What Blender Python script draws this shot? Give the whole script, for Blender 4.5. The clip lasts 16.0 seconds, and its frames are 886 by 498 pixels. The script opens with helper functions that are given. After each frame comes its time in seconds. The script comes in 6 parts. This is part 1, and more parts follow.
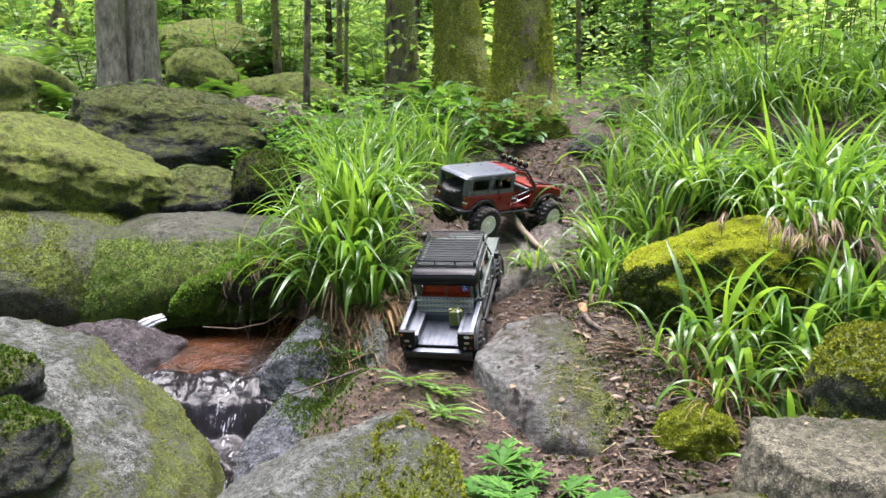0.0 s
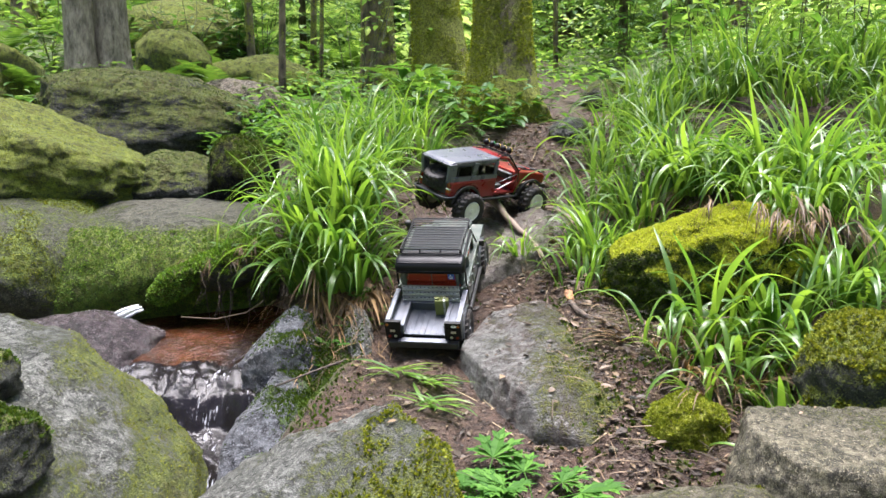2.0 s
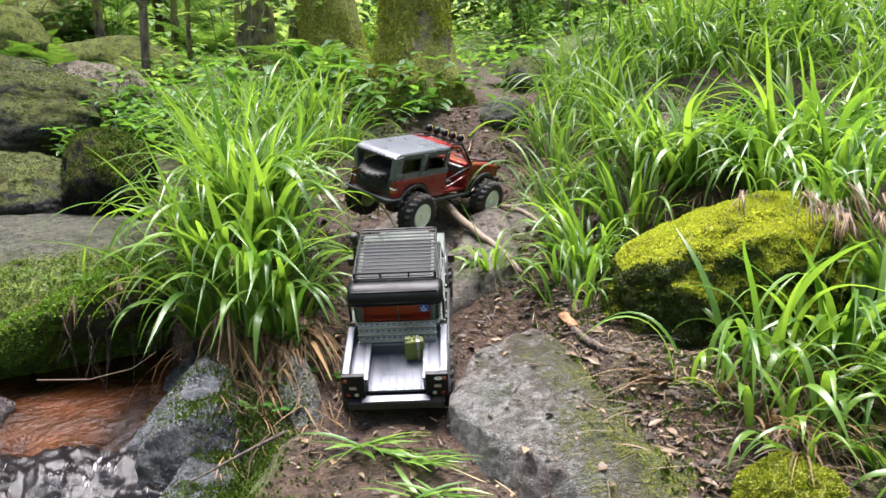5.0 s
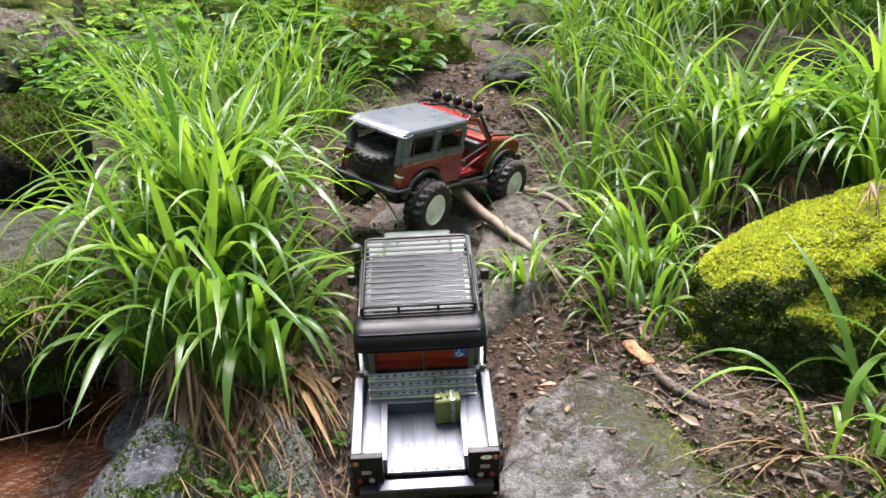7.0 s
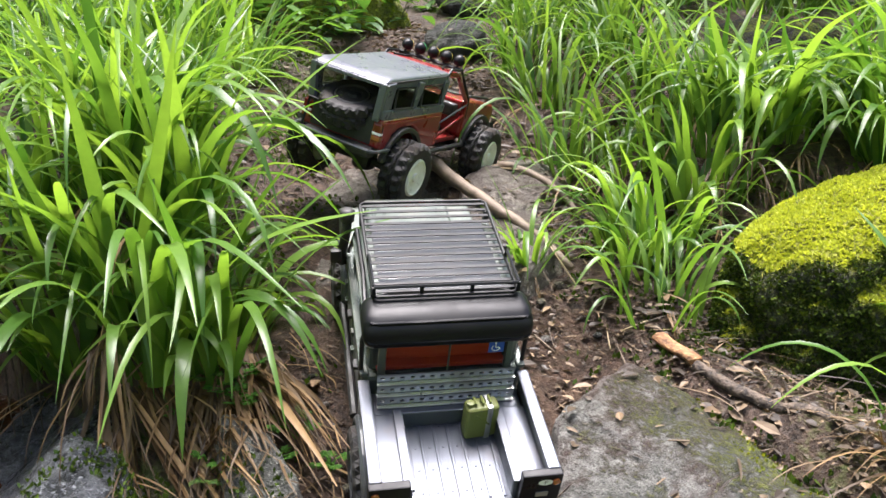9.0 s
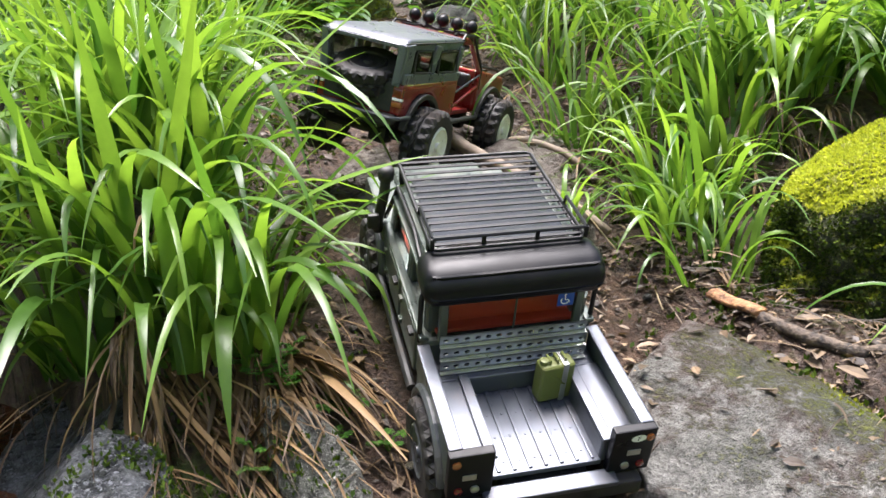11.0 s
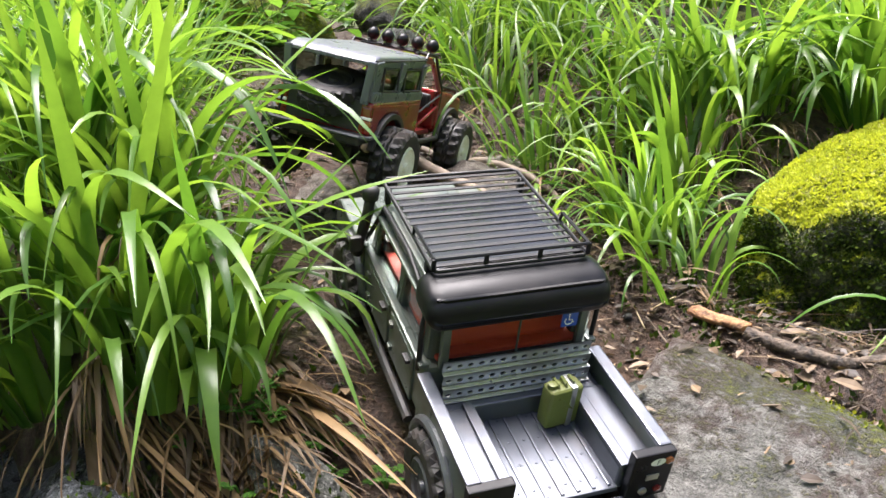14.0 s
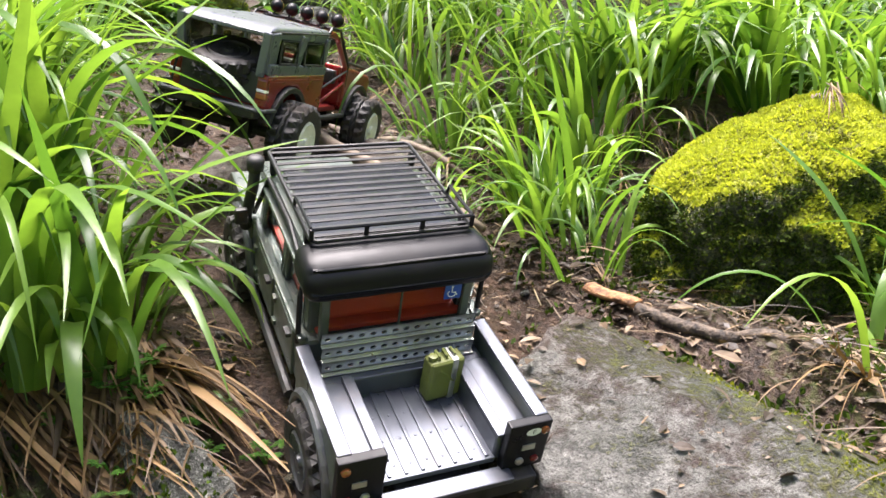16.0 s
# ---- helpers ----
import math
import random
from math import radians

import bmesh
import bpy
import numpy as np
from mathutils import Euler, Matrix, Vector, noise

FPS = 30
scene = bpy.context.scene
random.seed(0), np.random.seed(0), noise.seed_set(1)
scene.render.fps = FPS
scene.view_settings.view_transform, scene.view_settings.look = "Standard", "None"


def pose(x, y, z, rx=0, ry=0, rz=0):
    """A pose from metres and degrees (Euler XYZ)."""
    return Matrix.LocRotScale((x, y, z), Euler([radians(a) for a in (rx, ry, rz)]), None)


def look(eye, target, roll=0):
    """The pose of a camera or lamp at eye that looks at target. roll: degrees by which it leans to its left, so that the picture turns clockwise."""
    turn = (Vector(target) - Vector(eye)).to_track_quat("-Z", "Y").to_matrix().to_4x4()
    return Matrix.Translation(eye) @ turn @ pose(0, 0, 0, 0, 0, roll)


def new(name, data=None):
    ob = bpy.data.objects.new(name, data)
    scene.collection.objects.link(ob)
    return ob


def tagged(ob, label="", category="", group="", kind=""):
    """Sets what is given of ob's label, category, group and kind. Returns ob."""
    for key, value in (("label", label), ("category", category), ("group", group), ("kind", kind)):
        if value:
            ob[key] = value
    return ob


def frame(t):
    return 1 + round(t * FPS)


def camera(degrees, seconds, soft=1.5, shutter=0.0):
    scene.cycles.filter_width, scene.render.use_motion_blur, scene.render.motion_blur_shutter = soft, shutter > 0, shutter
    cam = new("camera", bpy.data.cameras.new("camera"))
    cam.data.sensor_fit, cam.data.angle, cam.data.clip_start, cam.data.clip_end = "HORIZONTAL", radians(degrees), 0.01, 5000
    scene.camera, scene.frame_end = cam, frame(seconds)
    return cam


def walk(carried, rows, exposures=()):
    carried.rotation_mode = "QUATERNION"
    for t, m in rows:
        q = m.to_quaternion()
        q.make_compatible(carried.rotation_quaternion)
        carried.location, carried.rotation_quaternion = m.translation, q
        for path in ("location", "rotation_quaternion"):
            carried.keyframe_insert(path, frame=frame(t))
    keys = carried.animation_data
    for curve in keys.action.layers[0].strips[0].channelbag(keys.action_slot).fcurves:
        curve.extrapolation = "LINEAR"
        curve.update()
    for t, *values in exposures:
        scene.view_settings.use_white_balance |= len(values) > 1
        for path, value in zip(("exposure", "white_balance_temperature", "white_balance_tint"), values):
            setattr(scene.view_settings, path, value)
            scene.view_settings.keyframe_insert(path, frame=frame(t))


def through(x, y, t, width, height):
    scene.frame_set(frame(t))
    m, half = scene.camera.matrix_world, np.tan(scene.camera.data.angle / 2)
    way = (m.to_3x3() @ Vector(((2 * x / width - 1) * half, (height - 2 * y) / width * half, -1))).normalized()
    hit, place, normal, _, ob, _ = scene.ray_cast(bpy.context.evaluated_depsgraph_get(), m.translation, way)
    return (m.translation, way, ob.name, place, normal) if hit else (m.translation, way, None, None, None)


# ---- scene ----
cam = camera(57.9, 16.0)
PATH = [
    (0, (0.1974, -0.0935, 0.7518), (0.0704, 1.9898, 0.5208), -0.7),
    (0.5, (0.1963, -0.0945, 0.7508), (0.0766, 1.9898, 0.5187), -0.6),
    (1, (0.1953, -0.0945, 0.7508), (0.0777, 1.9887, 0.5177), -0.8),
    (1.5, (0.1869, -0.0830, 0.7529), (0.0861, 1.9992, 0.4966), -1.2),
    (2, (0.1628, -0.0588, 0.7623), (0.1061, 2.0213, 0.4851), -0.8),
    (2.5, (0.1229, -0.0189, 0.7633), (0.1680, 2.0622, 0.4851), -0.4),
    (3, (0.0725, 0.0494, 0.7644), (0.2226, 2.1326, 0.5460), 0.1),
    (3.5, (0.0284, 0.1019, 0.7739), (0.2636, 2.1819, 0.6048), -1.0),
    (4, (-0.0053, 0.1806, 0.7529), (0.2415, 2.2586, 0.5691), -2.7),
    (4.2, (-0.0115, 0.2363, 0.7339), (0.2384, 2.3121, 0.5302), -2.9),
    (6.3, (-0.1081, 0.8620, 0.8022), (0.3034, 2.8781, 0.3832), -1.9),
    (6.5, (-0.1019, 0.8967, 0.8043), (0.3160, 2.9106, 0.3822), -2.2),
    (7, (-0.0966, 0.9566, 0.7938), (0.2919, 2.9736, 0.3581), -2.6),
    (7.5, (-0.1197, 1.0353, 0.7581), (0.2898, 3.0492, 0.3286), -2.2),
    (8, (-0.1502, 1.1466, 0.7550), (0.4137, 3.1248, 0.3329), -0.9),
    (8.5, (-0.1817, 1.2096, 0.7371), (0.4998, 3.1469, 0.2971), 0.2),
    (9, (-0.2258, 1.2495, 0.7014), (0.4914, 3.1742, 0.2636), 0.4),
    (9.2, (-0.2394, 1.2653, 0.6794), (0.4956, 3.1815, 0.2373), 0.1),
    (11.3, (-0.2909, 1.3482, 0.6163), (0.5113, 3.2519, 0.2352), -3.0),
    (11.5, (-0.2877, 1.3545, 0.6142), (0.5240, 3.2550, 0.2373), -3.2),
    (12, (-0.2951, 1.3744, 0.6100), (0.5502, 3.2571, 0.2215), -3.3),
    (12.5, (-0.3024, 1.3881, 0.6174), (0.5576, 3.2687, 0.2510), -3.6),
    (13, (-0.3160, 1.3923, 0.6090), (0.5786, 3.2561, 0.2384), -3.6),
    (13.5, (-0.3339, 1.3976, 0.6111), (0.5911, 3.2477, 0.2499), -3.5),
    (14, (-0.3413, 1.4102, 0.6079), (0.6458, 3.2340, 0.2772), -3.0),
    (14.5, (-0.3497, 1.4164, 0.5996), (0.6762, 3.2204, 0.2772), -2.5),
    (15, (-0.3213, 1.4007, 0.5985), (0.7654, 3.1658, 0.2636), -2.0),
    (15.5, (-0.2961, 1.3892, 0.5880), (0.8306, 3.1238, 0.2237), -1.6),
    (16, (-0.2951, 1.3902, 0.5880), (0.8337, 3.1227, 0.2205), -1.9),
]
walk(cam, [(t, look(eye, target, roll)) for t, eye, target, roll in PATH], [(0.0, 1.92, 6050, 20), (6.5, 1.97, 6260, 19), (13.0, 2.0, 6280, 19), (15.0, 2.16, 6480, 20), (16.0, 2.16, 6450, 21)])

# ---- light: pale overcast sky over a forest clearing, soft sun ----
wd = bpy.data.worlds.new("sky")
scene.world = wd
wd.use_nodes = True
wn = wd.node_tree
sky = wn.nodes.new("ShaderNodeTexSky")
sky.sky_type = "NISHITA"
sky.sun_disc = False
sky.sun_elevation, sky.sun_rotation = radians(84), radians(-40)
sky.air_density, sky.dust_density, sky.ozone_density = 1.0, 4.0, 1.0
wn.links.new(sky.outputs[0], wn.nodes["Background"].inputs[0])
wn.nodes["Background"].inputs[1].default_value = 0.06
sun = new("sun", bpy.data.lights.new("sun", "SUN"))
sun.data.energy, sun.data.angle, sun.data.color = 4.5, radians(40), (1.0, 0.97, 0.91)
sun.rotation_euler = (radians(-5), radians(4), 0)

# ---- helpers of this place ----
rnd = random.Random(7)


def smooth01(a, b, v):
    t = np.clip((v - a) / (b - a), 0, 1)
    return t * t * (3 - 2 * t)


def n3(x, y, z, s):
    return noise.noise(Vector((x * s, y * s, z * s)))


def mat(name, base, rough=0.6, metal=0.0, spec=0.5, coat=0.0):
    m = bpy.data.materials.new(name)
    m.use_nodes = True
    b = m.node_tree.nodes["Principled BSDF"]
    b.inputs["Base Color"].default_value = (*base, 1)
    b.inputs["Roughness"].default_value = rough
    b.inputs["Metallic"].default_value = metal
    b.inputs["Specular IOR Level"].default_value = spec
    b.inputs["Coat Weight"].default_value = coat
    return m


class Nodes:
    """Short way to wire a node material."""

    def __init__(self, m):
        self.t = m.node_tree
        self.b = self.t.nodes["Principled BSDF"]

    def add(self, kind, **values):
        n = self.t.nodes.new(kind)
        for k, v in values.items():
            n.inputs[k.replace("_", " ")].default_value = v
        return n

    def link(self, a, b):
        self.t.links.new(a, b)

    def coords(self, kind="Object"):
        return self.add("ShaderNodeTexCoord").outputs[kind]

    def noise(self, scale, detail=6, rough=0.6, vector=None):
        n = self.add("ShaderNodeTexNoise", Scale=scale, Detail=detail, Roughness=rough)
        self.link(vector or self.coords(), n.inputs["Vector"])
        return n.outputs["Fac"]

    def ramp(self, fac, *stops):
        n = self.add("ShaderNodeValToRGB")
        e = n.color_ramp.elements
        while len(e) < len(stops):
            e.new(0.5)
        for el, (pos, col) in zip(e, stops):
            el.position, el.color = pos, (*col, 1) if len(col) == 3 else col
        self.link(fac, n.inputs[0])
        return n.outputs[0]

    def mix(self, fac, a, b, kind="MIX"):
        n = self.add("ShaderNodeMix")
        n.data_type, n.blend_type = "RGBA", kind
        for sock, v in ((n.inputs[0], fac), (n.inputs[6], a), (n.inputs[7], b)):
            if isinstance(v, (int, float)):
                sock.default_value = v
            elif isinstance(v, tuple):
                sock.default_value = (*v, 1)
            else:
                self.link(v, sock)
        return n.outputs[2]

    def math(self, op, a, b=0.0):
        n = self.add("ShaderNodeMath")
        n.operation = op
        for sock, v in ((n.inputs[0], a), (n.inputs[1], b)):
            if isinstance(v, (int, float)):
                sock.default_value = v
            else:
                self.link(v, sock)
        return n.outputs[0]

    def bump(self, height, strength, distance):
        n = self.add("ShaderNodeBump", Strength=strength, Distance=distance)
        self.link(height, n.inputs["Height"])
        self.link(n.outputs[0], self.b.inputs["Normal"])

    def attr(self, name):
        n = self.add("ShaderNodeAttribute")
        n.attribute_name = name
        return n.outputs["Fac"]


def leaf_mat(name, low, high, rough=0.4, through=0.35, spec=0.5, rare=1.0):
    """A leaf: colour varied leaf by leaf, light passing through it."""
    m = mat(name, low, rough, 0, spec)
    k = Nodes(m)
    r = k.add("ShaderNodeNewGeometry").outputs["Random Per Island"]
    col = k.ramp(k.math("POWER", r, rare), (0.0, low), (1.0, high))
    col = k.mix(k.math("MULTIPLY", k.noise(60), 0.5), col, (low[0] * 0.5, low[1] * 0.6, low[2] * 0.5))
    k.link(col, k.b.inputs["Base Color"])
    tr = k.add("ShaderNodeBsdfTranslucent")
    k.link(k.mix(1.0, col, (1.6, 1.5, 0.7), "MULTIPLY"), tr.inputs["Color"])
    mx = k.add("ShaderNodeMixShader")
    mx.inputs[0].default_value = through
    out = k.t.nodes["Material Output"]
    k.link(k.b.outputs[0], mx.inputs[1])
    k.link(tr.outputs[0], mx.inputs[2])
    k.link(mx.outputs[0], out.inputs["Surface"])
    return m


def rock_mat(name, stone_a, stone_b, moss_a, moss_b, wet=0.0, mud=0.0, speck=1.0, spec=0.5):
    m = mat(name, stone_a, 0.75 - 0.45 * wet, 0, spec)
    k = Nodes(m)
    co = k.coords()
    big, mid, fine, grit, dust = k.noise(4, 5, 0.6, co), k.noise(15, 7, 0.75, co), k.noise(52, 8, 0.78, co), k.noise(210, 4, 0.7, co), k.noise(620, 2, 0.6, co)
    stone = k.mix(k.ramp(mid, (0.36, (0, 0, 0)), (0.64, (1, 1, 1))), stone_a, stone_b)
    stone = k.mix(k.ramp(fine, (0.44, (0, 0, 0)), (0.56, (1, 1, 1))), stone, tuple(c * (1 - 0.68 * speck) for c in stone_a))
    stone = k.mix(k.ramp(grit, (0.54, (0, 0, 0)), (0.62, (0.9 * speck,) * 3)), stone, tuple(min(1, c * 1.55) for c in stone_b))
    lich = k.add("ShaderNodeTexVoronoi", Scale=34.0)
    k.link(co, lich.inputs["Vector"])
    spots = k.ramp(k.math("ADD", lich.outputs["Distance"], k.math("MULTIPLY", grit, 0.3)), (0.27, (0.38, 0.38, 0.38)), (0.33, (0, 0, 0)))
    stone = k.mix(k.math("MULTIPLY", spots, 1.0 - wet), stone, tuple(min(0.8, c * 2.0) for c in stone_b))
    stone = k.mix(k.ramp(dust, (0.50, (0, 0, 0)), (0.64, (0.8 * speck,) * 3)), stone, tuple(c * 0.35 for c in stone_a))
    pits = k.add("ShaderNodeTexVoronoi", Scale=210.0)
    k.link(co, pits.inputs["Vector"])
    stone = k.mix(k.ramp(k.math("ADD", pits.outputs["Distance"], k.math("MULTIPLY", fine, 0.4)), (0.36, (0.6, 0.6, 0.6)), (0.44, (0, 0, 0))), stone, tuple(c * 0.3 for c in stone_a))
    if mud:
        stone = k.mix(k.ramp(k.math("ADD", k.math("MULTIPLY", big, 0.55), k.math("MULTIPLY", fine, 0.45)), (0.47, (0, 0, 0)), (0.56, (mud, mud, mud))), stone, (0.0728, 0.042, 0.0336))
    moss = k.mix(k.ramp(k.math("ADD", k.math("MULTIPLY", fine, 0.6), k.math("MULTIPLY", grit, 0.4)), (0.40, (0, 0, 0)), (0.58, (1, 1, 1))), moss_a, moss_b)
    moss = k.mix(k.ramp(mid, (0.46, (0, 0, 0)), (0.62, (0.6, 0.6, 0.6))), moss, (0.085, 0.066, 0.022))
    moss = k.mix(k.ramp(k.noise(28, 6, 0.75, co), (0.52, (0, 0, 0)), (0.64, (0.85, 0.85, 0.85))), moss, tuple(c * 0.35 for c in moss_a))
    edge = k.math("ADD", k.math("ADD", k.attr("moss"), k.math("MULTIPLY", k.math("SUBTRACT", fine, 0.5), 1.0)), k.math("MULTIPLY", k.math("SUBTRACT", grit, 0.5), 0.9))
    mask = k.ramp(edge, (0.30, (0, 0, 0)), (0.62, (1, 1, 1)))
    k.link(k.mix(mask, stone, moss), k.b.inputs["Base Color"])
    dry = k.math("ADD", k.math("MULTIPLY", mask, 0.3 + 0.4 * wet), 0.62 - 0.44 * wet)
    k.link(k.math("ADD", dry, k.math("MULTIPLY", k.math("SUBTRACT", mid, 0.5), 0.7 - 0.3 * wet)), k.b.inputs["Roughness"])
    h = k.math("ADD", k.math("ADD", k.math("MULTIPLY", mid, 2.2), k.math("MULTIPLY", fine, 1.2)), k.math("MULTIPLY", grit, 0.5))
    k.bump(k.math("ADD", h, k.math("MULTIPLY", k.math("MULTIPLY", mask, grit), 1.6)), 1.0, 0.016 * (1 - 0.6 * wet))
    return m


def mesh_ob(name, verts, faces, material, parent=None, label="", smooth=True, attr=None):
    me = bpy.data.meshes.new(name)
    me.from_pydata([tuple(v) for v in verts], [], faces)
    me.materials.append(material)
    if smooth:
        me.shade_smooth()
    if attr is not None:
        a = me.attributes.new("moss", "FLOAT", "POINT")
        a.data.foreach_set("value", np.asarray(attr, dtype=np.float32))
    ob = new(name, me)
    ob.parent = parent
    if label:
        ob["label"] = label
    return ob


def part(name, bm, material, parent, label="", smooth=False):
    """Links a bmesh as one mesh object under a thing or a part."""
    me = bpy.data.meshes.new(name)
    bmesh.ops.recalc_face_normals(bm, faces=bm.faces[:])
    bm.to_mesh(me)
    bm.free()
    me.materials.append(material)
    if smooth:
        me.shade_smooth()
    ob = new(name, me)
    ob.parent = parent
    if label:
        ob["label"] = label
    return ob


def thing(name, m, label, category, group="", kind=""):
    ob = new(name)
    ob.empty_display_size = 0.05
    ob.matrix_world = m
    return tagged(ob, label, category, group, kind)


def box(size, loc, rot=(0, 0, 0), bevel=0.002, bm=None, segs=2):
    """A box with rounded edges, added to bm (size is full width, depth, height)."""
    b = bmesh.new()
    bmesh.ops.create_cube(b, size=1.0, matrix=Matrix.Diagonal((*size, 1)))
    if bevel:
        bmesh.ops.bevel(b, geom=b.edges[:], offset=min(bevel, min(size) * 0.45), segments=segs, profile=0.6, affect="EDGES")
    b.transform(pose(*loc, *rot))
    return join(bm, b)


def join(bm, b):
    if bm is None:
        return b
    me = bpy.data.meshes.new("tmp")
    b.to_mesh(me)
    b.free()
    bm.from_mesh(me)
    bpy.data.meshes.remove(me)
    return bm


def prism(profile, width, loc=(0, 0, 0), bevel=0.002, bm=None, taper=1.0, top=None, segs=2):
    """A side profile of (y, z) points drawn out across x to the given width; taper narrows points above top."""
    b = bmesh.new()
    rings = []
    for s in (-1, 1):
        ring = []
        for y, z in profile:
            w = width / 2 * (taper if top is not None and z > top else 1.0)
            ring.append(b.verts.new((s * w + loc[0], y + loc[1], z + loc[2])))
        rings.append(ring)
    n = len(profile)
    b.faces.new(rings[0])
    b.faces.new(rings[1][::-1])
    for i in range(n):
        b.faces.new((rings[0][i], rings[0][(i + 1) % n], rings[1][(i + 1) % n], rings[1][i]))
    bmesh.ops.recalc_face_normals(b, faces=b.faces[:])
    if bevel:
        bmesh.ops.bevel(b, geom=b.edges[:], offset=bevel, segments=segs, profile=0.55, affect="EDGES")
    return join(bm, b)


def tube(points, radius, sides=8, bm=None, end=None):
    """A tube along points; radius may taper to end."""
    b = bm if bm is not None else bmesh.new()
    pts = [Vector(p) for p in points]
    rings = []
    ref = Vector((0.31, 0.17, 0.93))
    for i, p in enumerate(pts):
        d = (pts[min(i + 1, len(pts) - 1)] - pts[max(i - 1, 0)]).normalized()
        u = d.cross(ref).normalized()
        v = d.cross(u)
        r = radius if end is None else radius + (end - radius) * i / (len(pts) - 1)
        rings.append([b.verts.new(p + r * (math.cos(a) * u + math.sin(a) * v)) for a in [2 * math.pi * k / sides for k in range(sides)]])
    for r0, r1 in zip(rings, rings[1:]):
        for k in range(sides):
            b.faces.new((r0[k], r0[(k + 1) % sides], r1[(k + 1) % sides], r1[k]))
    b.faces.new(rings[0])
    b.faces.new(rings[-1][::-1])
    return b


def lathe(profile, m, segs=28, bm=None):
    """A profile of (radius, x) points turned round the x axis."""
    b = bm if bm is not None else bmesh.new()
    rings = []
    for r, x in profile:
        rings.append([b.verts.new(m @ Vector((x, r * math.cos(a), r * math.sin(a)))) for a in [2 * math.pi * k / segs for k in range(segs)]])
    for r0, r1 in zip(rings, rings[1:]):
        for k in range(segs):
            b.faces.new((r0[k], r0[(k + 1) % segs], r1[(k + 1) % segs], r1[k]))
    return b


# ---- materials ----
lobed_m = leaf_mat("lobed_leaf", (0.035, 0.11, 0.018), (0.12, 0.27, 0.04), 0.6, 0.35, 0.15)
soil_m = mat("wet_soil_and_litter", (0.07, 0.04, 0.025), 0.6)
k = Nodes(soil_m)
co = k.coords()
b1, f1, g1 = k.noise(3, 4, 0.6, co), k.noise(45, 8, 0.7, co), k.noise(170, 5, 0.65, co)
c = k.mix(k.ramp(f1, (0.35, (0, 0, 0)), (0.65, (1, 1, 1))), (0.014, 0.0082, 0.0058), (0.118, 0.072, 0.047))
c = k.mix(k.ramp(g1, (0.55, (0, 0, 0)), (0.75, (1, 1, 1))), c, (0.18, 0.112, 0.073))
green = k.ramp(k.math("ADD", k.attr("moss"), k.math("MULTIPLY", k.math("SUBTRACT", f1, 0.5), 0.9)), (0.42, (0, 0, 0)), (0.6, (1, 1, 1)))
c = k.mix(green, c, k.mix(g1, (0.028, 0.056, 0.0112), (0.119, 0.168, 0.028)))
k.link(c, k.b.inputs["Base Color"])
k.link(k.ramp(b1, (0.35, (0.4, 0.4, 0.4)), (0.65, (0.8, 0.8, 0.8))), k.b.inputs["Roughness"])
k.bump(k.math("ADD", f1, k.math("MULTIPLY", g1, 0.6)), 1.0, 0.022)

bright_moss_rock = rock_mat("dark_stone_bright_moss", (0.045, 0.058, 0.022), (0.14, 0.165, 0.06), (0.25, 0.28, 0.028), (0.52, 0.55, 0.07))
slab_rock = rock_mat("weathered_slab_stone", (0.118, 0.118, 0.106), (0.285, 0.28, 0.255), (0.06, 0.09, 0.014), (0.20, 0.22, 0.034), 0.45, 0.75, 0.4)
bank_rock = rock_mat("stream_boulder_stone", (0.095, 0.098, 0.084), (0.25, 0.255, 0.226), (0.060, 0.088, 0.014), (0.185, 0.215, 0.036), 0.2)
wet_rock = rock_mat("wet_stream_stone", (0.030, 0.024, 0.025), (0.115, 0.091, 0.092), (0.0426, 0.114, 0.0114), (0.128, 0.241, 0.0213), 0.8)
dark_rock = rock_mat("dark_shaded_stone", (0.0256, 0.0284, 0.0227), (0.0781, 0.0824, 0.0682), (0.0497, 0.071, 0.00994), (0.177, 0.213, 0.0284), 0.1)
moss_rock = rock_mat("moss_grown_stone", (0.030, 0.034, 0.024), (0.105, 0.11, 0.085), (0.080, 0.118, 0.012), (0.30, 0.36, 0.042))
# near-black stone colour stands in for deep shade
shade_black_rock = rock_mat("shade_blackened_stone", (0.005, 0.0055, 0.0045), (0.014, 0.015, 0.012), (0.03, 0.05, 0.007), (0.14, 0.18, 0.022), 0.0, spec=0.12)
pool_rock = rock_mat("poolside_boulder_stone", (0.060, 0.060, 0.040), (0.165, 0.160, 0.108), (0.055, 0.095, 0.014), (0.26, 0.34, 0.045), 0.25)
pale_rock = rock_mat("pale_lichen_stone", (0.20, 0.155, 0.105), (0.48, 0.41, 0.31), (0.0852, 0.114, 0.017), (0.241, 0.256, 0.0568))
tan_rock = rock_mat("tan_stone", (0.125, 0.112, 0.070), (0.32, 0.285, 0.19), (0.071, 0.0994, 0.0142), (0.227, 0.241, 0.0355))
moss_m = leaf_mat("moss_sprigs", (0.0649, 0.0944, 0.00944), (0.319, 0.342, 0.0295), 0.7, 0.25, 0.2)
gold_moss = leaf_mat("golden_moss_sprigs", (0.13, 0.17, 0.016), (0.40, 0.44, 0.05), 0.75, 0.3, 0.15)
bright_moss = leaf_mat("bright_moss_sprigs", (0.29, 0.34, 0.035), (0.56, 0.60, 0.08), 0.7, 0.35, 0.2)
worn_rock = rock_mat("worn_trail_stone", (0.125, 0.112, 0.094), (0.29, 0.262, 0.222), (0.07, 0.09, 0.016), (0.20, 0.21, 0.04), 0.35, 0.45, 0.35)
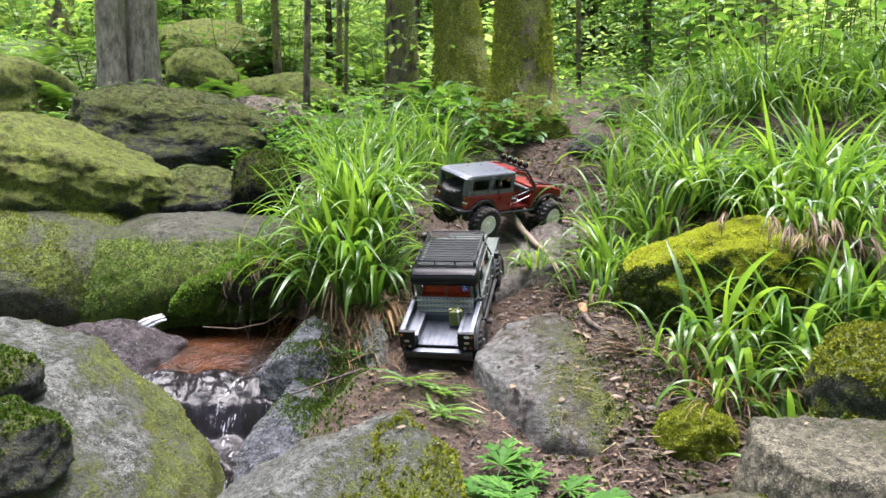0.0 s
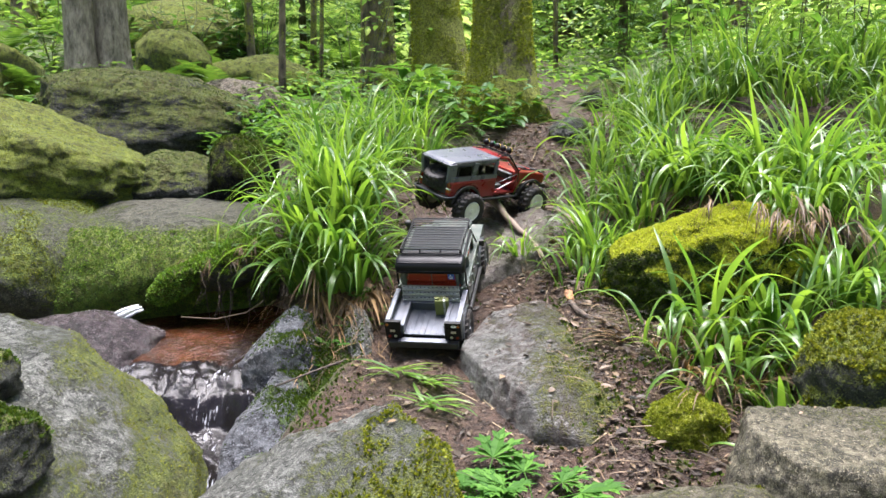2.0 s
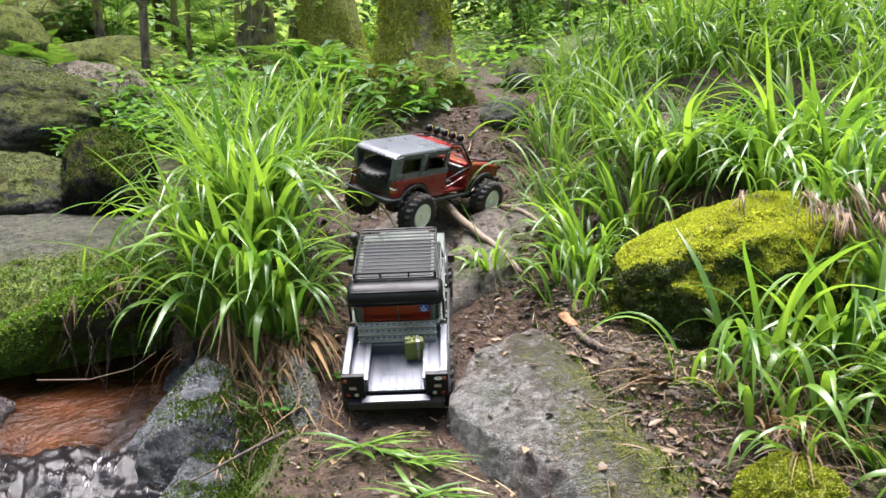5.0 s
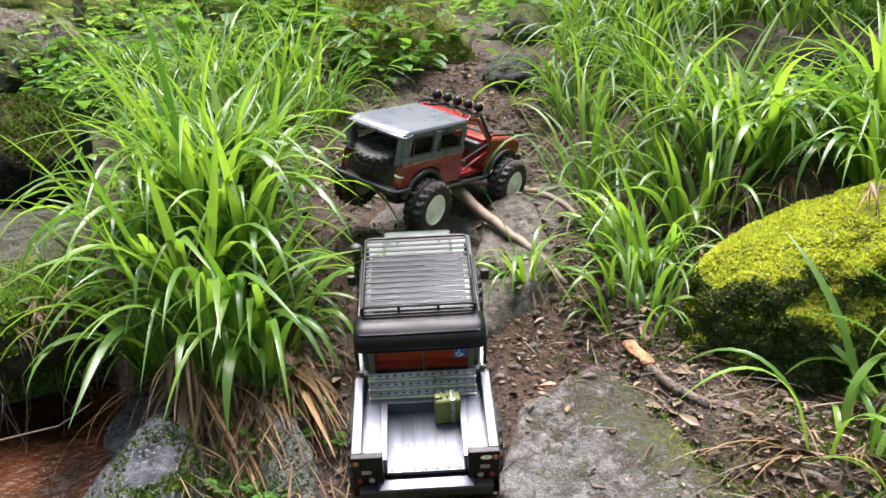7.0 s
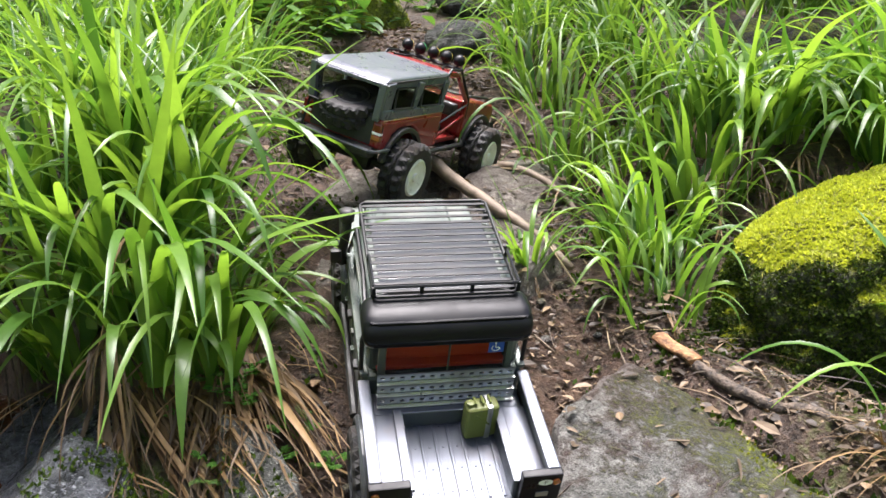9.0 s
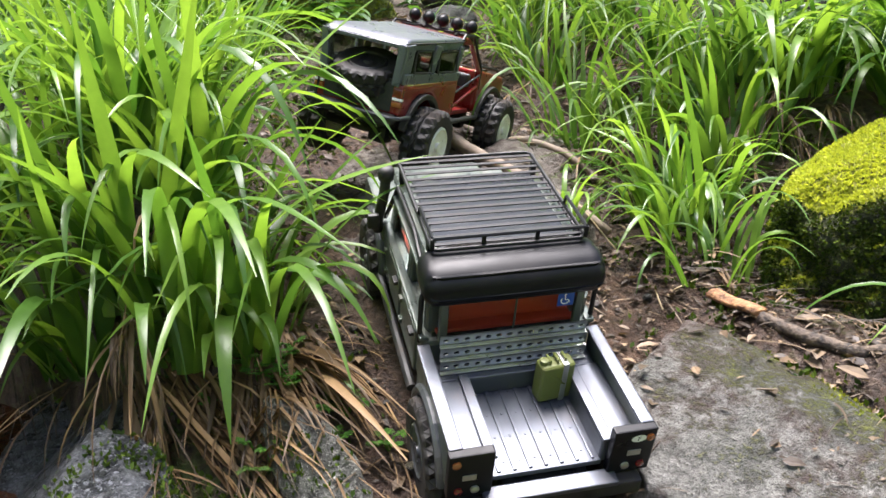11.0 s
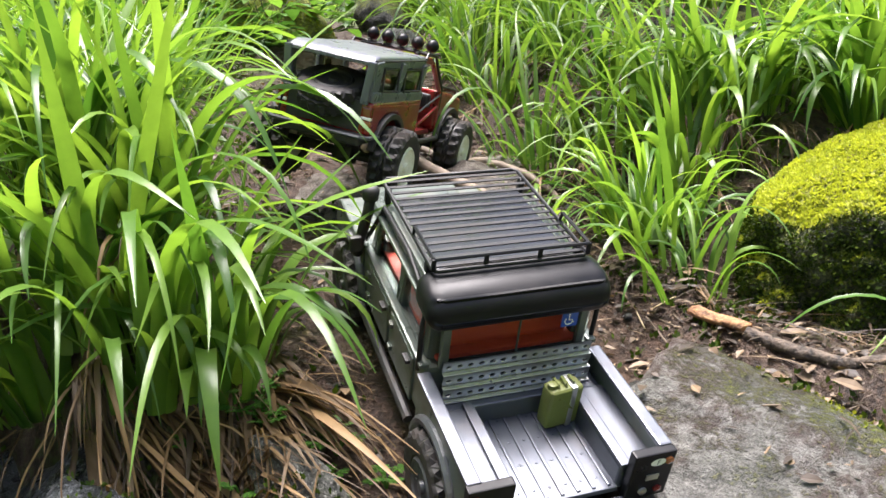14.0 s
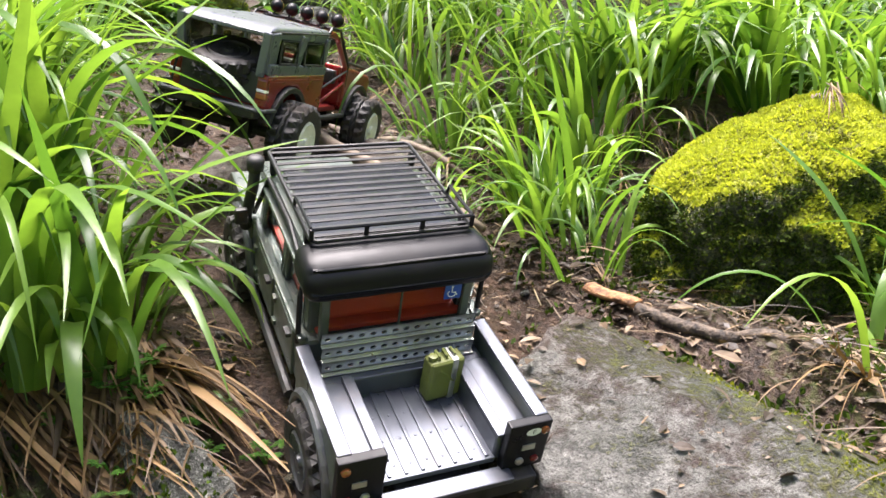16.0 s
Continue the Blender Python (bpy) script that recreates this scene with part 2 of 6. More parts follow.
slate_rock = rock_mat("wet_slate", (0.052, 0.056, 0.062), (0.18, 0.19, 0.205), (0.04, 0.095, 0.012), (0.15, 0.26, 0.026), 0.75)
stream_moss = leaf_mat("vivid_stream_moss", (0.050, 0.120, 0.014), (0.24, 0.39, 0.045), 0.6, 0.25, 0.3)
moss_dark = leaf_mat("dark_moss_sprigs", (0.0236, 0.0531, 0.00708), (0.106, 0.165, 0.0165), 0.7, 0.2, 0.2)
blade_m = leaf_mat("grass_blade", (0.050, 0.135, 0.022), (0.225, 0.375, 0.060), 0.33, 0.46, 0.6)
# flank moss: shade is painted in as a darker green
shade_moss = leaf_mat("shade_toned_moss", (0.022, 0.042, 0.006), (0.12, 0.17, 0.018), 0.8, 0.2, 0.15, rare=1.8)
blade_back = leaf_mat("wood_grass_blade", (0.038, 0.105, 0.020), (0.185, 0.31, 0.056), 0.42, 0.44, 0.45)
blade_old = leaf_mat("withered_blade", (0.045, 0.025, 0.011), (0.36, 0.225, 0.10), 0.55, 0.15, 0.4, rare=1.7)
broad_m = leaf_mat("broad_leaf", (0.045, 0.125, 0.028), (0.16, 0.33, 0.06), 0.45, 0.4)
fern_m = leaf_mat("fern_frond", (0.04, 0.10, 0.02), (0.15, 0.27, 0.05), 0.5, 0.4)
wood_leaf = leaf_mat("woodland_leaf", (0.065, 0.165, 0.045), (0.34, 0.50, 0.16), 0.5, 0.5)
# distance haze is put into this leaf colour: paler and bluer
haze_leaf = leaf_mat("haze_paled_leaf", (0.14, 0.26, 0.12), (0.48, 0.61, 0.33), 0.6, 0.55, 0.2)
stem_m = mat("green_brown_stem", (0.075, 0.085, 0.035), 0.7)
k = Nodes(stem_m)
k.link(k.mix(k.noise(80, 4), (0.04, 0.045, 0.02), (0.13, 0.14, 0.06)), k.b.inputs["Base Color"])
needle_m = leaf_mat("conifer_needles", (0.045, 0.11, 0.035), (0.15, 0.27, 0.085), 0.6, 0.35)
litter_m = leaf_mat("fallen_leaf", (0.028, 0.018, 0.011), (0.30, 0.205, 0.115), 0.55, 0.1, rare=2.6)
bark_m = mat("tree_bark", (0.12, 0.09, 0.06), 0.85)
k = Nodes(bark_m)
co = k.coords()
mp = k.add("ShaderNodeMapping", Scale=(1.0, 1.0, 0.45))
k.link(co, mp.inputs["Vector"])
vo = k.add("ShaderNodeTexVoronoi", Scale=24.0)
k.link(mp.outputs[0], vo.inputs["Vector"])
f1, b1, g1 = k.math("ADD", k.math("MULTIPLY", k.noise(24, 8, 0.75, mp.outputs[0]), 0.6), k.math("MULTIPLY", vo.outputs["Distance"], 0.45)), k.noise(6, 9, 0.72, co), k.noise(90, 6, 0.75, co)
c = k.mix(k.ramp(f1, (0.35, (0, 0, 0)), (0.65, (1, 1, 1))), (0.045, 0.038, 0.022), (0.21, 0.175, 0.105))
mm = k.ramp(k.math("ADD", k.attr("moss"), k.math("MULTIPLY", k.math("SUBTRACT", b1, 0.5), 3.0)), (0.42, (0, 0, 0)), (0.62, (1, 1, 1)))
c = k.mix(mm, c, k.mix(k.ramp(g1, (0.35, (0, 0, 0)), (0.65, (1, 1, 1))), (0.075, 0.095, 0.012), (0.36, 0.39, 0.048)))
k.link(c, k.b.inputs["Base Color"])
k.bump(k.math("ADD", k.math("MULTIPLY", f1, 1.6), k.math("MULTIPLY", g1, 0.7)), 1.0, 0.045)
pale_bark = mat("grey_spruce_bark", (0.2, 0.18, 0.14), 0.85)
k = Nodes(pale_bark)
mp = k.add("ShaderNodeMapping", Scale=(1.0, 1.0, 0.35))
k.link(k.coords(), mp.inputs["Vector"])
f1, b1 = k.noise(30, 8, 0.75, mp.outputs[0]), k.noise(5, 5)
c = k.mix(k.ramp(f1, (0.36, (0, 0, 0)), (0.62, (1, 1, 1))), (0.075, 0.066, 0.050), (0.34, 0.31, 0.25))
k.link(k.mix(k.ramp(b1, (0.5, (0, 0, 0)), (0.7, (0.6, 0.6, 0.6))), c, (0.12, 0.13, 0.05)), k.b.inputs["Base Color"])
k.bump(f1, 1.0, 0.03)
root_m = mat("worn_root_wood", (0.3, 0.22, 0.15), 0.65)
k = Nodes(root_m)
f1 = k.noise(60, 6, 0.7)
k.link(k.mix(f1, (0.056, 0.0392, 0.0266), (0.266, 0.203, 0.14)), k.b.inputs["Base Color"])
k.bump(f1, 0.6, 0.003)
twig_m = mat("dark_twig", (0.06, 0.04, 0.028), 0.75)
k = Nodes(twig_m)
f1 = k.noise(90, 5)
k.link(k.mix(k.ramp(f1, (0.38, (0, 0, 0)), (0.62, (1, 1, 1))), (0.014, 0.010, 0.007), (0.115, 0.085, 0.060)), k.b.inputs["Base Color"])
k.bump(f1, 1.0, 0.006)
straw_m = mat("dry_stem", (0.42, 0.33, 0.19), 0.6)
orange_bark = mat("fresh_bark_piece", (0.42, 0.17, 0.06), 0.7)
k = Nodes(orange_bark)
f1 = k.noise(70, 6)
k.link(k.mix(k.ramp(f1, (0.36, (0, 0, 0)), (0.64, (1, 1, 1))), (0.10, 0.045, 0.022), (0.42, 0.22, 0.095)), k.b.inputs["Base Color"])
k.bump(f1, 1.0, 0.008)

water_m = mat("brown_stream_water", (0.10, 0.035, 0.012), 0.05, 0, 0.25)
k = Nodes(water_m)
w1, w2 = k.noise(16, 4, 0.6), k.noise(55, 4, 0.6)
k.link(k.ramp(k.noise(7, 4), (0.35, (0.006, 0.003, 0.0015)), (0.7, (0.075, 0.026, 0.008))), k.b.inputs["Base Color"])
k.bump(k.math("ADD", w1, k.math("MULTIPLY", w2, 0.6)), 0.8, 0.03)
fall_m = mat("running_water", (0.01, 0.008, 0.008), 0.03, 0, 0.38)
k = Nodes(fall_m)
mp = k.add("ShaderNodeMapping", Scale=(1.0, 0.16, 0.16))
k.link(k.coords(), mp.inputs["Vector"])
w1, w2, w3 = k.noise(110, 6, 0.7, mp.outputs[0]), k.noise(13, 4, 0.6), k.noise(260, 4, 0.65, mp.outputs[0])
# white streaks painted into the colour, for foam and for glints on the ripples
foam_glints = k.ramp(k.math("ADD", k.math("MULTIPLY", w1, 0.65), k.math("MULTIPLY", w2, 0.45)), (0.625, (0, 0, 0)), (0.70, (0.7, 0.7, 0.73)))
k.link(k.mix(foam_glints, k.mix(w2, (0.002, 0.0015, 0.0015), (0.016, 0.013, 0.014)), (0.66, 0.68, 0.74)), k.b.inputs["Base Color"])
k.link(k.mix(foam_glints, (0.04, 0.04, 0.04), (0.35, 0.35, 0.35)), k.b.inputs["Roughness"])
k.bump(k.math("ADD", k.math("ADD", k.math("MULTIPLY", w2, 0.7), k.math("MULTIPLY", w1, 0.5)), k.math("MULTIPLY", w3, 0.2)), 0.55, 0.014)



def paint(name, base, rough, metal=0.0, dirt=0.35, coat=0.0, speck=420, spec=0.5):
    """Toy paint with a film of dust, splashes and fine scratches."""
    m = mat(name, base, rough, metal, spec, coat)
    k = Nodes(m)
    co = k.coords()
    a, b = k.noise(22, 6, 0.65, co), k.noise(speck, 3, 0.6, co)
    c = k.mix(k.ramp(a, (0.5, (0, 0, 0)), (0.78, (dirt, dirt, dirt))), base, (0.16, 0.115, 0.08))
    c = k.mix(k.ramp(b, (0.66, (0, 0, 0)), (0.72, (dirt, dirt, dirt))), c, (0.22, 0.17, 0.12))
    k.link(c, k.b.inputs["Base Color"])
    k.link(k.ramp(a, (0.3, (rough * 0.7,) * 3), (0.75, (min(1, rough * 1.5 + 0.08),) * 3)), k.b.inputs["Roughness"])
    k.bump(b, 0.08, 0.0006)
    return m


grey_green = paint("grey_green_metallic_paint", (0.075, 0.094, 0.081), 0.3, 0.3, 0.4, 0.3)
silver = paint("silver_bed_paint", (0.100, 0.110, 0.130), 0.36, 0.6, 0.3)
black_gloss = paint("black_glossy_plastic", (0.006, 0.0065, 0.008), 0.33, 0, 0.03, 0.0, 420, 0.2)
black_matt = paint("black_matt_plastic", (0.018, 0.018, 0.018), 0.5, 0, 0.35)
black_metal = paint("black_rack_metal", (0.009, 0.0095, 0.011), 0.38, 0.0, 0.08, 0.0, 420, 0.25)
wet_roof = paint("wet_glossy_roof_paint", (0.055, 0.062, 0.070), 0.14, 0.2, 0.1, 0.3, 420, 0.7)
dark_grey = paint("dark_grey_paint", (0.06, 0.065, 0.07), 0.35, 0.2, 0.3)
red_paint = paint("scratched_red_paint", (0.20, 0.010, 0.010), 0.28, 0, 0.22, 0.5)
top_grey = paint("dusty_hardtop_plastic", (0.085, 0.093, 0.112), 0.27, 0, 0.10, 0.0, 420, 0.9)
rim_white = paint("dirty_white_rim", (0.78, 0.76, 0.66), 0.45, 0, 0.5)
rubber = paint("muddy_tyre_rubber", (0.014, 0.013, 0.0125), 0.7, 0, 0.35)
alu = paint("bare_aluminium", (0.55, 0.56, 0.53), 0.33, 0.9, 0.5)
olive = paint("olive_canister_paint", (0.13, 0.15, 0.035), 0.45, 0, 0.5)
orange_m = paint("orange_interior_plastic", (0.42, 0.040, 0.016), 0.5, 0, 0.2)
lamp_yel = mat("yellow_lamp_cover", (0.75, 0.55, 0.12), 0.3)
lamp_grn = mat("green_lamp_cover", (0.01, 0.35, 0.12), 0.3)
tail_red = mat("red_tail_lens", (0.14, 0.012, 0.01), 0.15, 0, 0.6, 0.5)
tail_amber = mat("amber_tail_lens", (0.26, 0.08, 0.02), 0.15, 0, 0.6, 0.5)
sign_blue = mat("blue_sticker", (0.015, 0.07, 0.38), 0.4)
white_m = mat("white_print", (0.8, 0.8, 0.78), 0.5)
yellow_m = mat("yellow_sticker", (0.6, 0.5, 0.06), 0.5)
glass_m = mat("clear_glazing", (0.9, 0.95, 0.92), 0.03, 0, 0.5)
gb = glass_m.node_tree.nodes["Principled BSDF"]
gb.inputs["Transmission Weight"].default_value = 1.0
gb.inputs["IOR"].default_value = 1.12
smoke_m = mat("smoked_glazing", (0.25, 0.30, 0.22), 0.06, 0, 0.5)
gb = smoke_m.node_tree.nodes["Principled BSDF"]
gb.inputs["Transmission Weight"].default_value = 1.0
gb.inputs["IOR"].default_value = 1.12


# ---- the ground: one sheet, trail, stream bed and banks ----
def ground_z(x, y):
    x, y = np.asarray(x, float), np.asarray(y, float)
    trail = np.interp(y, [-150, -5, 0, 1.0, 1.5, 1.75, 2.0, 2.1, 2.3, 2.6, 3.0, 3.5, 4, 6, 10, 30, 150],
                      [-12, -0.6, -0.25, 0.0, 0.11, 0.16, 0.215, 0.262, 0.355, 0.455, 0.61, 0.81, 0.92, 1.25, 1.9, 5, 22])
    bed = np.interp(y, [-150, -5, 0, 1.0, 1.75, 1.95, 2.05, 2.15, 2.45, 2.62, 2.75, 2.9, 3.5, 4, 6, 10, 30, 150],
                    [-12.4, -0.9, -0.5, -0.24, -0.08, -0.04, 0.05, 0.10, 0.11, 0.12, 0.32, 0.48, 0.70, 0.85, 1.25, 1.9, 5, 22])
    edge = np.interp(y, [1, 1.75, 2.1, 2.3, 2.5, 2.9, 3.6], [-0.28, -0.31, -0.30, -0.28, -0.33, -0.6, -0.9])
    w = smooth01(0, 1, (x - edge + 0.10) / np.interp(y, [1.7, 2.0, 2.2, 2.4], [0.22, 0.30, 0.24, 0.14]))
    z = bed * (1 - w) + trail * w
    z = z + 0.10 * np.exp(-(((x + 0.24) / 0.12) ** 2 + ((y - 2.49) / 0.20) ** 2) ** 2)
    z = z + np.interp(y, [1.4, 1.6, 1.7, 1.9, 2.05, 2.2, 2.4], [0, 0.04, 0.07, 0.105, 0.08, 0.045, 0]) * smooth01(0.36, 0.48, x) * smooth01(0.95, 0.72, x)
    z = z - 0.045 * np.exp(-((x - 0.58) / 0.16) ** 2 - ((y - 2.78) / 0.16) ** 2)
    z = z + 0.07 * np.exp(-((x + 0.30) / 0.25) ** 2 - ((y - 2.9) / 0.3) ** 2)
    bank = np.interp(y, [1.2, 2.0, 2.4, 2.9, 3.3, 4.0], [1.0, 0.66, 0.55, 0.58, 0.80, 1.05])
    high = np.interp(y, [0.8, 1.8, 2.4, 3.2, 5, 9], [0.03, 0.10, 0.20, 0.20, 0.16, 0.0])
    z = z + high * smooth01(0.0, 0.40, x - bank) + 0.06 * smooth01(0, 2, x - bank - 0.3) * smooth01(9, 5, y)
    z = z - 0.16 * np.exp(-(((x - 1.36) / 0.20) ** 2 + ((y - 2.96) / 0.15) ** 2) ** 2)
    far = smooth01(-1.2, -4.5, x) * smooth01(2.0, 5.0, y) * smooth01(60, 20, y)
    return z + far * 0.5 + 0.25 * smooth01(6, 14, y) * np.sin(x * 0.7 + 1) * smooth01(60, 20, y)


def axis(lo, hi, step, reach):
    a = list(np.arange(lo, hi + 1e-6, step))
    d, v = step * 1.5, a[-1]
    while v < reach:
        v += d
        a.append(v)
        d *= 1.28
    d, v = step * 1.5, a[0]
    while v > -reach:
        v -= d
        a.insert(0, v)
        d *= 1.28
    return np.array(a)


gx, gy = axis(-1.3, 1.4, 0.016, 150), axis(1.0, 3.9, 0.016, 150)
GX, GY = np.meshgrid(gx, gy)
GZ = ground_z(GX, GY)
verts, moss = [], []
for x, y, z in zip(GX.ravel(), GY.ravel(), GZ.ravel()):
    near = 1.0 if abs(x) < 3 and 0 < y < 6 else 0.3
    v = n3(x, y, 0, 7) * 0.020 + n3(x, y, 3, 21) * 0.012 + n3(x, y, 5, 60) * 0.006
    if abs(x) > 8 or y > 12 or y < -4:
        v = n3(x, y, 0, 0.4) * 0.15
    verts.append((x, y, z + near * v))
    onpath = math.exp(-((x - float(np.interp(y, [1.4, 2.1, 2.6, 3.2, 3.8], [0.15, 0.08, 0.28, 0.62, 0.75]))) / 0.30) ** 4)
    moss.append(0.42 * (1 - onpath) + (0.3 * math.exp(-((x + 0.22) / 0.13) ** 2 - ((y - 2.0) / 0.25) ** 2)) + 0.16 * n3(x, y, 9, 4) + 0.35 * float(max(smooth01(3.6, 4.6, y), smooth01(3.0, 3.6, y) * smooth01(0.0, -0.4, x))) + (0.3 * n3(x, y, 4, 0.7) if y < 0.8 or abs(x) > 1.6 else 0))
nx = len(gx)
faces = [(j * nx + i, j * nx + i + 1, (j + 1) * nx + i + 1, (j + 1) * nx + i) for j in range(len(gy) - 1) for i in range(nx - 1)]
ground = tagged(mesh_ob("ground", verts, faces, soil_m, attr=moss), "sloping forest floor of wet brown soil with moss and leaf litter", "ground", kind="structure")


def gz(x, y):
    return float(ground_z(x, y))


# ---- stones ----
def sprig(verts, faces, p, n, size, r):
    """A few tiny pointed leaves that stand off the stone."""
    for _ in range(2):
        d = (n + Vector((r.uniform(-1, 1), r.uniform(-1, 1), r.uniform(-0.6, 1))) * 0.9).normalized()
        s = d.cross(Vector((r.uniform(-1, 1), r.uniform(-1, 1), r.uniform(-1, 1)))).normalized() * size * 0.28
        i = len(verts)
        m = p + d * size * 0.55
        verts += [p - s * 0.5, m + s, p + d * size, m - s]
        faces.append((i, i + 1, i + 2, i + 3))


def rock(name, loc, radii, turn, seed, material, label, moss=0.5, cuts=7, sub=5, sprigs=0, leaf=None, size=0.008, category="rock", up=0.55, flat=None, hull=None, grow=None, under=None, worn=0):
    r = random.Random(seed)
    bm = bmesh.new()
    bmesh.ops.create_icosphere(bm, subdivisions=sub, radius=1.0)
    planes = []
    for _ in range(cuts):
        n = Vector((r.gauss(0, 1), r.gauss(0, 1), r.gauss(0, 0.8))).normalized()
        planes.append((n, r.uniform(0.66, 0.92)))
    if flat is not None:
        planes.append((Vector(flat[:3]).normalized(), flat[3]))
    keep = 0.12
    if hull is not None:
        # sides from an outline in plan, then its top planes
        outline, height, tops = hull
        planes, keep = [], 0.03
        for a, b in zip(outline, outline[1:] + outline[:1]):
            mid = Vector(((a[0] + b[0]) / 2, (a[1] + b[1]) / 2, height))
            n = Vector((b[1] - a[1], a[0] - b[0], 0)).normalized()
            n = (n if n.dot(mid) > 0 else -n) + Vector((0, 0, r.uniform(0.05, 0.3)))
            planes.append((n.normalized(), n.normalized().dot(mid) / radii[0]))
        planes += [(Vector(q[:3]).normalized(), q[3] / radii[0]) for q in tops]
    off = Vector((r.uniform(0, 50), r.uniform(0, 50), r.uniform(0, 50)))
    for v in bm.verts:
        d = v.co.normalized()
        s = 1.0
        for n, o in planes:
            q = d.dot(n)
            if q > 0 and s * q > o:
                s = keep * s + (1 - keep) * o / q
        if hull is not None:
            s *= 1 + 0.03 * noise.noise(d * 2.3 + off) + 0.022 * noise.noise(d * 6 + off) + 0.012 * noise.noise(d * 14 + off) + 0.008 * noise.noise(d * 30 + off)
            v.co = d * s
            continue
        s *= 1 + 0.11 * noise.noise(d * 1.7 + off) + 0.065 * noise.noise(d * 4.2 + off) + 0.035 * abs(noise.noise(d * 8 + off)) + 0.02 * noise.noise(d * 17 + off)
        v.co = d * s
    for _ in range(worn):
        bmesh.ops.smooth_vert(bm, verts=bm.verts, factor=0.5, use_axis_x=True, use_axis_y=True, use_axis_z=True)
    bm.transform(Matrix.Translation(loc) @ pose(0, 0, 0, *turn) @ Matrix.Diagonal((*radii, 1)))
    bm.normal_update()
    me = bpy.data.meshes.new(name)
    vals = []
    for v in bm.verts:
        vals.append(moss + up * (v.normal.z - 0.45) + 0.42 * noise.noise(v.co * 4 + off) + 0.2 * noise.noise(v.co * 13 + off))
        if grow is not None:
            vals[-1] += v.normal.dot(Vector(grow))
        v.co += v.normal * (0.0035 * noise.noise(v.co * 60 + off) + 0.004 * noise.noise(v.co * 28 + off))
    pts = []
    if sprigs:
        fs = [f for f in bm.faces if sum(vals[v.index] for v in f.verts) / 3 > 0.5 and f.calc_center_median().z > gz(*f.calc_center_median()[:2]) - 0.02]
        if fs:
            areas = np.cumsum([f.calc_area() for f in fs])
            for _ in range(sprigs):
                f = fs[min(len(fs) - 1, int(np.searchsorted(areas, r.uniform(0, areas[-1]))))]
                a, b = sorted((r.random(), r.random()))
                c = [v.co for v in f.verts]
                pts.append((c[0] * a + c[1] * (b - a) + c[2] * (1 - b), f.normal.copy()))
    base = Vector((loc[0], loc[1], loc[2]))
    for v in bm.verts:
        v.co -= base
    bm.to_mesh(me)
    bm.free()
    me.materials.append(material)
    me.shade_smooth()
    a = me.attributes.new("moss", "FLOAT", "POINT")
    a.data.foreach_set("value", np.asarray(vals, dtype=np.float32))
    ob = new(name, me)
    ob.location = base
    tagged(ob, label, category, "stones of the stream and trail")
    if under is not None:
        # a second moss below the first, the flank's shade put into its darker colour
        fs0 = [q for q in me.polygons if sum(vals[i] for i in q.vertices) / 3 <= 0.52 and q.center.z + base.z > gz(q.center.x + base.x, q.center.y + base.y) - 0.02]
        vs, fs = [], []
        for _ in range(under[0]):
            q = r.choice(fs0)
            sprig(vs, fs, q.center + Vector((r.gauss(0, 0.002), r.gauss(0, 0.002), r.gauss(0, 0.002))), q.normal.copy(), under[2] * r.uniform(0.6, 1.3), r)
        mesh_ob("shaded_moss", vs, fs, under[1], ob, "moss on the flank with shade put into its dark green", smooth=False)
    if pts:
        vs, fs = [], []
        for p, n in pts:
            sprig(vs, fs, p - base - n * 0.001, n, size * r.uniform(0.6, 1.3), r)
        mesh_ob("moss", vs, fs, leaf or moss_m, ob, "fine leafy moss cushion", smooth=False)
    return ob


rock("trail_slab", (0.34, 1.83, 0.13), (0.46, 0.46, 0.46), (0, 0, 0), 11, slab_rock, "flat grey trail slab with thin moss and mud", 0.24, 0, 6, 700, None, 0.005, up=0.1, grow=(0.25, -0.25, 0),
     hull=([(0.016, 0.326), (0.123, 0.289), (0.205, 0.03), (0.19, -0.20), (0.125, -0.295), (-0.035, -0.235), (-0.144, -0.035), (-0.202, 0.096), (-0.128, 0.254)], 0.03, [(0.02, -0.20, 1, 0.138), (-0.30, -0.26, 1, 0.140), (0.38, -0.16, 1, 0.150), (0.1, -0.80, 1, 0.19)]))
rock("trail_rock", (0.34, 2.40, 0.305), (0.50, 0.50, 0.50), (0, 0, 0), 12, worn_rock, "worn grey rock sheet beside the wheel rut", 0.12, 0, 6, 300, None, 0.006, up=0.1,
     hull=([(-0.15, -0.30), (-0.05, -0.33), (0.04, -0.20), (0.08, 0.0), (0.17, 0.06), (0.18, 0.24), (0.07, 0.33), (-0.05, 0.24), (-0.12, -0.02)], 0.05, [(0.03, -0.37, 1, 0.122), (0.25, -0.40, 1, 0.128), (-0.2, -0.30, 1, 0.128)]))
rock("flat_stone", (0.50, 2.74, 0.475), (0.10, 0.14, 0.05), (12, 4, -30), 13, worn_rock, "flat bare stone under tree roots", 0.12, 5, 5, 80, None, 0.006, up=0.15)
rock("flat_stone", (0.15, 2.60, 0.36), (0.40, 0.40, 0.40), (0, 0, 0), 14, worn_rock, "broad flat stone worn smooth in the trail", 0.2, 0, 6, 200, None, 0.006, up=0.1, grow=(0, 0.2, 0),
     hull=([(-0.17, -0.16), (0.0, -0.20), (0.15, -0.12), (0.19, 0.06), (0.13, 0.19), (-0.06, 0.20), (-0.16, 0.08)], 0.06, [(0.02, -0.37, 1, 0.104), (-0.25, -0.30, 1, 0.112), (0.2, -0.35, 1, 0.114)]))
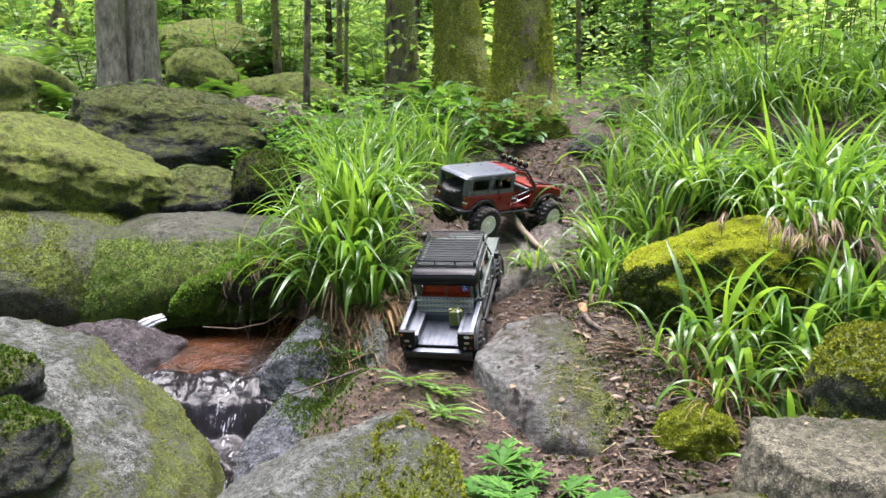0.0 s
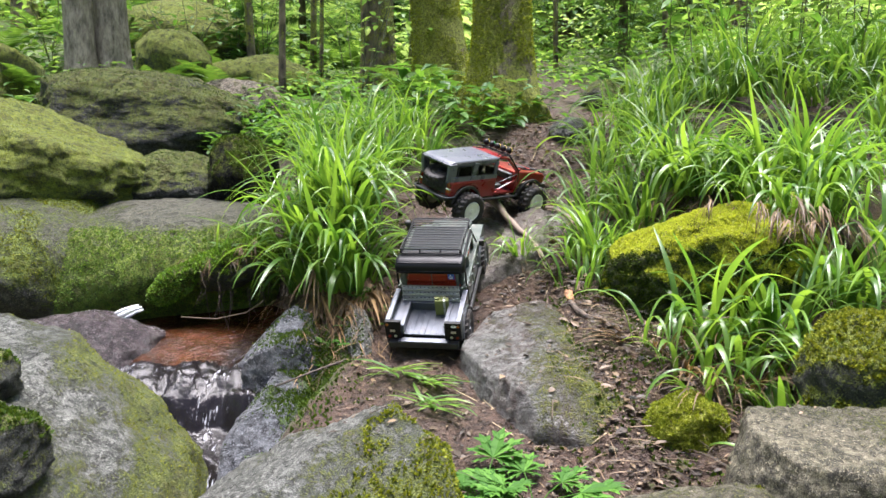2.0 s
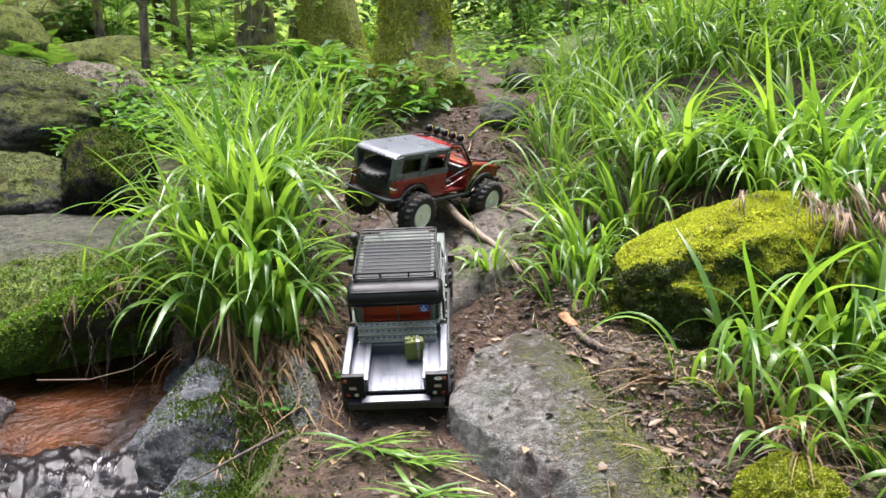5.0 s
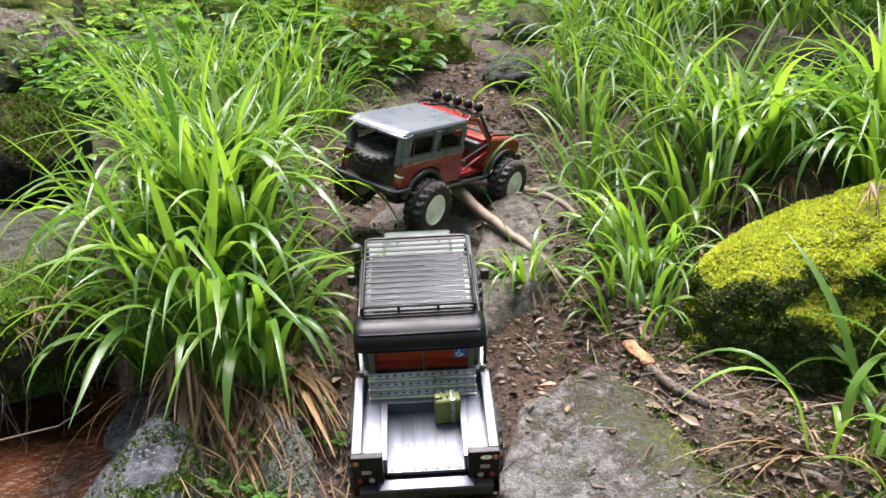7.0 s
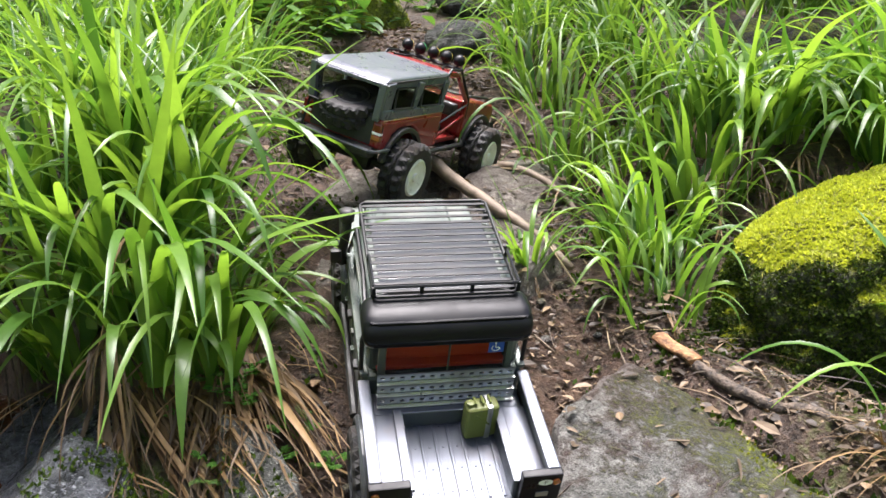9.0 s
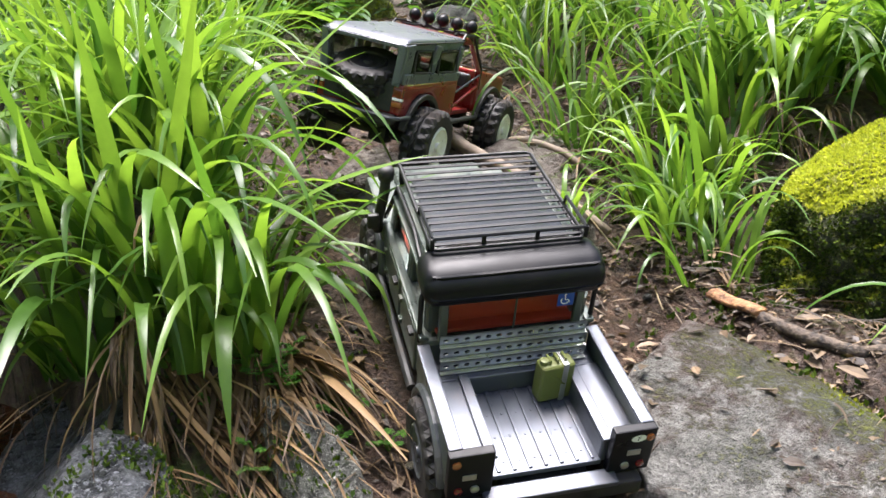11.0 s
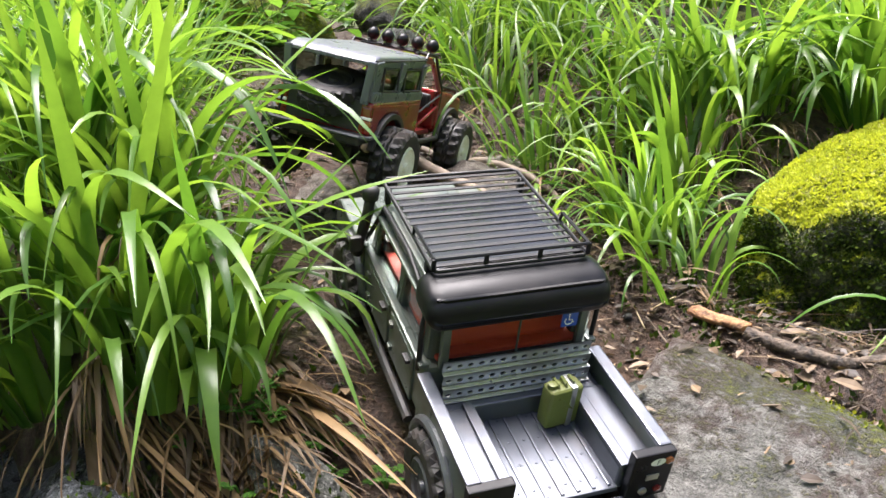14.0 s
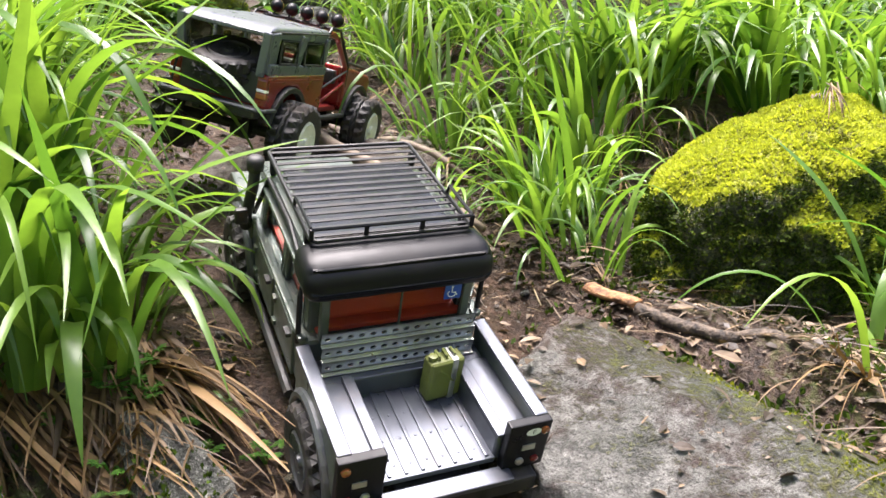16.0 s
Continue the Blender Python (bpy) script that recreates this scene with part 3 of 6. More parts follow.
rock("mossy_boulder", (0.845, 2.13, 0.375), (0.305, 0.20, 0.200), (0, -13, 4), 15, bright_moss_rock, "boulder topped with bright yellow-green moss", 0.74, 3, 6, 26000, bright_moss, 0.006, up=0.95, under=(14000, shade_moss, 0.006), flat=(-0.1, -1, 0.15, 0.80))
rock("mossy_boulder", (1.00, 1.57, 0.265), (0.155, 0.135, 0.145), (0, 0, 20), 16, moss_rock, "mossy boulder among grass", 0.6, 5, 5, 4000, None, 0.008, up=0.6)
rock("tan_stone", (0.80, 1.26, 0.12), (0.30, 0.30, 0.30), (0, 0, 0), 17, tan_rock, "pale tan squarish stone at the trail edge", 0.36, 0, 6, 500, None, 0.006, up=0.1, grow=(0, 0.3, 0),
     hull=([(-0.14, 0.10), (0.16, 0.11), (0.22, -0.06), (0.10, -0.14), (-0.12, -0.12), (-0.17, 0.0)], 0.11, [(0.05, -0.12, 1, 0.145)]))
rock("moss_cushion_stone", (0.625, 1.57, 0.165), (0.082, 0.075, 0.068), (0, 0, 0), 18, bright_moss_rock, "small stone wholly covered in golden green moss", 1.1, 3, 5, 6000, gold_moss, 0.006, up=0.1)
rock("front_boulder", (-0.055, 1.33, 0.015), (0.46, 0.46, 0.46), (0, 0, 0), 19, bank_rock, "grey boulder with patches of olive moss", 0.38, 6, 6, 5000, None, 0.008, up=0.0, grow=(0.65, -0.35, 0),
     hull=([(-0.27, 0.12), (-0.12, 0.20), (0.08, 0.17), (0.20, 0.06), (0.22, -0.15), (0.0, -0.30), (-0.25, -0.25), (-0.34, -0.05)], 0.05, [(-0.45, 0, 1, 0.20), (0.68, 0, 1, 0.253), (0.05, -0.55, 1, 0.18), (0, 0.8, 1, 0.26)]))
rock("low_stone", (0.57, 1.16, 0.095), (0.28, 0.14, 0.11), (0, 0, 10), 20, tan_rock, "low tan stone half sunk in soil", 0.3, 6, 5, 600, None, 0.006)
rock("stream_boulder", (-0.955, 1.42, -0.03), (0.62, 0.62, 0.44), (8, 22, 20), 21, bank_rock, "huge smooth grey boulder with thin green moss on its shoulder", 0.30, 4, 6, 6000, moss_m, 0.0045, up=0.0, grow=(0.55, 0.35, -0.15))
rock("mossy_stone", (-0.74, 1.30, 0.36), (0.10, 0.10, 0.07), (0, 0, 0), 22, dark_rock, "small dark mossy stone on the boulder", 0.5, 5, 5, 1200, moss_dark)
rock("mossy_stone", (-0.66, 1.18, 0.26), (0.13, 0.11, 0.09), (0, 0, 10), 23, dark_rock, "small dark mossy stone on the boulder", 0.5, 5, 5, 1500, moss_dark)
rock("stream_rock", (-0.985, 2.22, 0.130), (0.25, 0.19, 0.145), (0, 0, 20), 24, wet_rock, "wet purple-brown rock in the stream", 0.02, 4, 5, up=0.0)
rock("stream_rock", (-0.34, 1.93, 0.0), (0.40, 0.40, 0.40), (0, 0, 0), 25, slate_rock, "wet slaty bank rock with green moss", 0.22, 0, 6, 1500, moss_dark, 0.005, up=0.0, grow=(0.55, 0.15, 0),
     hull=([(-0.07, -0.26), (0.06, -0.28), (0.12, -0.05), (0.10, 0.17), (0.0, 0.22), (-0.07, 0.15), (-0.10, -0.04)], 0.04, [(-0.5, -0.25, 1, 0.128), (0.35, -0.30, 1, 0.140), (-1.1, -0.1, 1, 0.105), (-0.1, -1.1, 1, 0.16)]))
rock("stream_rock", (-0.36, 2.20, 0.10), (0.32, 0.32, 0.32), (0, 0, 0), 60, slate_rock, "wet slaty bank rock below the grass", 0.05, 0, 5, up=0.05,
     hull=([(-0.12, -0.10), (0.02, -0.14), (0.11, -0.02), (0.09, 0.15), (-0.04, 0.18), (-0.13, 0.06)], 0.03, [(-0.35, -0.35, 1, 0.120), (0.2, -0.6, 1, 0.125), (-0.9, 0.1, 1, 0.115)]))
rock("stream_rock", (-0.33, 2.09, 0.10), (0.32, 0.32, 0.32), (0, 0, 0), 67, slate_rock, "wet slaty rock under the hanging grass", 0.02, 0, 6, up=0.05,
     hull=([(-0.11, -0.08), (0.0, -0.12), (0.10, -0.05), (0.10, 0.09), (-0.03, 0.14), (-0.12, 0.06)], 0.03, [(-0.2, -0.30, 1, 0.158), (0.35, -0.25, 1, 0.165), (-0.9, -0.2, 1, 0.14)]))
rock("mossy_bank_lump", (-0.59, 2.49, 0.375), (0.19, 0.11, 0.075), (0, -16, 8), 65, dark_rock, "mossy lump of roots and soil over the pool", 0.62, 4, 5, 4500, stream_moss, 0.009, up=0.3)
rock("mossy_bank_lump", (-0.755, 2.415, 0.330), (0.105, 0.05, 0.045), (0, -38, 6), 68, dark_rock, "green mossy root tongue reaching down to the stream", 0.9, 3, 5, 3500, stream_moss, 0.008, up=0.2)
rock("stream_rock", (-0.36, 2.37, 0.10), (0.32, 0.32, 0.32), (0, 0, 0), 69, slate_rock, "wet blue-grey slate at the pool's edge", 0.0, 0, 6, up=0.05,
     hull=([(-0.10, -0.13), (0.06, -0.15), (0.12, 0.0), (0.08, 0.13), (-0.05, 0.15), (-0.11, 0.04)], 0.03, [(-0.1, -0.30, 1, 0.095), (-0.5, -0.35, 1, 0.110), (0.3, -0.5, 1, 0.115)]))
rock("stream_rock", (-0.45, 2.15, 0.105), (0.09, 0.075, 0.06), (0, 0, -20), 26, wet_rock, "small wet rock in the stream", 0.0, 5, 4, up=0.0)
rock("stream_rock", (-0.31, 1.70, -0.05), (0.09, 0.14, 0.10), (0, 0, 0), 27, slate_rock, "wet dark rock beside the cascade", 0.15, 5, 5, up=0.1)
rock("mossy_boulder", (-1.42, 2.60, 0.36), (0.60, 0.60, 0.60), (0, 0, 0), 28, pool_rock, "grey-brown boulder with olive moss above the stream", 0.27, 0, 6, 9000, moss_m, 0.006, up=0.0, grow=(0, -0.22, 0.30), worn=40,
     hull=([(-0.5, 0.32), (0.22, 0.32), (0.33, 0.12), (0.32, -0.12), (0.15, -0.25), (-0.5, -0.25)], 0.05, [(0.12, -0.30, 1, 0.205), (0.1, -1, 0.8, 0.208), (0, -1, -0.25, 0.238), (0, -0.8, -0.8, 0.215), (0.8, -0.2, 1, 0.30)]))
rock("mossy_boulder", (-0.85, 2.68, 0.36), (0.60, 0.60, 0.60), (0, 0, 0), 29, pool_rock, "flat-topped boulder with vivid green moss over the pool", 0.50, 0, 6, 12000, stream_moss, 0.006, up=0.0, grow=(0.1, -0.45, -0.30), worn=40,
     hull=([(-0.36, 0.26), (0.26, 0.26), (0.36, 0.1), (0.34, -0.15), (0.1, -0.27), (-0.36, -0.27)], 0.05, [(0, -0.19, 1, 0.176), (0, -1, 0.9, 0.212), (0, -1, 0.1, 0.268), (0.25, -0.7, -0.75, 0.212), (-0.15, -1, 0.35, 0.262)]))
rock("mossy_boulder", (-1.62, 2.98, 0.72), (0.60, 0.36, 0.27), (0, 12, -6), 30, moss_rock, "long rounded boulder under golden green moss", 1.0, 4, 6, 9000, gold_moss, 0.0045, up=0.5)
rock("mossy_boulder", (-0.965, 3.06, 0.575), (0.26, 0.20, 0.165), (0, 0, 0), 31, dark_rock, "low dark boulder with moss on top", 0.55, 2, 6, 2500, moss_dark, 0.005, up=0.9)
# boulder in shade, its darkness painted into the stone
rock("shade_dark_boulder", (-0.655, 2.92, 0.635), (0.135, 0.12, 0.165), (0, 0, 0), 32, shade_black_rock, "rounded boulder with shade put into its black colour, moss on its crown", 0.45, 4, 5, 1800, moss_dark, 0.008, up=0.6)
rock("mossy_boulder", (-1.35, 3.66, 0.86), (0.56, 0.34, 0.24), (0, 4, 0), 33, dark_rock, "broad dark boulder with olive moss on top", 0.62, 6, 6, 6000, moss_dark, 0.006, up=0.5)
rock("pale_boulder", (-1.02, 4.03, 0.92), (0.27, 0.18, 0.18), (0, 0, 0), 34, pale_rock, "pale boulder stained with grey lichen", 0.15, 6, 5, up=0.3)
rock("mossy_boulder", (-1.56, 4.75, 1.18), (0.25, 0.24, 0.27), (0, 0, 0), 35, moss_rock, "upright mossy boulder under the trees", 0.95, 6, 5, 0, None, 0.008)
rock("mossy_boulder", (-1.1, 5.0, 1.08), (0.42, 0.32, 0.22), (0, 0, 0), 36, moss_rock, "mossy boulder among ferns", 0.95, 6, 5, 0, None, 0.008)
rock("mossy_boulder", (-2.6, 4.2, 1.0), (0.6, 0.5, 0.35), (0, 0, 0), 37, moss_rock, "mossy boulder among ferns", 0.95, 6, 5, 0, None, 0.008)
rock("mossy_boulder", (-2.1, 6.5, 1.50), (0.6, 0.5, 0.4), (0, 0, 0), 61, moss_rock, "large moss-covered boulder on the wooded slope", 0.95, 6, 5, 0, None, 0.008)
rock("mossy_stone", (0.86, 3.98, 0.96), (0.10, 0.09, 0.10), (0, 0, 0), 64, dark_rock, "mossy upright stone beside the trail", 0.6, 5, 4, 0, None, 0.008)
# stone added to darken the hollow, where only shade lies
rock("shade_dark_boulder", (1.36, 3.0, 0.68), (0.27, 0.15, 0.19), (0, 0, 12), 66, shade_black_rock, "added black stone standing in for the shade in the bank's hollow", 0.2, 5, 5, up=0.3)
rock("trail_stone", (0.62, 3.42, 0.80), (0.09, 0.08, 0.06), (0, 0, 0), 38, dark_rock, "dark stone set in the trail", 0.1, 5, 4, up=0.1)
rock("slate_splinter", (-0.125, 2.06, 0.240), (0.038, 0.135, 0.036), (38, -10, 6), 39, bank_rock, "narrow grey slate leaning on the bank", 0.0, 3, 5, up=0.0)
for i in range(70):
    x, y = rnd.uniform(-0.1, 0.6), rnd.uniform(1.35, 3.3)
    s = rnd.uniform(0.004, 0.013)
    rock("pebble", (x, y, gz(x, y) + s * 0.3), (s, s * rnd.uniform(0.7, 1), s * 0.6), (0, 0, rnd.uniform(0, 180)), 100 + i, rnd.choice((slab_rock, dark_rock, dark_rock, tan_rock)), "small loose pebble on the trail", 0.0, 4, 2, category="pebble", up=0.0)


# ---- water ----
def sheet(name, x0, x1, y0, y1, height, material, label, step=0.012):
    xs, ys = np.arange(x0, x1, step), np.arange(y0, y1, step)
    vs = [(x, y, height(x, y)) for y in ys for x in xs]
    n = len(xs)
    fs = [(j * n + i, j * n + i + 1, (j + 1) * n + i + 1, (j + 1) * n + i) for j in range(len(ys) - 1) for i in range(n - 1)]
    return tagged(mesh_ob(name, vs, fs, material), label, "water", kind="structure")


def stream_top(x, y):
    """Pool, a first fall, a short basin and a second fall towards the camera."""
    lip = y + 0.05 * n3(x, 0, 7, 9)
    z = float(np.interp(lip, [1.0, 1.66, 1.72, 1.78, 1.88, 1.93, 1.98, 2.03, 2.10, 2.20, 2.3, 2.7], [-0.15, -0.07, -0.06, 0.000, 0.008, 0.018, 0.100, 0.136, 0.150, 0.168, 0.180, 0.216]))
    rough = float(np.interp(y, [1.7, 1.8, 2.05, 2.2, 2.35], [0.9, 1.3, 1.3, 0.5, 0.2]))
    z += 0.014 * n3(x, y, 8, 14) * rough + 0.006 * n3(x, y, 5, 34) * rough
    streak = 0.006 * n3(x, y * 0.35, 1, 30) + 0.006 * n3(x, y * 0.3, 4, 70) + 0.0055 * n3(x, y * 0.35, 4, 150)
    return z + rough * streak + 0.0016 * n3(x, y, 3, 60)


sheet("water", -1.0, -0.27, 2.12, 2.78, lambda x, y: stream_top(x, y), water_m, "shallow brown pool of clear stream water")
sheet("water_cascade", -0.85, -0.27, 1.2, 2.13, stream_top, fall_m, "small cascade of dark glistening water", 0.006)


# a white spurt where the stream drops behind the purple rock
foam_m = mat("white_water", (0.75, 0.78, 0.80), 0.35)
k = Nodes(foam_m)
w1 = k.noise(90, 5, 0.7)
k.link(k.mix(w1, (0.45, 0.47, 0.48), (0.85, 0.87, 0.88)), k.b.inputs["Base Color"])
k.bump(w1, 0.9, 0.01)
spurt = bmesh.new()
for dx, dz, r0, r1 in ((0.0, 0.0, 0.004, 0.011), (-0.008, 0.007, 0.003, 0.008), (0.006, -0.008, 0.003, 0.009)):
    tube([(-0.838 + dx, 2.348, 0.270 + dz), (-0.855 + dx, 2.335, 0.266 + dz), (-0.880 + dx, 2.322, 0.256 + dz * 1.3), (-0.912 + dx, 2.308, 0.236 + dz * 1.6)], r0, 10, spurt, r1)
tagged(part("water_spout", spurt, foam_m, None, smooth=True), "white spurt of foaming stream water", "water", kind="structure")


# ---- heights over ground and stones together, to lay small things on them ----
from mathutils.bvhtree import BVHTree  # noqa
bv, bf = [], []
for ob in [o for o in scene.objects if o.type == "MESH" and o.parent is None and o.name.split(".")[0] in ("ground", "trail_slab", "trail_rock", "flat_stone", "low_stone", "trail_stone", "front_boulder", "tan_stone", "stream_rock", "slate_splinter")]:
    n0 = len(bv)
    bv += [v.co + ob.location for v in ob.data.vertices]
    bf += [tuple(n0 + i for i in q.vertices) for q in ob.data.polygons]
cover = BVHTree.FromPolygons(bv, bf)


def top(x, y):
    hit = cover.ray_cast(Vector((x, y, 3.0)), Vector((0, 0, -1)))
    return hit[0].z if hit[0] is not None else gz(x, y)


# ---- moss and seedlings carpeting the banks ----
vs, fs = [], []
r = random.Random(77)
for _ in range(26000):
    x, y = r.uniform(-0.45, 1.2), r.uniform(1.25, 3.4)
    onpath = math.exp(-((x - float(np.interp(y, [1.4, 2.1, 2.6, 3.2, 3.8], [0.15, 0.08, 0.28, 0.62, 0.75]))) / 0.27) ** 4)
    if r.random() < onpath or n3(x, y, 2, 9) < -0.05 or top(x, y) > gz(x, y) + 0.035 or gz(x, y) < 0.13 + 0.1 * (y - 1.9):
        continue
    sprig(vs, fs, Vector((x, y, top(x, y) - 0.001)), Vector((0, 0, 1)), r.uniform(0.006, 0.014), r)
for _ in range(5500):
    x, y = r.gauss(-0.25, 0.06), r.gauss(1.99, 0.09)
    if n3(x, y, 2, 11) > -0.15:
        sprig(vs, fs, Vector((x, y, top(x, y) - 0.001)), Vector((0, 0, 1)), r.uniform(0.005, 0.009), r)
tagged(mesh_ob("moss_carpet", vs, fs, moss_dark, smooth=False), "green moss carpet on the soil of the banks", "moss", kind="stuff")


# ---- vehicles ----
def wheel(parent, x, y, z, radius, width, rim_r, rim_mat, side, seed):
    """A lugged tyre on a dished rim, axle along x."""
    m = Matrix.Translation((x, y, z))
    w = width / 2
    hub = new("wheel")
    hub.parent = parent
    hub.matrix_basis = m @ pose(0, 0, 0, seed * 37, 0, 0)
    I = Matrix.Identity(4)
    lugs, per = 20, 4
    prof = [(rim_r, -0.8, 0), (rim_r * 1.08, -0.95, 0), (radius * 0.76, -1.0, 0), (radius * 0.84, -1.0, 0.05), (radius * 0.90, -0.88, 0.085), (radius * 0.925, -0.62, 0.08), (radius * 0.93, -0.28, 0.07), (radius * 0.93, -0.22, 0), (radius * 0.93, -0.06, 0), (radius * 0.93, -0.04, 0.07),
            (radius * 0.93, 0.10, 0.07), (radius * 0.93, 0.12, 0), (radius * 0.93, 0.22, 0), (radius * 0.93, 0.28, 0.07), (radius * 0.925, 0.62, 0.08), (radius * 0.90, 0.88, 0.085), (radius * 0.84, 1.0, 0.05), (radius * 0.76, 1.0, 0), (rim_r * 1.08, 0.95, 0), (rim_r, 0.8, 0)]
    bm = bmesh.new()
    total = lugs * per
    rings = []
    for rr, px, lug in prof:
        ring = []
        for i in range(total):
            ph = (i + (per // 2 if px > 0 else 0) + round(px * 2)) % per
            f = 1 + (lug if ph in (0, 1) else 0)
            a = 2 * math.pi * (i + (0.25 if ph in (0, 2) else -0.25)) / total
            ring.append(bm.verts.new((px * w, rr * f * math.cos(a), rr * f * math.sin(a))))
        rings.append(ring)
    for r0, r1 in zip(rings, rings[1:]):
        for i in range(total):
            bm.faces.new((r0[i], r0[(i + 1) % total], r1[(i + 1) % total], r1[i]))
    part("tyre", bm, rubber, hub, "chunky muddy off-road tyre")
    o = side * w
    prof = [(rim_r, -o * 0.8), (rim_r * 1.02, o * 0.9), (rim_r * 0.93, o * 1.0), (rim_r * 0.86, o * 0.90), (rim_r * 0.5, o * 0.78), (rim_r * 0.26, o * 0.80), (rim_r * 0.22, o * 0.98), (0.0005, o * 1.0)]
    bm = lathe(prof, I, 28)
    for i in range(6):
        a = math.radians(60 * i)
        lathe([(rim_r * 0.055, o * 0.76), (rim_r * 0.055, o * 0.87), (0.0002, o * 0.88)], Matrix.Translation((0, rim_r * 0.66 * math.cos(a), rim_r * 0.66 * math.sin(a))), 8, bm)
    part("rim", bm, rim_mat, hub, smooth=False)
    return hub


def disc_hole_plate(w, h, rows, cols, hole, thick, m):
    """A flat plate pierced by rows of round holes."""
    bm = bmesh.new()
    cw, ch = w / cols, h / rows
    for r in range(rows):
        for c in range(cols):
            cx, cz = -w / 2 + cw * (c + 0.5), -h / 2 + ch * (r + 0.5)
            sq, ci = [], []
            for kk in range(8):
                a = math.pi / 4 * kk
                u, v = math.cos(a), math.sin(a)
                f = 1 / max(abs(u), abs(v))
                sq.append((cx + u * f * cw / 2, cz + v * f * ch / 2))
                ci.append((cx + u * hole, cz + v * hole))
            for kk in range(8):
                k2 = (kk + 1) % 8
                q = [sq[kk], sq[k2], ci[k2], ci[kk]]
                f0 = [bm.verts.new((a, -thick / 2, b)) for a, b in q]
                f1 = [bm.verts.new((a, thick / 2, b)) for a, b in q]
                bm.faces.new(f0)
                bm.faces.new(f1[::-1])
                bm.faces.new((f0[2], f0[3], f1[3], f1[2]))
    bm.transform(m)
    return bm


def pickup(m):
    """Scale crawler: grey-green crew-cab pickup, origin on the ground under the back of its roof rack."""
    t = thing("pickup_truck", m, "grey-green scale model crew-cab pickup climbing the muddy rut", "model truck")
    # chassis and running gear
    bm = box((0.012, 0.50, 0.016), (-0.035, 0.06, 0.072), bevel=0.002)
    box((0.012, 0.50, 0.016), (0.035, 0.06, 0.072), bevel=0.002, bm=bm)
    for y in (-0.16, -0.02, 0.12, 0.28):
        box((0.08, 0.012, 0.012), (0, y, 0.070), bm=bm)
    part("chassis", bm, black_matt, t)
    for y in (-0.095, 0.245):
        bm = tube([(-0.085, y, 0.056), (0.085, y, 0.056)], 0.008, 10)
        box((0.034, 0.036, 0.034), (0.012, y, 0.056), bevel=0.01, bm=bm)
        part("axle", bm, black_matt, t)
    n = 0
    for y in (-0.095, 0.245):
        for s in (-1, 1):
            n += 1
            wheel(t, s * 0.086, y, 0.0545, 0.056, 0.040, 0.029, dark_grey, s, n)
    # cab
    cab = part("cab", prism([(-0.028, 0.078), (0.205, 0.078), (0.205, 0.142), (-0.028, 0.142)], 0.178, bevel=0.006), grey_green, t, "dusty grey-green metallic bodywork")
    for s in (-1, 1):
        part("pillar", box((0.010, 0.014, 0.070), (s * 0.076, 0.080, 0.174), bevel=0.002), grey_green, cab)
        part("pillar", box((0.010, 0.012, 0.082), (s * 0.077, 0.178, 0.174), (24, 0, 0), 0.002), grey_green, cab)
        part("pillar", box((0.012, 0.012, 0.070), (s * 0.074, -0.008, 0.174), bevel=0.004), grey_green, cab)
        part("pillar", box((0.008, 0.008, 0.056), (s * 0.0695, -0.027, 0.168), bevel=0.002), grey_green, cab)
        for y0, y1, nm in ((0.086, 0.172, "door"), (-0.004, 0.076, "door")):
            d = part(nm, box((0.004, y1 - y0, 0.056), (s * 0.0895, (y0 + y1) / 2, 0.108), bevel=0.0018), grey_green, t)
            part("hinge", box((0.004, 0.009, 0.006), (s * 0.0925, y1 - 0.008, 0.124), bevel=0.001), grey_green, d)
            part("hinge", box((0.004, 0.009, 0.006), (s * 0.0925, y1 - 0.008, 0.094), bevel=0.001), grey_green, d)
            part("handle", box((0.006, 0.014, 0.005), (s * 0.0935, y0 + 0.012, 0.127), bevel=0.0015), black_matt, d)
            part("window_frame", tube([(s * 0.081, y0, 0.143), (s * 0.078, y0, 0.203), (s * 0.078, y1 - 0.008, 0.203), (s * 0.081, y1 + 0.004, 0.143)], 0.0028, 6), grey_green, d)
            g = part("window_pane", box((0.0014, y1 - y0, 0.060), (s * 0.0775, (y0 + y1) / 2, 0.172), bevel=0), glass_m, d)
            g.visible_shadow = False
    for s in (-1, 1):
        part("belt_trim", box((0.010, 0.23, 0.006), (s * 0.087, 0.088, 0.143), bevel=0.0025), grey_green, cab)
    # roof: green front, black rounded rear cap
    part("roof", prism([(0.012, 0.204), (0.150, 0.204), (0.162, 0.208), (0.158, 0.218), (0.135, 0.224), (0.012, 0.224)], 0.164, bevel=0.007), grey_green, t)
    rc = bmesh.new()
    prism([(-0.040, 0.189), (0.016, 0.193), (0.016, 0.230), (-0.022, 0.232), (-0.044, 0.218)], 0.182, bevel=0.0155, bm=rc, segs=6)
    part("roof_cap", rc, black_gloss, t, "glossy black rounded rear roof cap", smooth=True)
    part("gutter", box((0.176, 0.176, 0.005), (0, 0.068, 0.2045), bevel=0.002), grey_green, cab)
    part("strap", tube([(-0.086, 0.012, 0.200), (-0.083, 0.012, 0.222), (-0.06, 0.012, 0.229), (0.06, 0.012, 0.229), (0.083, 0.012, 0.222), (0.086, 0.012, 0.200)], 0.0022, 6), black_matt, t)
    # back window with curved corner panes
    g = part("rear_window", box((0.132, 0.0016, 0.050), (0, -0.028, 0.168), bevel=0), glass_m, t)
    g.visible_shadow = False
    bm = bmesh.new()
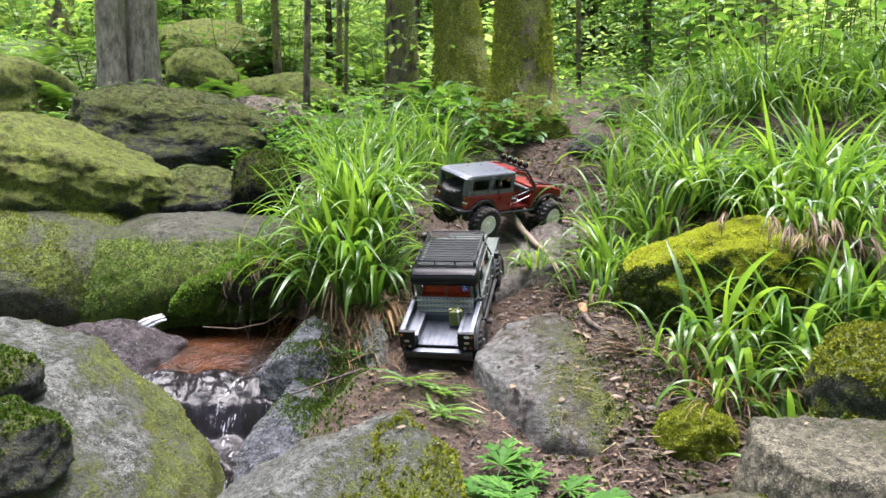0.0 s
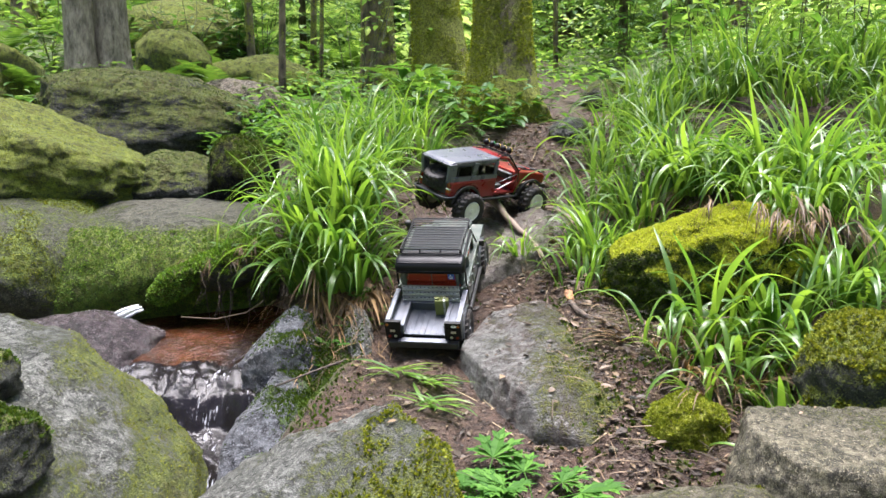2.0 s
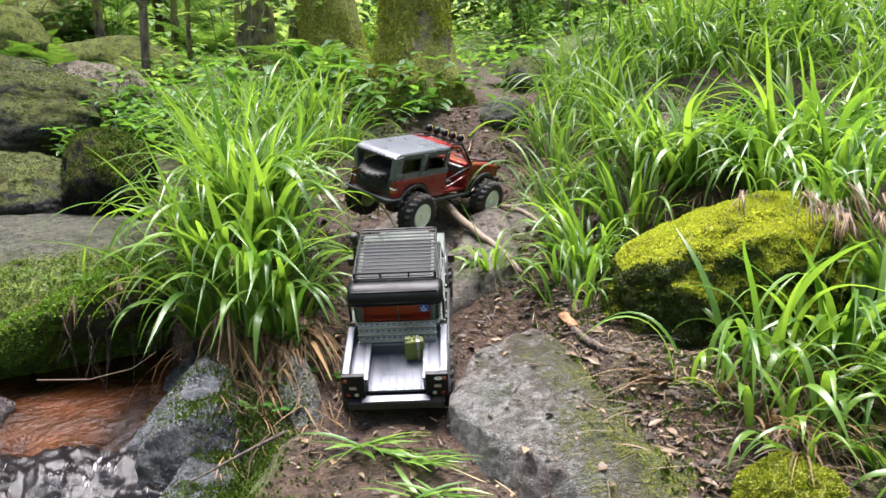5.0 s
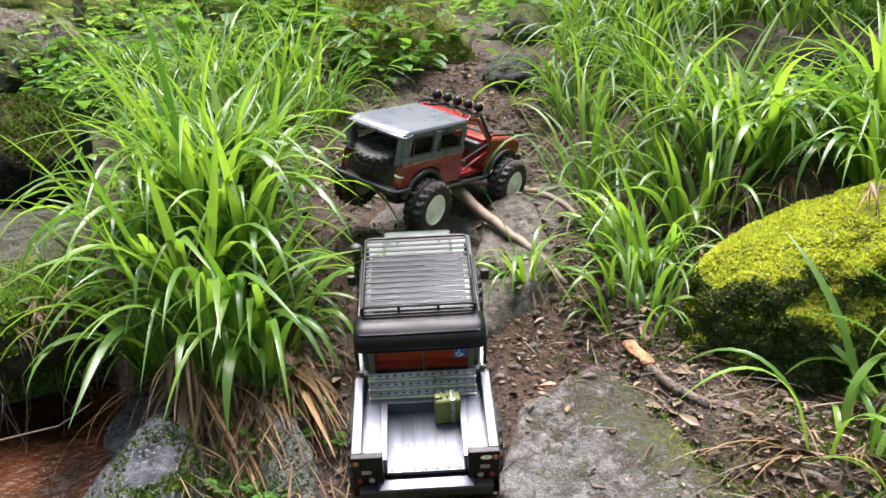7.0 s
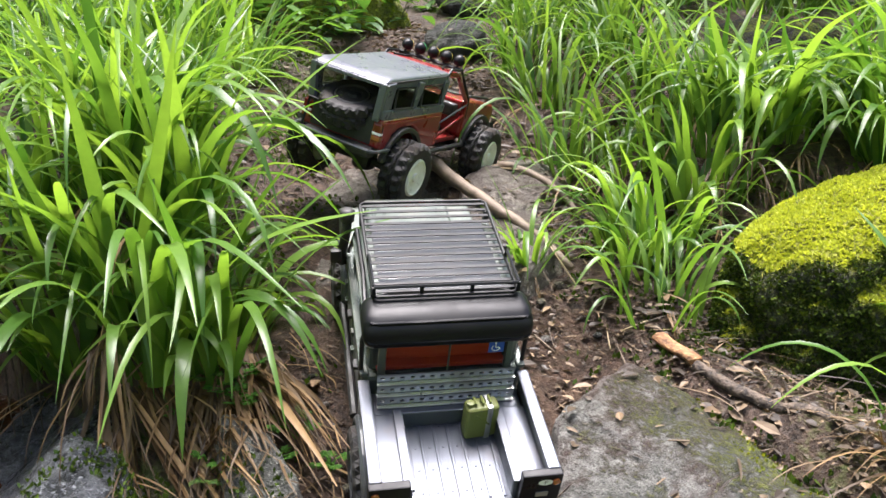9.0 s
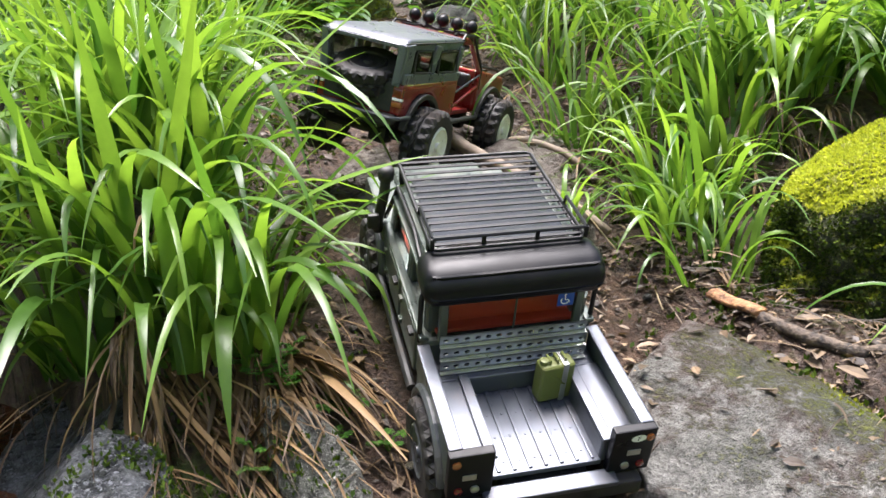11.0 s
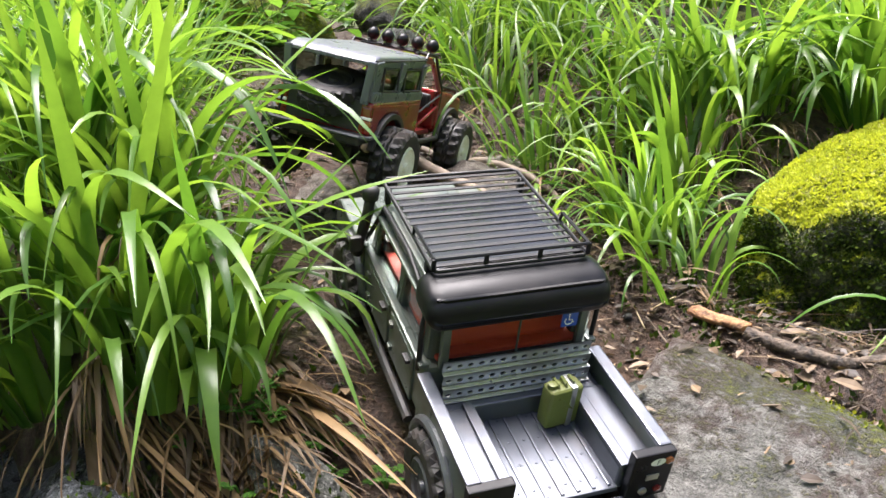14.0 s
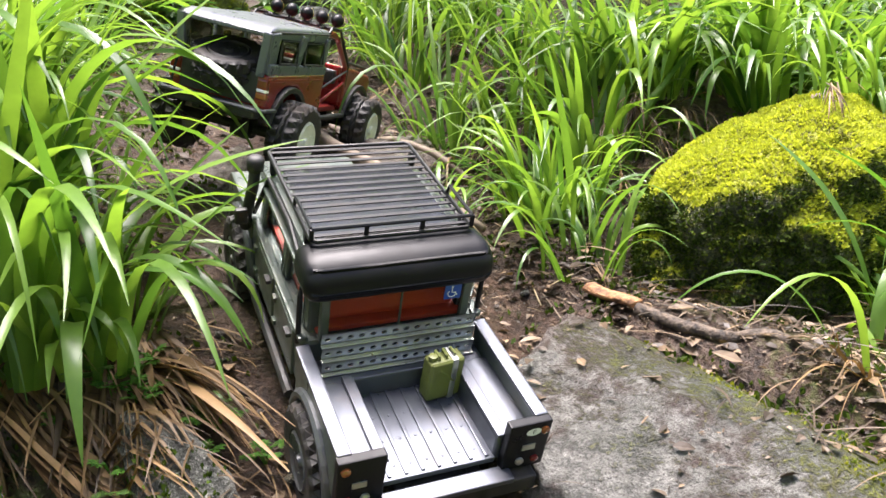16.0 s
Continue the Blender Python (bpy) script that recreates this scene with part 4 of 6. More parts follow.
    for a, b in (((-0.067, 0.143), (0.067, 0.143)), ((0.067, 0.143), (0.067, 0.193)), ((0.067, 0.193), (-0.067, 0.193)), ((-0.067, 0.193), (-0.067, 0.143))):
        tube([(a[0], -0.029, a[1]), (b[0], -0.029, b[1])], 0.0022, 6, bm)
    tube([(0.003, -0.029, 0.143), (0.003, -0.029, 0.193)], 0.0012, 6, bm)
    part("window_frame", bm, grey_green, t)
    for s in (-1, 1):
        bm = bmesh.new()
        ring = []
        for i in range(7):
            a = math.pi / 2 * i / 6
            ring.append((s * (0.070 + 0.014 * math.sin(a)), -0.010 - 0.018 * math.cos(a)))
        lo = [bm.verts.new((x, y, 0.143)) for x, y in ring]
        hi = [bm.verts.new((x, y, 0.194)) for x, y in ring]
        for i in range(6):
            bm.faces.new((lo[i], lo[i + 1], hi[i + 1], hi[i]))
        g = part("corner_pane", bm, glass_m, t, smooth=True)
        g.visible_shadow = False
    sg = part("sticker", box((0.017, 0.0008, 0.018), (0.054, -0.0302, 0.181), bevel=0), sign_blue, t, "blue square sticker with white pictogram")
    bm = lathe([(0.0012, 0), (0.0001, 0.0002)], pose(0.0528, -0.0309, 0.1865, 0, 0, 90), 10)
    tube([(0.0528, -0.0309, 0.1848), (0.0530, -0.0309, 0.1800), (0.0565, -0.0309, 0.1800), (0.0582, -0.0309, 0.1765)], 0.0006, 5, bm)
    tube([(0.0530 + 0.0042 * math.cos(a), -0.0309, 0.1790 + 0.0042 * math.sin(a)) for a in np.linspace(2.4, 6.0, 12)], 0.0006, 5, bm)
    part("pictogram", bm, white_m, sg)
    # cabin
    seats = part("cabin_floor", box((0.146, 0.20, 0.006), (0, 0.08, 0.1455), bevel=0.002), orange_m, t, "bright orange cabin tub")
    for x in (-0.038, 0.038):
        part("seat", box((0.050, 0.016, 0.052), (x, 0.080, 0.172), (-12, 0, 0), 0.007), orange_m, t, "orange bucket seat")
    part("bench", box((0.132, 0.030, 0.026), (0, 0.006, 0.160), (-6, 0, 0), 0.006), orange_m, t, "orange rear bench")
    part("dashboard", box((0.146, 0.022, 0.026), (0, 0.180, 0.150), bevel=0.006), black_matt, t)
    bm = bmesh.new()
    tube([(-0.038 + 0.015 * math.cos(a), 0.155 + 0.004 * math.sin(a), 0.166 + 0.014 * math.sin(a)) for a in np.linspace(0, 6.283, 18)], 0.0022, 6, bm)
    part("steering_wheel", bm, black_matt, t)
    g = part("windscreen", box((0.146, 0.0016, 0.070), (0, 0.184, 0.174), (24, 0, 0), 0), glass_m, t)
    g.visible_shadow = False
    # bonnet and wings
    part("bonnet", prism([(0.205, 0.110), (0.335, 0.104), (0.338, 0.140), (0.325, 0.147), (0.205, 0.153)], 0.116, bevel=0.005), grey_green, t)
    for s in (-1, 1):
        part("wing", prism([(0.200, 0.100), (0.205, 0.138), (0.322, 0.136), (0.336, 0.128), (0.336, 0.090), (0.305, 0.090), (0.290, 0.112), (0.262, 0.122), (0.228, 0.122), (0.206, 0.108)], 0.036, (s * 0.074, 0, 0), 0.003), grey_green, t)
        part("wheel_arch", tube([(s * 0.092, 0.245 + 0.064 * math.cos(a), 0.056 + 0.066 * math.sin(a)) for a in np.linspace(0.15, 2.99, 12)], 0.006, 8), dark_grey, t)
    part("grille", box((0.110, 0.006, 0.034), (0, 0.337, 0.122), bevel=0.002), black_matt, t)
    part("front_bumper", box((0.176, 0.022, 0.022), (0, 0.348, 0.088), bevel=0.004), black_matt, t)
    # snorkel and side cage
    bm = tube([(-0.096, 0.205, 0.128), (-0.097, 0.195, 0.150), (-0.093, 0.178, 0.200), (-0.093, 0.172, 0.222)], 0.0062, 10)
    lathe([(0.0001, -0.001), (0.0085, 0), (0.0095, 0.012), (0.006, 0.016), (0.0001, 0.016)], pose(-0.093, 0.171, 0.220, 0, -90, 0), 14, bm)
    part("snorkel", bm, black_matt, t, "black raised air intake", smooth=True)
    for s in (-1, 1):
        bm = tube([(s * 0.090, -0.018, 0.134), (s * 0.090, -0.018, 0.190), (s * 0.086, -0.012, 0.210), (s * 0.083, 0.06, 0.221), (s * 0.083, 0.150, 0.219), (s * 0.088, 0.198, 0.150)], 0.0026, 8)
        part("cage_tube", bm, black_metal, t)
        part("mirror", box((0.014, 0.008, 0.020), (s * 0.106, 0.176, 0.160), bevel=0.003), black_matt, t)
        part("rock_slider", tube([(s * 0.096, -0.02, 0.070), (s * 0.096, 0.185, 0.070)], 0.005, 8), black_matt, t)
    # bed
    bed = part("bed_floor", box((0.104, 0.136, 0.006), (0, -0.102, 0.090), bevel=0.001), silver, t, "ribbed silver load floor")
    for i in range(7):
        part("rib", box((0.0035, 0.130, 0.0022), (-0.045 + 0.015 * i, -0.102, 0.0938), bevel=0.0008), silver, bed)
    for i in range(6):
        for y in (-0.155, -0.125, -0.095, -0.065):
            part("rivet", lathe([(0.0016, 0), (0.0013, 0.0008), (0.0001, 0.0011)], pose(-0.0375 + 0.015 * i, y, 0.0928, 0, -90, 0), 6), silver, bed)
    part("bed_step", box((0.166, 0.034, 0.024), (0, -0.046, 0.104), bevel=0.002), silver, t)
    for s in (-1, 1):
        part("wheel_box", prism([(-0.168, 0.088), (-0.062, 0.088), (-0.062, 0.117), (-0.168, 0.117)], 0.036, (s * 0.0685, 0, 0), 0.003), silver, t)
        part("bed_ledge", box((0.010, 0.11, 0.004), (s * 0.0545, -0.115, 0.1195), bevel=0.001), silver, t)
        part("bed_side", prism([(-0.170, 0.080), (-0.030, 0.080), (-0.030, 0.136), (-0.170, 0.136)], 0.008, (s * 0.0895, 0, 0), 0.002), grey_green, t)
        part("bed_rail", box((0.013, 0.142, 0.005), (s * 0.0885, -0.100, 0.137), bevel=0.0018), silver, t)
        part("wheel_arch", tube([(s * 0.094, -0.095 + 0.062 * math.cos(a), 0.056 + 0.062 * math.sin(a)) for a in np.linspace(0.25, 2.89, 12)], 0.0055, 8), dark_grey, t)
        post = part("tail_post", box((0.041, 0.010, 0.056), (s * 0.0755, -0.174, 0.110), bevel=0.0015), black_gloss, t)
        for x, z, mt in ((0.071, 0.092, alu), (0.086, 0.092, tail_red), (0.0895, 0.128, tail_amber)):
            part("tail_lamp", lathe([(0.0042, 0), (0.0040, 0.002), (0.0001, 0.0030)], pose(s * x, -0.179, z, 0, 0, -90), 14), mt, post)
        part("badge", box((0.0125, 0.0010, 0.0065), (s * 0.077, -0.1796, 0.109), bevel=0), alu, post)
        if s > 0:
            oval = bmesh.new()
            oval.faces.new([oval.verts.new((0.0785 + 0.0075 * math.cos(a), -0.1799, 0.128 + 0.0045 * math.sin(a))) for a in np.linspace(0, 6.283, 25)[:-1]])
            oval = part("oval_sticker", oval, white_m, post, "white oval sticker with one black letter")
            cu = bpy.data.curves.new("letter", "FONT")
            cu.body, cu.size, cu.align_x, cu.align_y = "F", 0.0075, "CENTER", "CENTER"
            tmp = new("letter_outline", cu)
            me = bpy.data.meshes.new_from_object(tmp)
            bpy.data.objects.remove(tmp)
            me.transform(pose(0.0785, -0.1803, 0.128, 90, 0, 0))
            me.materials.clear()
            me.materials.append(black_matt)
            new("letter", me).parent = oval
    part("tailgate", box((0.126, 0.018, 0.006), (0, -0.183, 0.082), bevel=0.0015), silver, t, "lowered silver tailgate")
    part("rear_bumper", box((0.176, 0.016, 0.018), (0, -0.182, 0.070), bevel=0.003), black_matt, t)
    # perforated bridging plates against the cab
    for i in range(3):
        bm = disc_hole_plate(0.150, 0.0135, 1, 14, 0.0030, 0.0016, pose(0, -0.050 + 0.0035 * i, 0.1245 + 0.0145 * i, 12, 0, 0))
        pl = part("bridging_plate", bm, alu, t, "aluminium plate with rows of round holes")
        part("flange", box((0.151, 0.005, 0.0015), (0, -0.0525 + 0.0035 * i, 0.1175 + 0.0145 * i), bevel=0.0005), alu, pl)
    # rack
    rack = part("roof_rack", tube([(-0.0775, 0.004, 0.235), (-0.0775, 0.180, 0.235), (-0.072, 0.186, 0.235), (0.072, 0.186, 0.235), (0.0775, 0.180, 0.235), (0.0775, 0.004, 0.235), (0.073, 0.0, 0.235), (-0.073, 0.0, 0.235), (-0.0775, 0.004, 0.235)], 0.0022, 8), black_metal, t, "black tubular roof rack")
    for i in range(14):
        part("slat", box((0.154, 0.0046, 0.0016), (0, 0.010 + 0.0130 * i, 0.2345), bevel=0.0005), black_metal, rack)
    part("roof_skin", box((0.136, 0.140, 0.003), (0, 0.085, 0.2245), bevel=0.001), wet_roof, t)
    part("rail", tube([(-0.0775, 0.004, 0.247), (-0.0775, 0.062, 0.247), (-0.0775, 0.066, 0.236)], 0.0018, 6), black_metal, rack)
    part("rail", tube([(0.0775, 0.004, 0.247), (0.0775, 0.062, 0.247), (0.0775, 0.066, 0.236)], 0.0018, 6), black_metal, rack)
    part("rail", tube([(-0.0775, 0.002, 0.247), (0.0775, 0.002, 0.247)], 0.0018, 6), black_metal, rack)
    for x in (-0.0775, -0.027, 0.027, 0.0775):
        part("rail_post", box((0.004, 0.003, 0.013), (x, 0.002, 0.241), bevel=0.0006), black_metal, rack)
    for s in (-1, 1):
        for y in (0.02, 0.165):
            part("foot", box((0.006, 0.008, 0.018), (s * 0.076, y, 0.2255), bevel=0.001), black_metal, rack)
    return t


def canister(m):
    t = thing("fuel_canister", m, "small olive-green fuel canister strapped in the load bed", "canister")
    part("body", box((0.036, 0.019, 0.048), (0, 0, 0.024), bevel=0.005, segs=3), olive, t)
    for x in (-0.008, 0.0, 0.008):
        part("grip", tube([(x, -0.004, 0.047), (x, -0.004, 0.052), (x, 0.006, 0.052), (x, 0.006, 0.047)], 0.0014, 6), olive, t)
    part("cap", lathe([(0.0045, 0), (0.0045, 0.005), (0.0001, 0.006)], pose(-0.013, 0, 0.047, 0, -90, 0), 12), olive, t)
    part("strap", box((0.006, 0.0205, 0.050), (0.007, 0, 0.0245), bevel=0.001), alu, t, "grey webbing strap")
    part("rib", box((0.024, 0.0206, 0.003), (0, 0, 0.030), (0, 45, 0), 0.0008), olive, t)
    return t


def suv(m):
    """Scale crawler: red off-roader with grey hardtop, origin on the ground under its rear axle."""
    t = thing("suv", m, "scratched red scale model off-roader with dusty grey hardtop", "model truck")
    bm = box((0.014, 0.50, 0.018), (-0.04, 0.17, 0.098), bevel=0.002)
    box((0.014, 0.50, 0.018), (0.04, 0.17, 0.098), bevel=0.002, bm=bm)
    for y in (-0.07, 0.1, 0.25, 0.41):
        box((0.09, 0.014, 0.014), (0, y, 0.096), bm=bm)
    part("chassis", bm, black_matt, t)
    n = 10
    for y in (0.0, 0.363):
        bm = tube([(-0.105, y, 0.066), (0.105, y, 0.066)], 0.009, 10)
        box((0.04, 0.042, 0.04), (0.014, y, 0.066), bevel=0.012, bm=bm)
        part("axle", bm, black_matt, t)
        for s in (-1, 1):
            n += 1
            wheel(t, s * 0.108, y, 0.066, 0.067, 0.052, 0.037, rim_white, s, n)
            part("shock_absorber", tube([(s * 0.062, y + 0.01, 0.068), (s * 0.05, y + 0.045, 0.15)], 0.008, 10), black_matt, t)
            part("link_arm", tube([(s * 0.05, y, 0.064), (s * 0.038, 0.18, 0.088)], 0.004, 8), black_matt, t)
    # red lower body
    body = part("body", prism([(-0.092, 0.118), (-0.060, 0.112), (-0.048, 0.140), (-0.022, 0.153), (0.030, 0.153), (0.056, 0.140), (0.070, 0.102), (0.150, 0.100), (0.150, 0.176), (-0.092, 0.172)], 0.172, bevel=0.005, segs=3), red_paint, t, "scratched glossy red bodywork")
    for s in (-1, 1):
        part("crease", box((0.003, 0.226, 0.006), (s * 0.0862, 0.028, 0.164), bevel=0.0014), red_paint, body)
    part("floor_pan", box((0.150, 0.13, 0.010), (0, 0.212, 0.105), bevel=0.002), red_paint, t)
    for s in (-1, 1):
        part("sill", tube([(s * 0.086, 0.075, 0.097), (s * 0.092, 0.090, 0.094), (s * 0.092, 0.270, 0.094), (s * 0.084, 0.285, 0.098)], 0.005, 8), black_matt, t, "black tubular rock slider")
    part("bonnet", prism([(0.266, 0.112), (0.280, 0.100), (0.296, 0.134), (0.324, 0.147), (0.398, 0.147), (0.425, 0.130), (0.438, 0.130), (0.441, 0.160), (0.428, 0.172), (0.34, 0.184), (0.266, 0.190)], 0.164, bevel=0.006, segs=3), red_paint, t)
    part("bonnet_scoop", box((0.05, 0.06, 0.006), (0, 0.355, 0.183), (-6, 0, 0), 0.003), black_matt, t)
    part("grille", box((0.135, 0.006, 0.030), (0, 0.441, 0.147), bevel=0.002), black_matt, t)
    for s in (-1, 1):
        part("headlight", lathe([(0.012, 0), (0.011, 0.004), (0.0001, 0.006)], pose(s * 0.052, 0.442, 0.148, 0, 0, 90), 16), white_m, t)
        part("fender_flare", prism([(0.082 * math.cos(a), 0.070 + 0.084 * math.sin(a)) for a in np.linspace(0.28, 2.86, 14)] + [(0.072 * math.cos(a), 0.070 + 0.074 * math.sin(a)) for a in np.linspace(2.86, 0.28, 14)], 0.012, (s * 0.088, 0, 0), 0.002), black_matt, t)
        part("fender_flare", prism([(0.360 + 0.084 * math.cos(a), 0.068 + 0.086 * math.sin(a)) for a in np.linspace(0.25, 2.89, 14)] + [(0.360 + 0.074 * math.cos(a), 0.068 + 0.076 * math.sin(a)) for a in np.linspace(2.89, 0.25, 14)], 0.012, (s * 0.085, 0, 0), 0.002), black_matt, t)
        light = part("tail_light", box((0.018, 0.010, 0.034), (s * 0.078, -0.090, 0.148), bevel=0.003), tail_red, t, "red and amber tail light")
        part("tail_indicator", box((0.0184, 0.0104, 0.010), (s * 0.078, -0.0902, 0.137), bevel=0.002), tail_amber, light)
        part("reverse_lamp", box((0.0184, 0.0104, 0.006), (s * 0.078, -0.0902, 0.146), bevel=0.002), white_m, light)
        # bare door opening with bracing tubes
        bm = tube([(s * 0.079, 0.268, 0.190), (s * 0.072, 0.212, 0.244), (s * 0.072, 0.148, 0.249)], 0.005, 8)
        tube([(s * 0.081, 0.268, 0.190), (s * 0.083, 0.272, 0.110)], 0.004, 8, bm)
        tube([(s * 0.082, 0.150, 0.120), (s * 0.082, 0.268, 0.158)], 0.003, 6, bm)
        part("door_frame", bm, red_paint, t)
        part("door_tube", tube([(s * 0.084, 0.150, 0.150), (s * 0.084, 0.215, 0.168), (s * 0.084, 0.268, 0.182)], 0.0022, 6), dark_grey, t)
    part("rear_bumper", prism([(-0.112, 0.100), (-0.088, 0.100), (-0.088, 0.120), (-0.112, 0.117)], 0.160, bevel=0.004), black_matt, t)
    part("bumper_trim", tube([(-0.092, -0.060, 0.116), (-0.092, -0.104, 0.116), (-0.082, -0.117, 0.116), (0.082, -0.117, 0.116), (0.092, -0.104, 0.116), (0.092, -0.060, 0.116)], 0.0036, 8), dark_grey, t)
    part("front_bumper", tube([(-0.085, 0.440, 0.120), (-0.05, 0.462, 0.116), (0.05, 0.462, 0.116), (0.085, 0.440, 0.120)], 0.009, 10), black_matt, t)
    part("bull_bar", tube([(-0.045, 0.462, 0.116), (-0.042, 0.464, 0.162), (0.042, 0.464, 0.162), (0.045, 0.462, 0.116)], 0.0045, 8), black_matt, t)
    # one-piece hardtop: rounded roof, leaning sides with two windows each, wide back pillars
    roof = bmesh.new()
    prism([(-0.104, 0.230), (-0.098, 0.242), (-0.080, 0.248), (0.152, 0.255), (0.154, 0.240), (-0.090, 0.231)], 0.162, bevel=0.007, bm=roof, segs=4)
    top = part("hardtop", roof, top_grey, t, "dusty grey hardtop roof", smooth=True)
    for s in (-1, 1):
        part("side_lower", box((0.008, 0.244, 0.018), (s * 0.0815, 0.030, 0.181), (0, 5 * s, 0), 0.003), top_grey, top)
        part("side_upper", box((0.008, 0.244, 0.016), (s * 0.0765, 0.030, 0.237), (1.6, 5 * s, 0), 0.003), top_grey, top)
        for y, w, lean in ((-0.080, 0.030, 6), (0.030, 0.022, -5), (0.143, 0.018, 0)):
            part("pillar", box((0.008, w, 0.064), (s * 0.0790, y, 0.208), (lean, 5 * s, 0), 0.003), top_grey, top)
        for y, hw in ((-0.023, 0.036), (0.087, 0.044)):
            fr = part("window_frame", tube([(s * 0.0848, y - hw, 0.1915), (s * 0.0815, y - hw + 0.004, 0.228), (s * 0.0812, y + hw - 0.002, 0.2295), (s * 0.0846, y + hw, 0.1915), (s * 0.0848, y - hw, 0.1915)], 0.0018, 6), black_matt, top)
            g = part("window_pane", box((0.0014, hw * 2, 0.044), (s * 0.0800, y, 0.209), (0, 5 * s, 0), 0), smoke_m, fr)
            g.visible_shadow = False
        if s < 0:
            part("sticker", box((0.0008, 0.026, 0.018), (s * 0.0817, 0.070, 0.206), (0, 5 * s, 0), 0), yellow_m, top, "faded square sticker")
        part("back_pillar", box((0.014, 0.010, 0.072), (s * 0.0735, -0.096, 0.203), (5, 5 * s, 0), 0.003), top_grey, top)
        part("drip_rail", tube([(s * 0.0815, -0.098, 0.240), (s * 0.0815, 0.152, 0.248)], 0.0014, 6), black_matt, top)
    part("roof_front", prism([(0.152, 0.246), (0.152, 0.2545), (0.196, 0.2535), (0.214, 0.247), (0.206, 0.242)], 0.152, bevel=0.003), red_paint, t, "red painted cab roof")
    part("cowl", box((0.150, 0.02, 0.05), (0, 0.266, 0.164), bevel=0.004), red_paint, t)
    part("dashboard", box((0.140, 0.026, 0.028), (0, 0.250, 0.166), bevel=0.006), black_matt, t)
    g = part("windscreen", box((0.138, 0.0016, 0.072), (0, 0.238, 0.217), (42, 0, 0), 0), glass_m, t)
    g.visible_shadow = False
    for x in (-0.036, 0.036):
        part("seat", box((0.050, 0.018, 0.080), (x, 0.160, 0.165), (-12, 0, 0), 0.007), black_matt, t, "black bucket seat")
        part("seat_base", box((0.050, 0.05, 0.016), (x, 0.190, 0.128), bevel=0.006), black_matt, t)
    # tubular cage round the cab, lamp bar, bonnet rails
    part("cage_tube", tube([(-0.082, 0.276, 0.150), (-0.082, 0.272, 0.194), (-0.077, 0.212, 0.258), (0.077, 0.212, 0.258), (0.082, 0.272, 0.194), (0.082, 0.276, 0.150)], 0.0040, 8), black_metal, t)
    for s in (-1, 1):
        part("cage_tube", tube([(s * 0.0785, 0.150, 0.250), (s * 0.0780, 0.162, 0.260), (s * 0.0770, 0.212, 0.258)], 0.0030, 8), black_metal, t)
        part("cage_tube", tube([(s * 0.040, 0.212, 0.258), (s * 0.046, 0.180, 0.256), (s * 0.060, 0.158, 0.256)], 0.0024, 8), black_metal, t)
        part("bonnet_rail", tube([(s * 0.076, 0.276, 0.190), (s * 0.075, 0.296, 0.197), (s * 0.074, 0.400, 0.187), (s * 0.074, 0.416, 0.174)], 0.0030, 8), black_metal, t)
    for i, x in enumerate((-0.064, -0.032, 0.0, 0.032, 0.064)):
        lamp = part("spot_lamp", lathe([(0.0001, -0.012), (0.007, -0.010), (0.0125, 0.0), (0.0130, 0.006), (0.0115, 0.008)], pose(x, 0.214, 0.275, 0, 0, 90), 18), black_gloss, t, "round black roof lamp", smooth=True)
        part("lens", lathe([(0.0134, 0.0045), (0.0128, 0.0075), (0.008, 0.0105), (0.0001, 0.0115)], pose(x, 0.214, 0.275, 0, 0, 90), 18), lamp_grn if i == 1 else lamp_yel, lamp, smooth=True)
        part("bracket", box((0.004, 0.004, 0.012), (x, 0.212, 0.263), bevel=0.001), black_metal, lamp)
    # spare wheel upright in the open back
    part("cargo_floor", box((0.152, 0.236, 0.004), (0, 0.028, 0.1755), bevel=0.001), black_matt, t)
    tilt = Vector((1, 0, 0)).rotation_difference(Vector((0.04, -0.34, 0.94))).to_matrix().to_4x4()
    wheel(t, 0.0, 0.0, 0.0, 0.062, 0.046, 0.034, black_matt, 1, 3).matrix_basis = Matrix.Translation((0.0, -0.066, 0.176)) @ tilt
    part("tail_panel", box((0.136, 0.006, 0.052), (0, -0.0895, 0.147), bevel=0.002), black_matt, t)
    bm = tube([(-0.070, -0.105, 0.118), (-0.074, -0.03, 0.115), (-0.07, 0.02, 0.10)], 0.003, 6)
    tube([(-0.074, -0.108, 0.118), (-0.072, -0.100, 0.172), (0.0, -0.112, 0.172)], 0.003, 6, bm)
    part("tyre_carrier", bm, black_metal, t)
    return t


pick_pose = Matrix.Translation((0.072, 2.035, 0.472)) @ pose(0, 0, 0, 0, 0, -9.6) @ pose(0, 0, 0, 25.0) @ Matrix.Diagonal((1.03, 0.975, 0.985, 1)) @ Matrix.Translation((0, 0, -0.235))
pickup(pick_pose)
canister(pick_pose @ pose(0.033, -0.078, 0.0935, 0, 0, 6))
suv(Matrix.Translation((0.104, 2.582, 0.518)) @ pose(0, 0, 0, 0, 0, -46.5) @ pose(0, 0, 0, 1.5) @ pose(0, 0, 0, 0, 16.0) @ Matrix.Scale(0.85, 4))


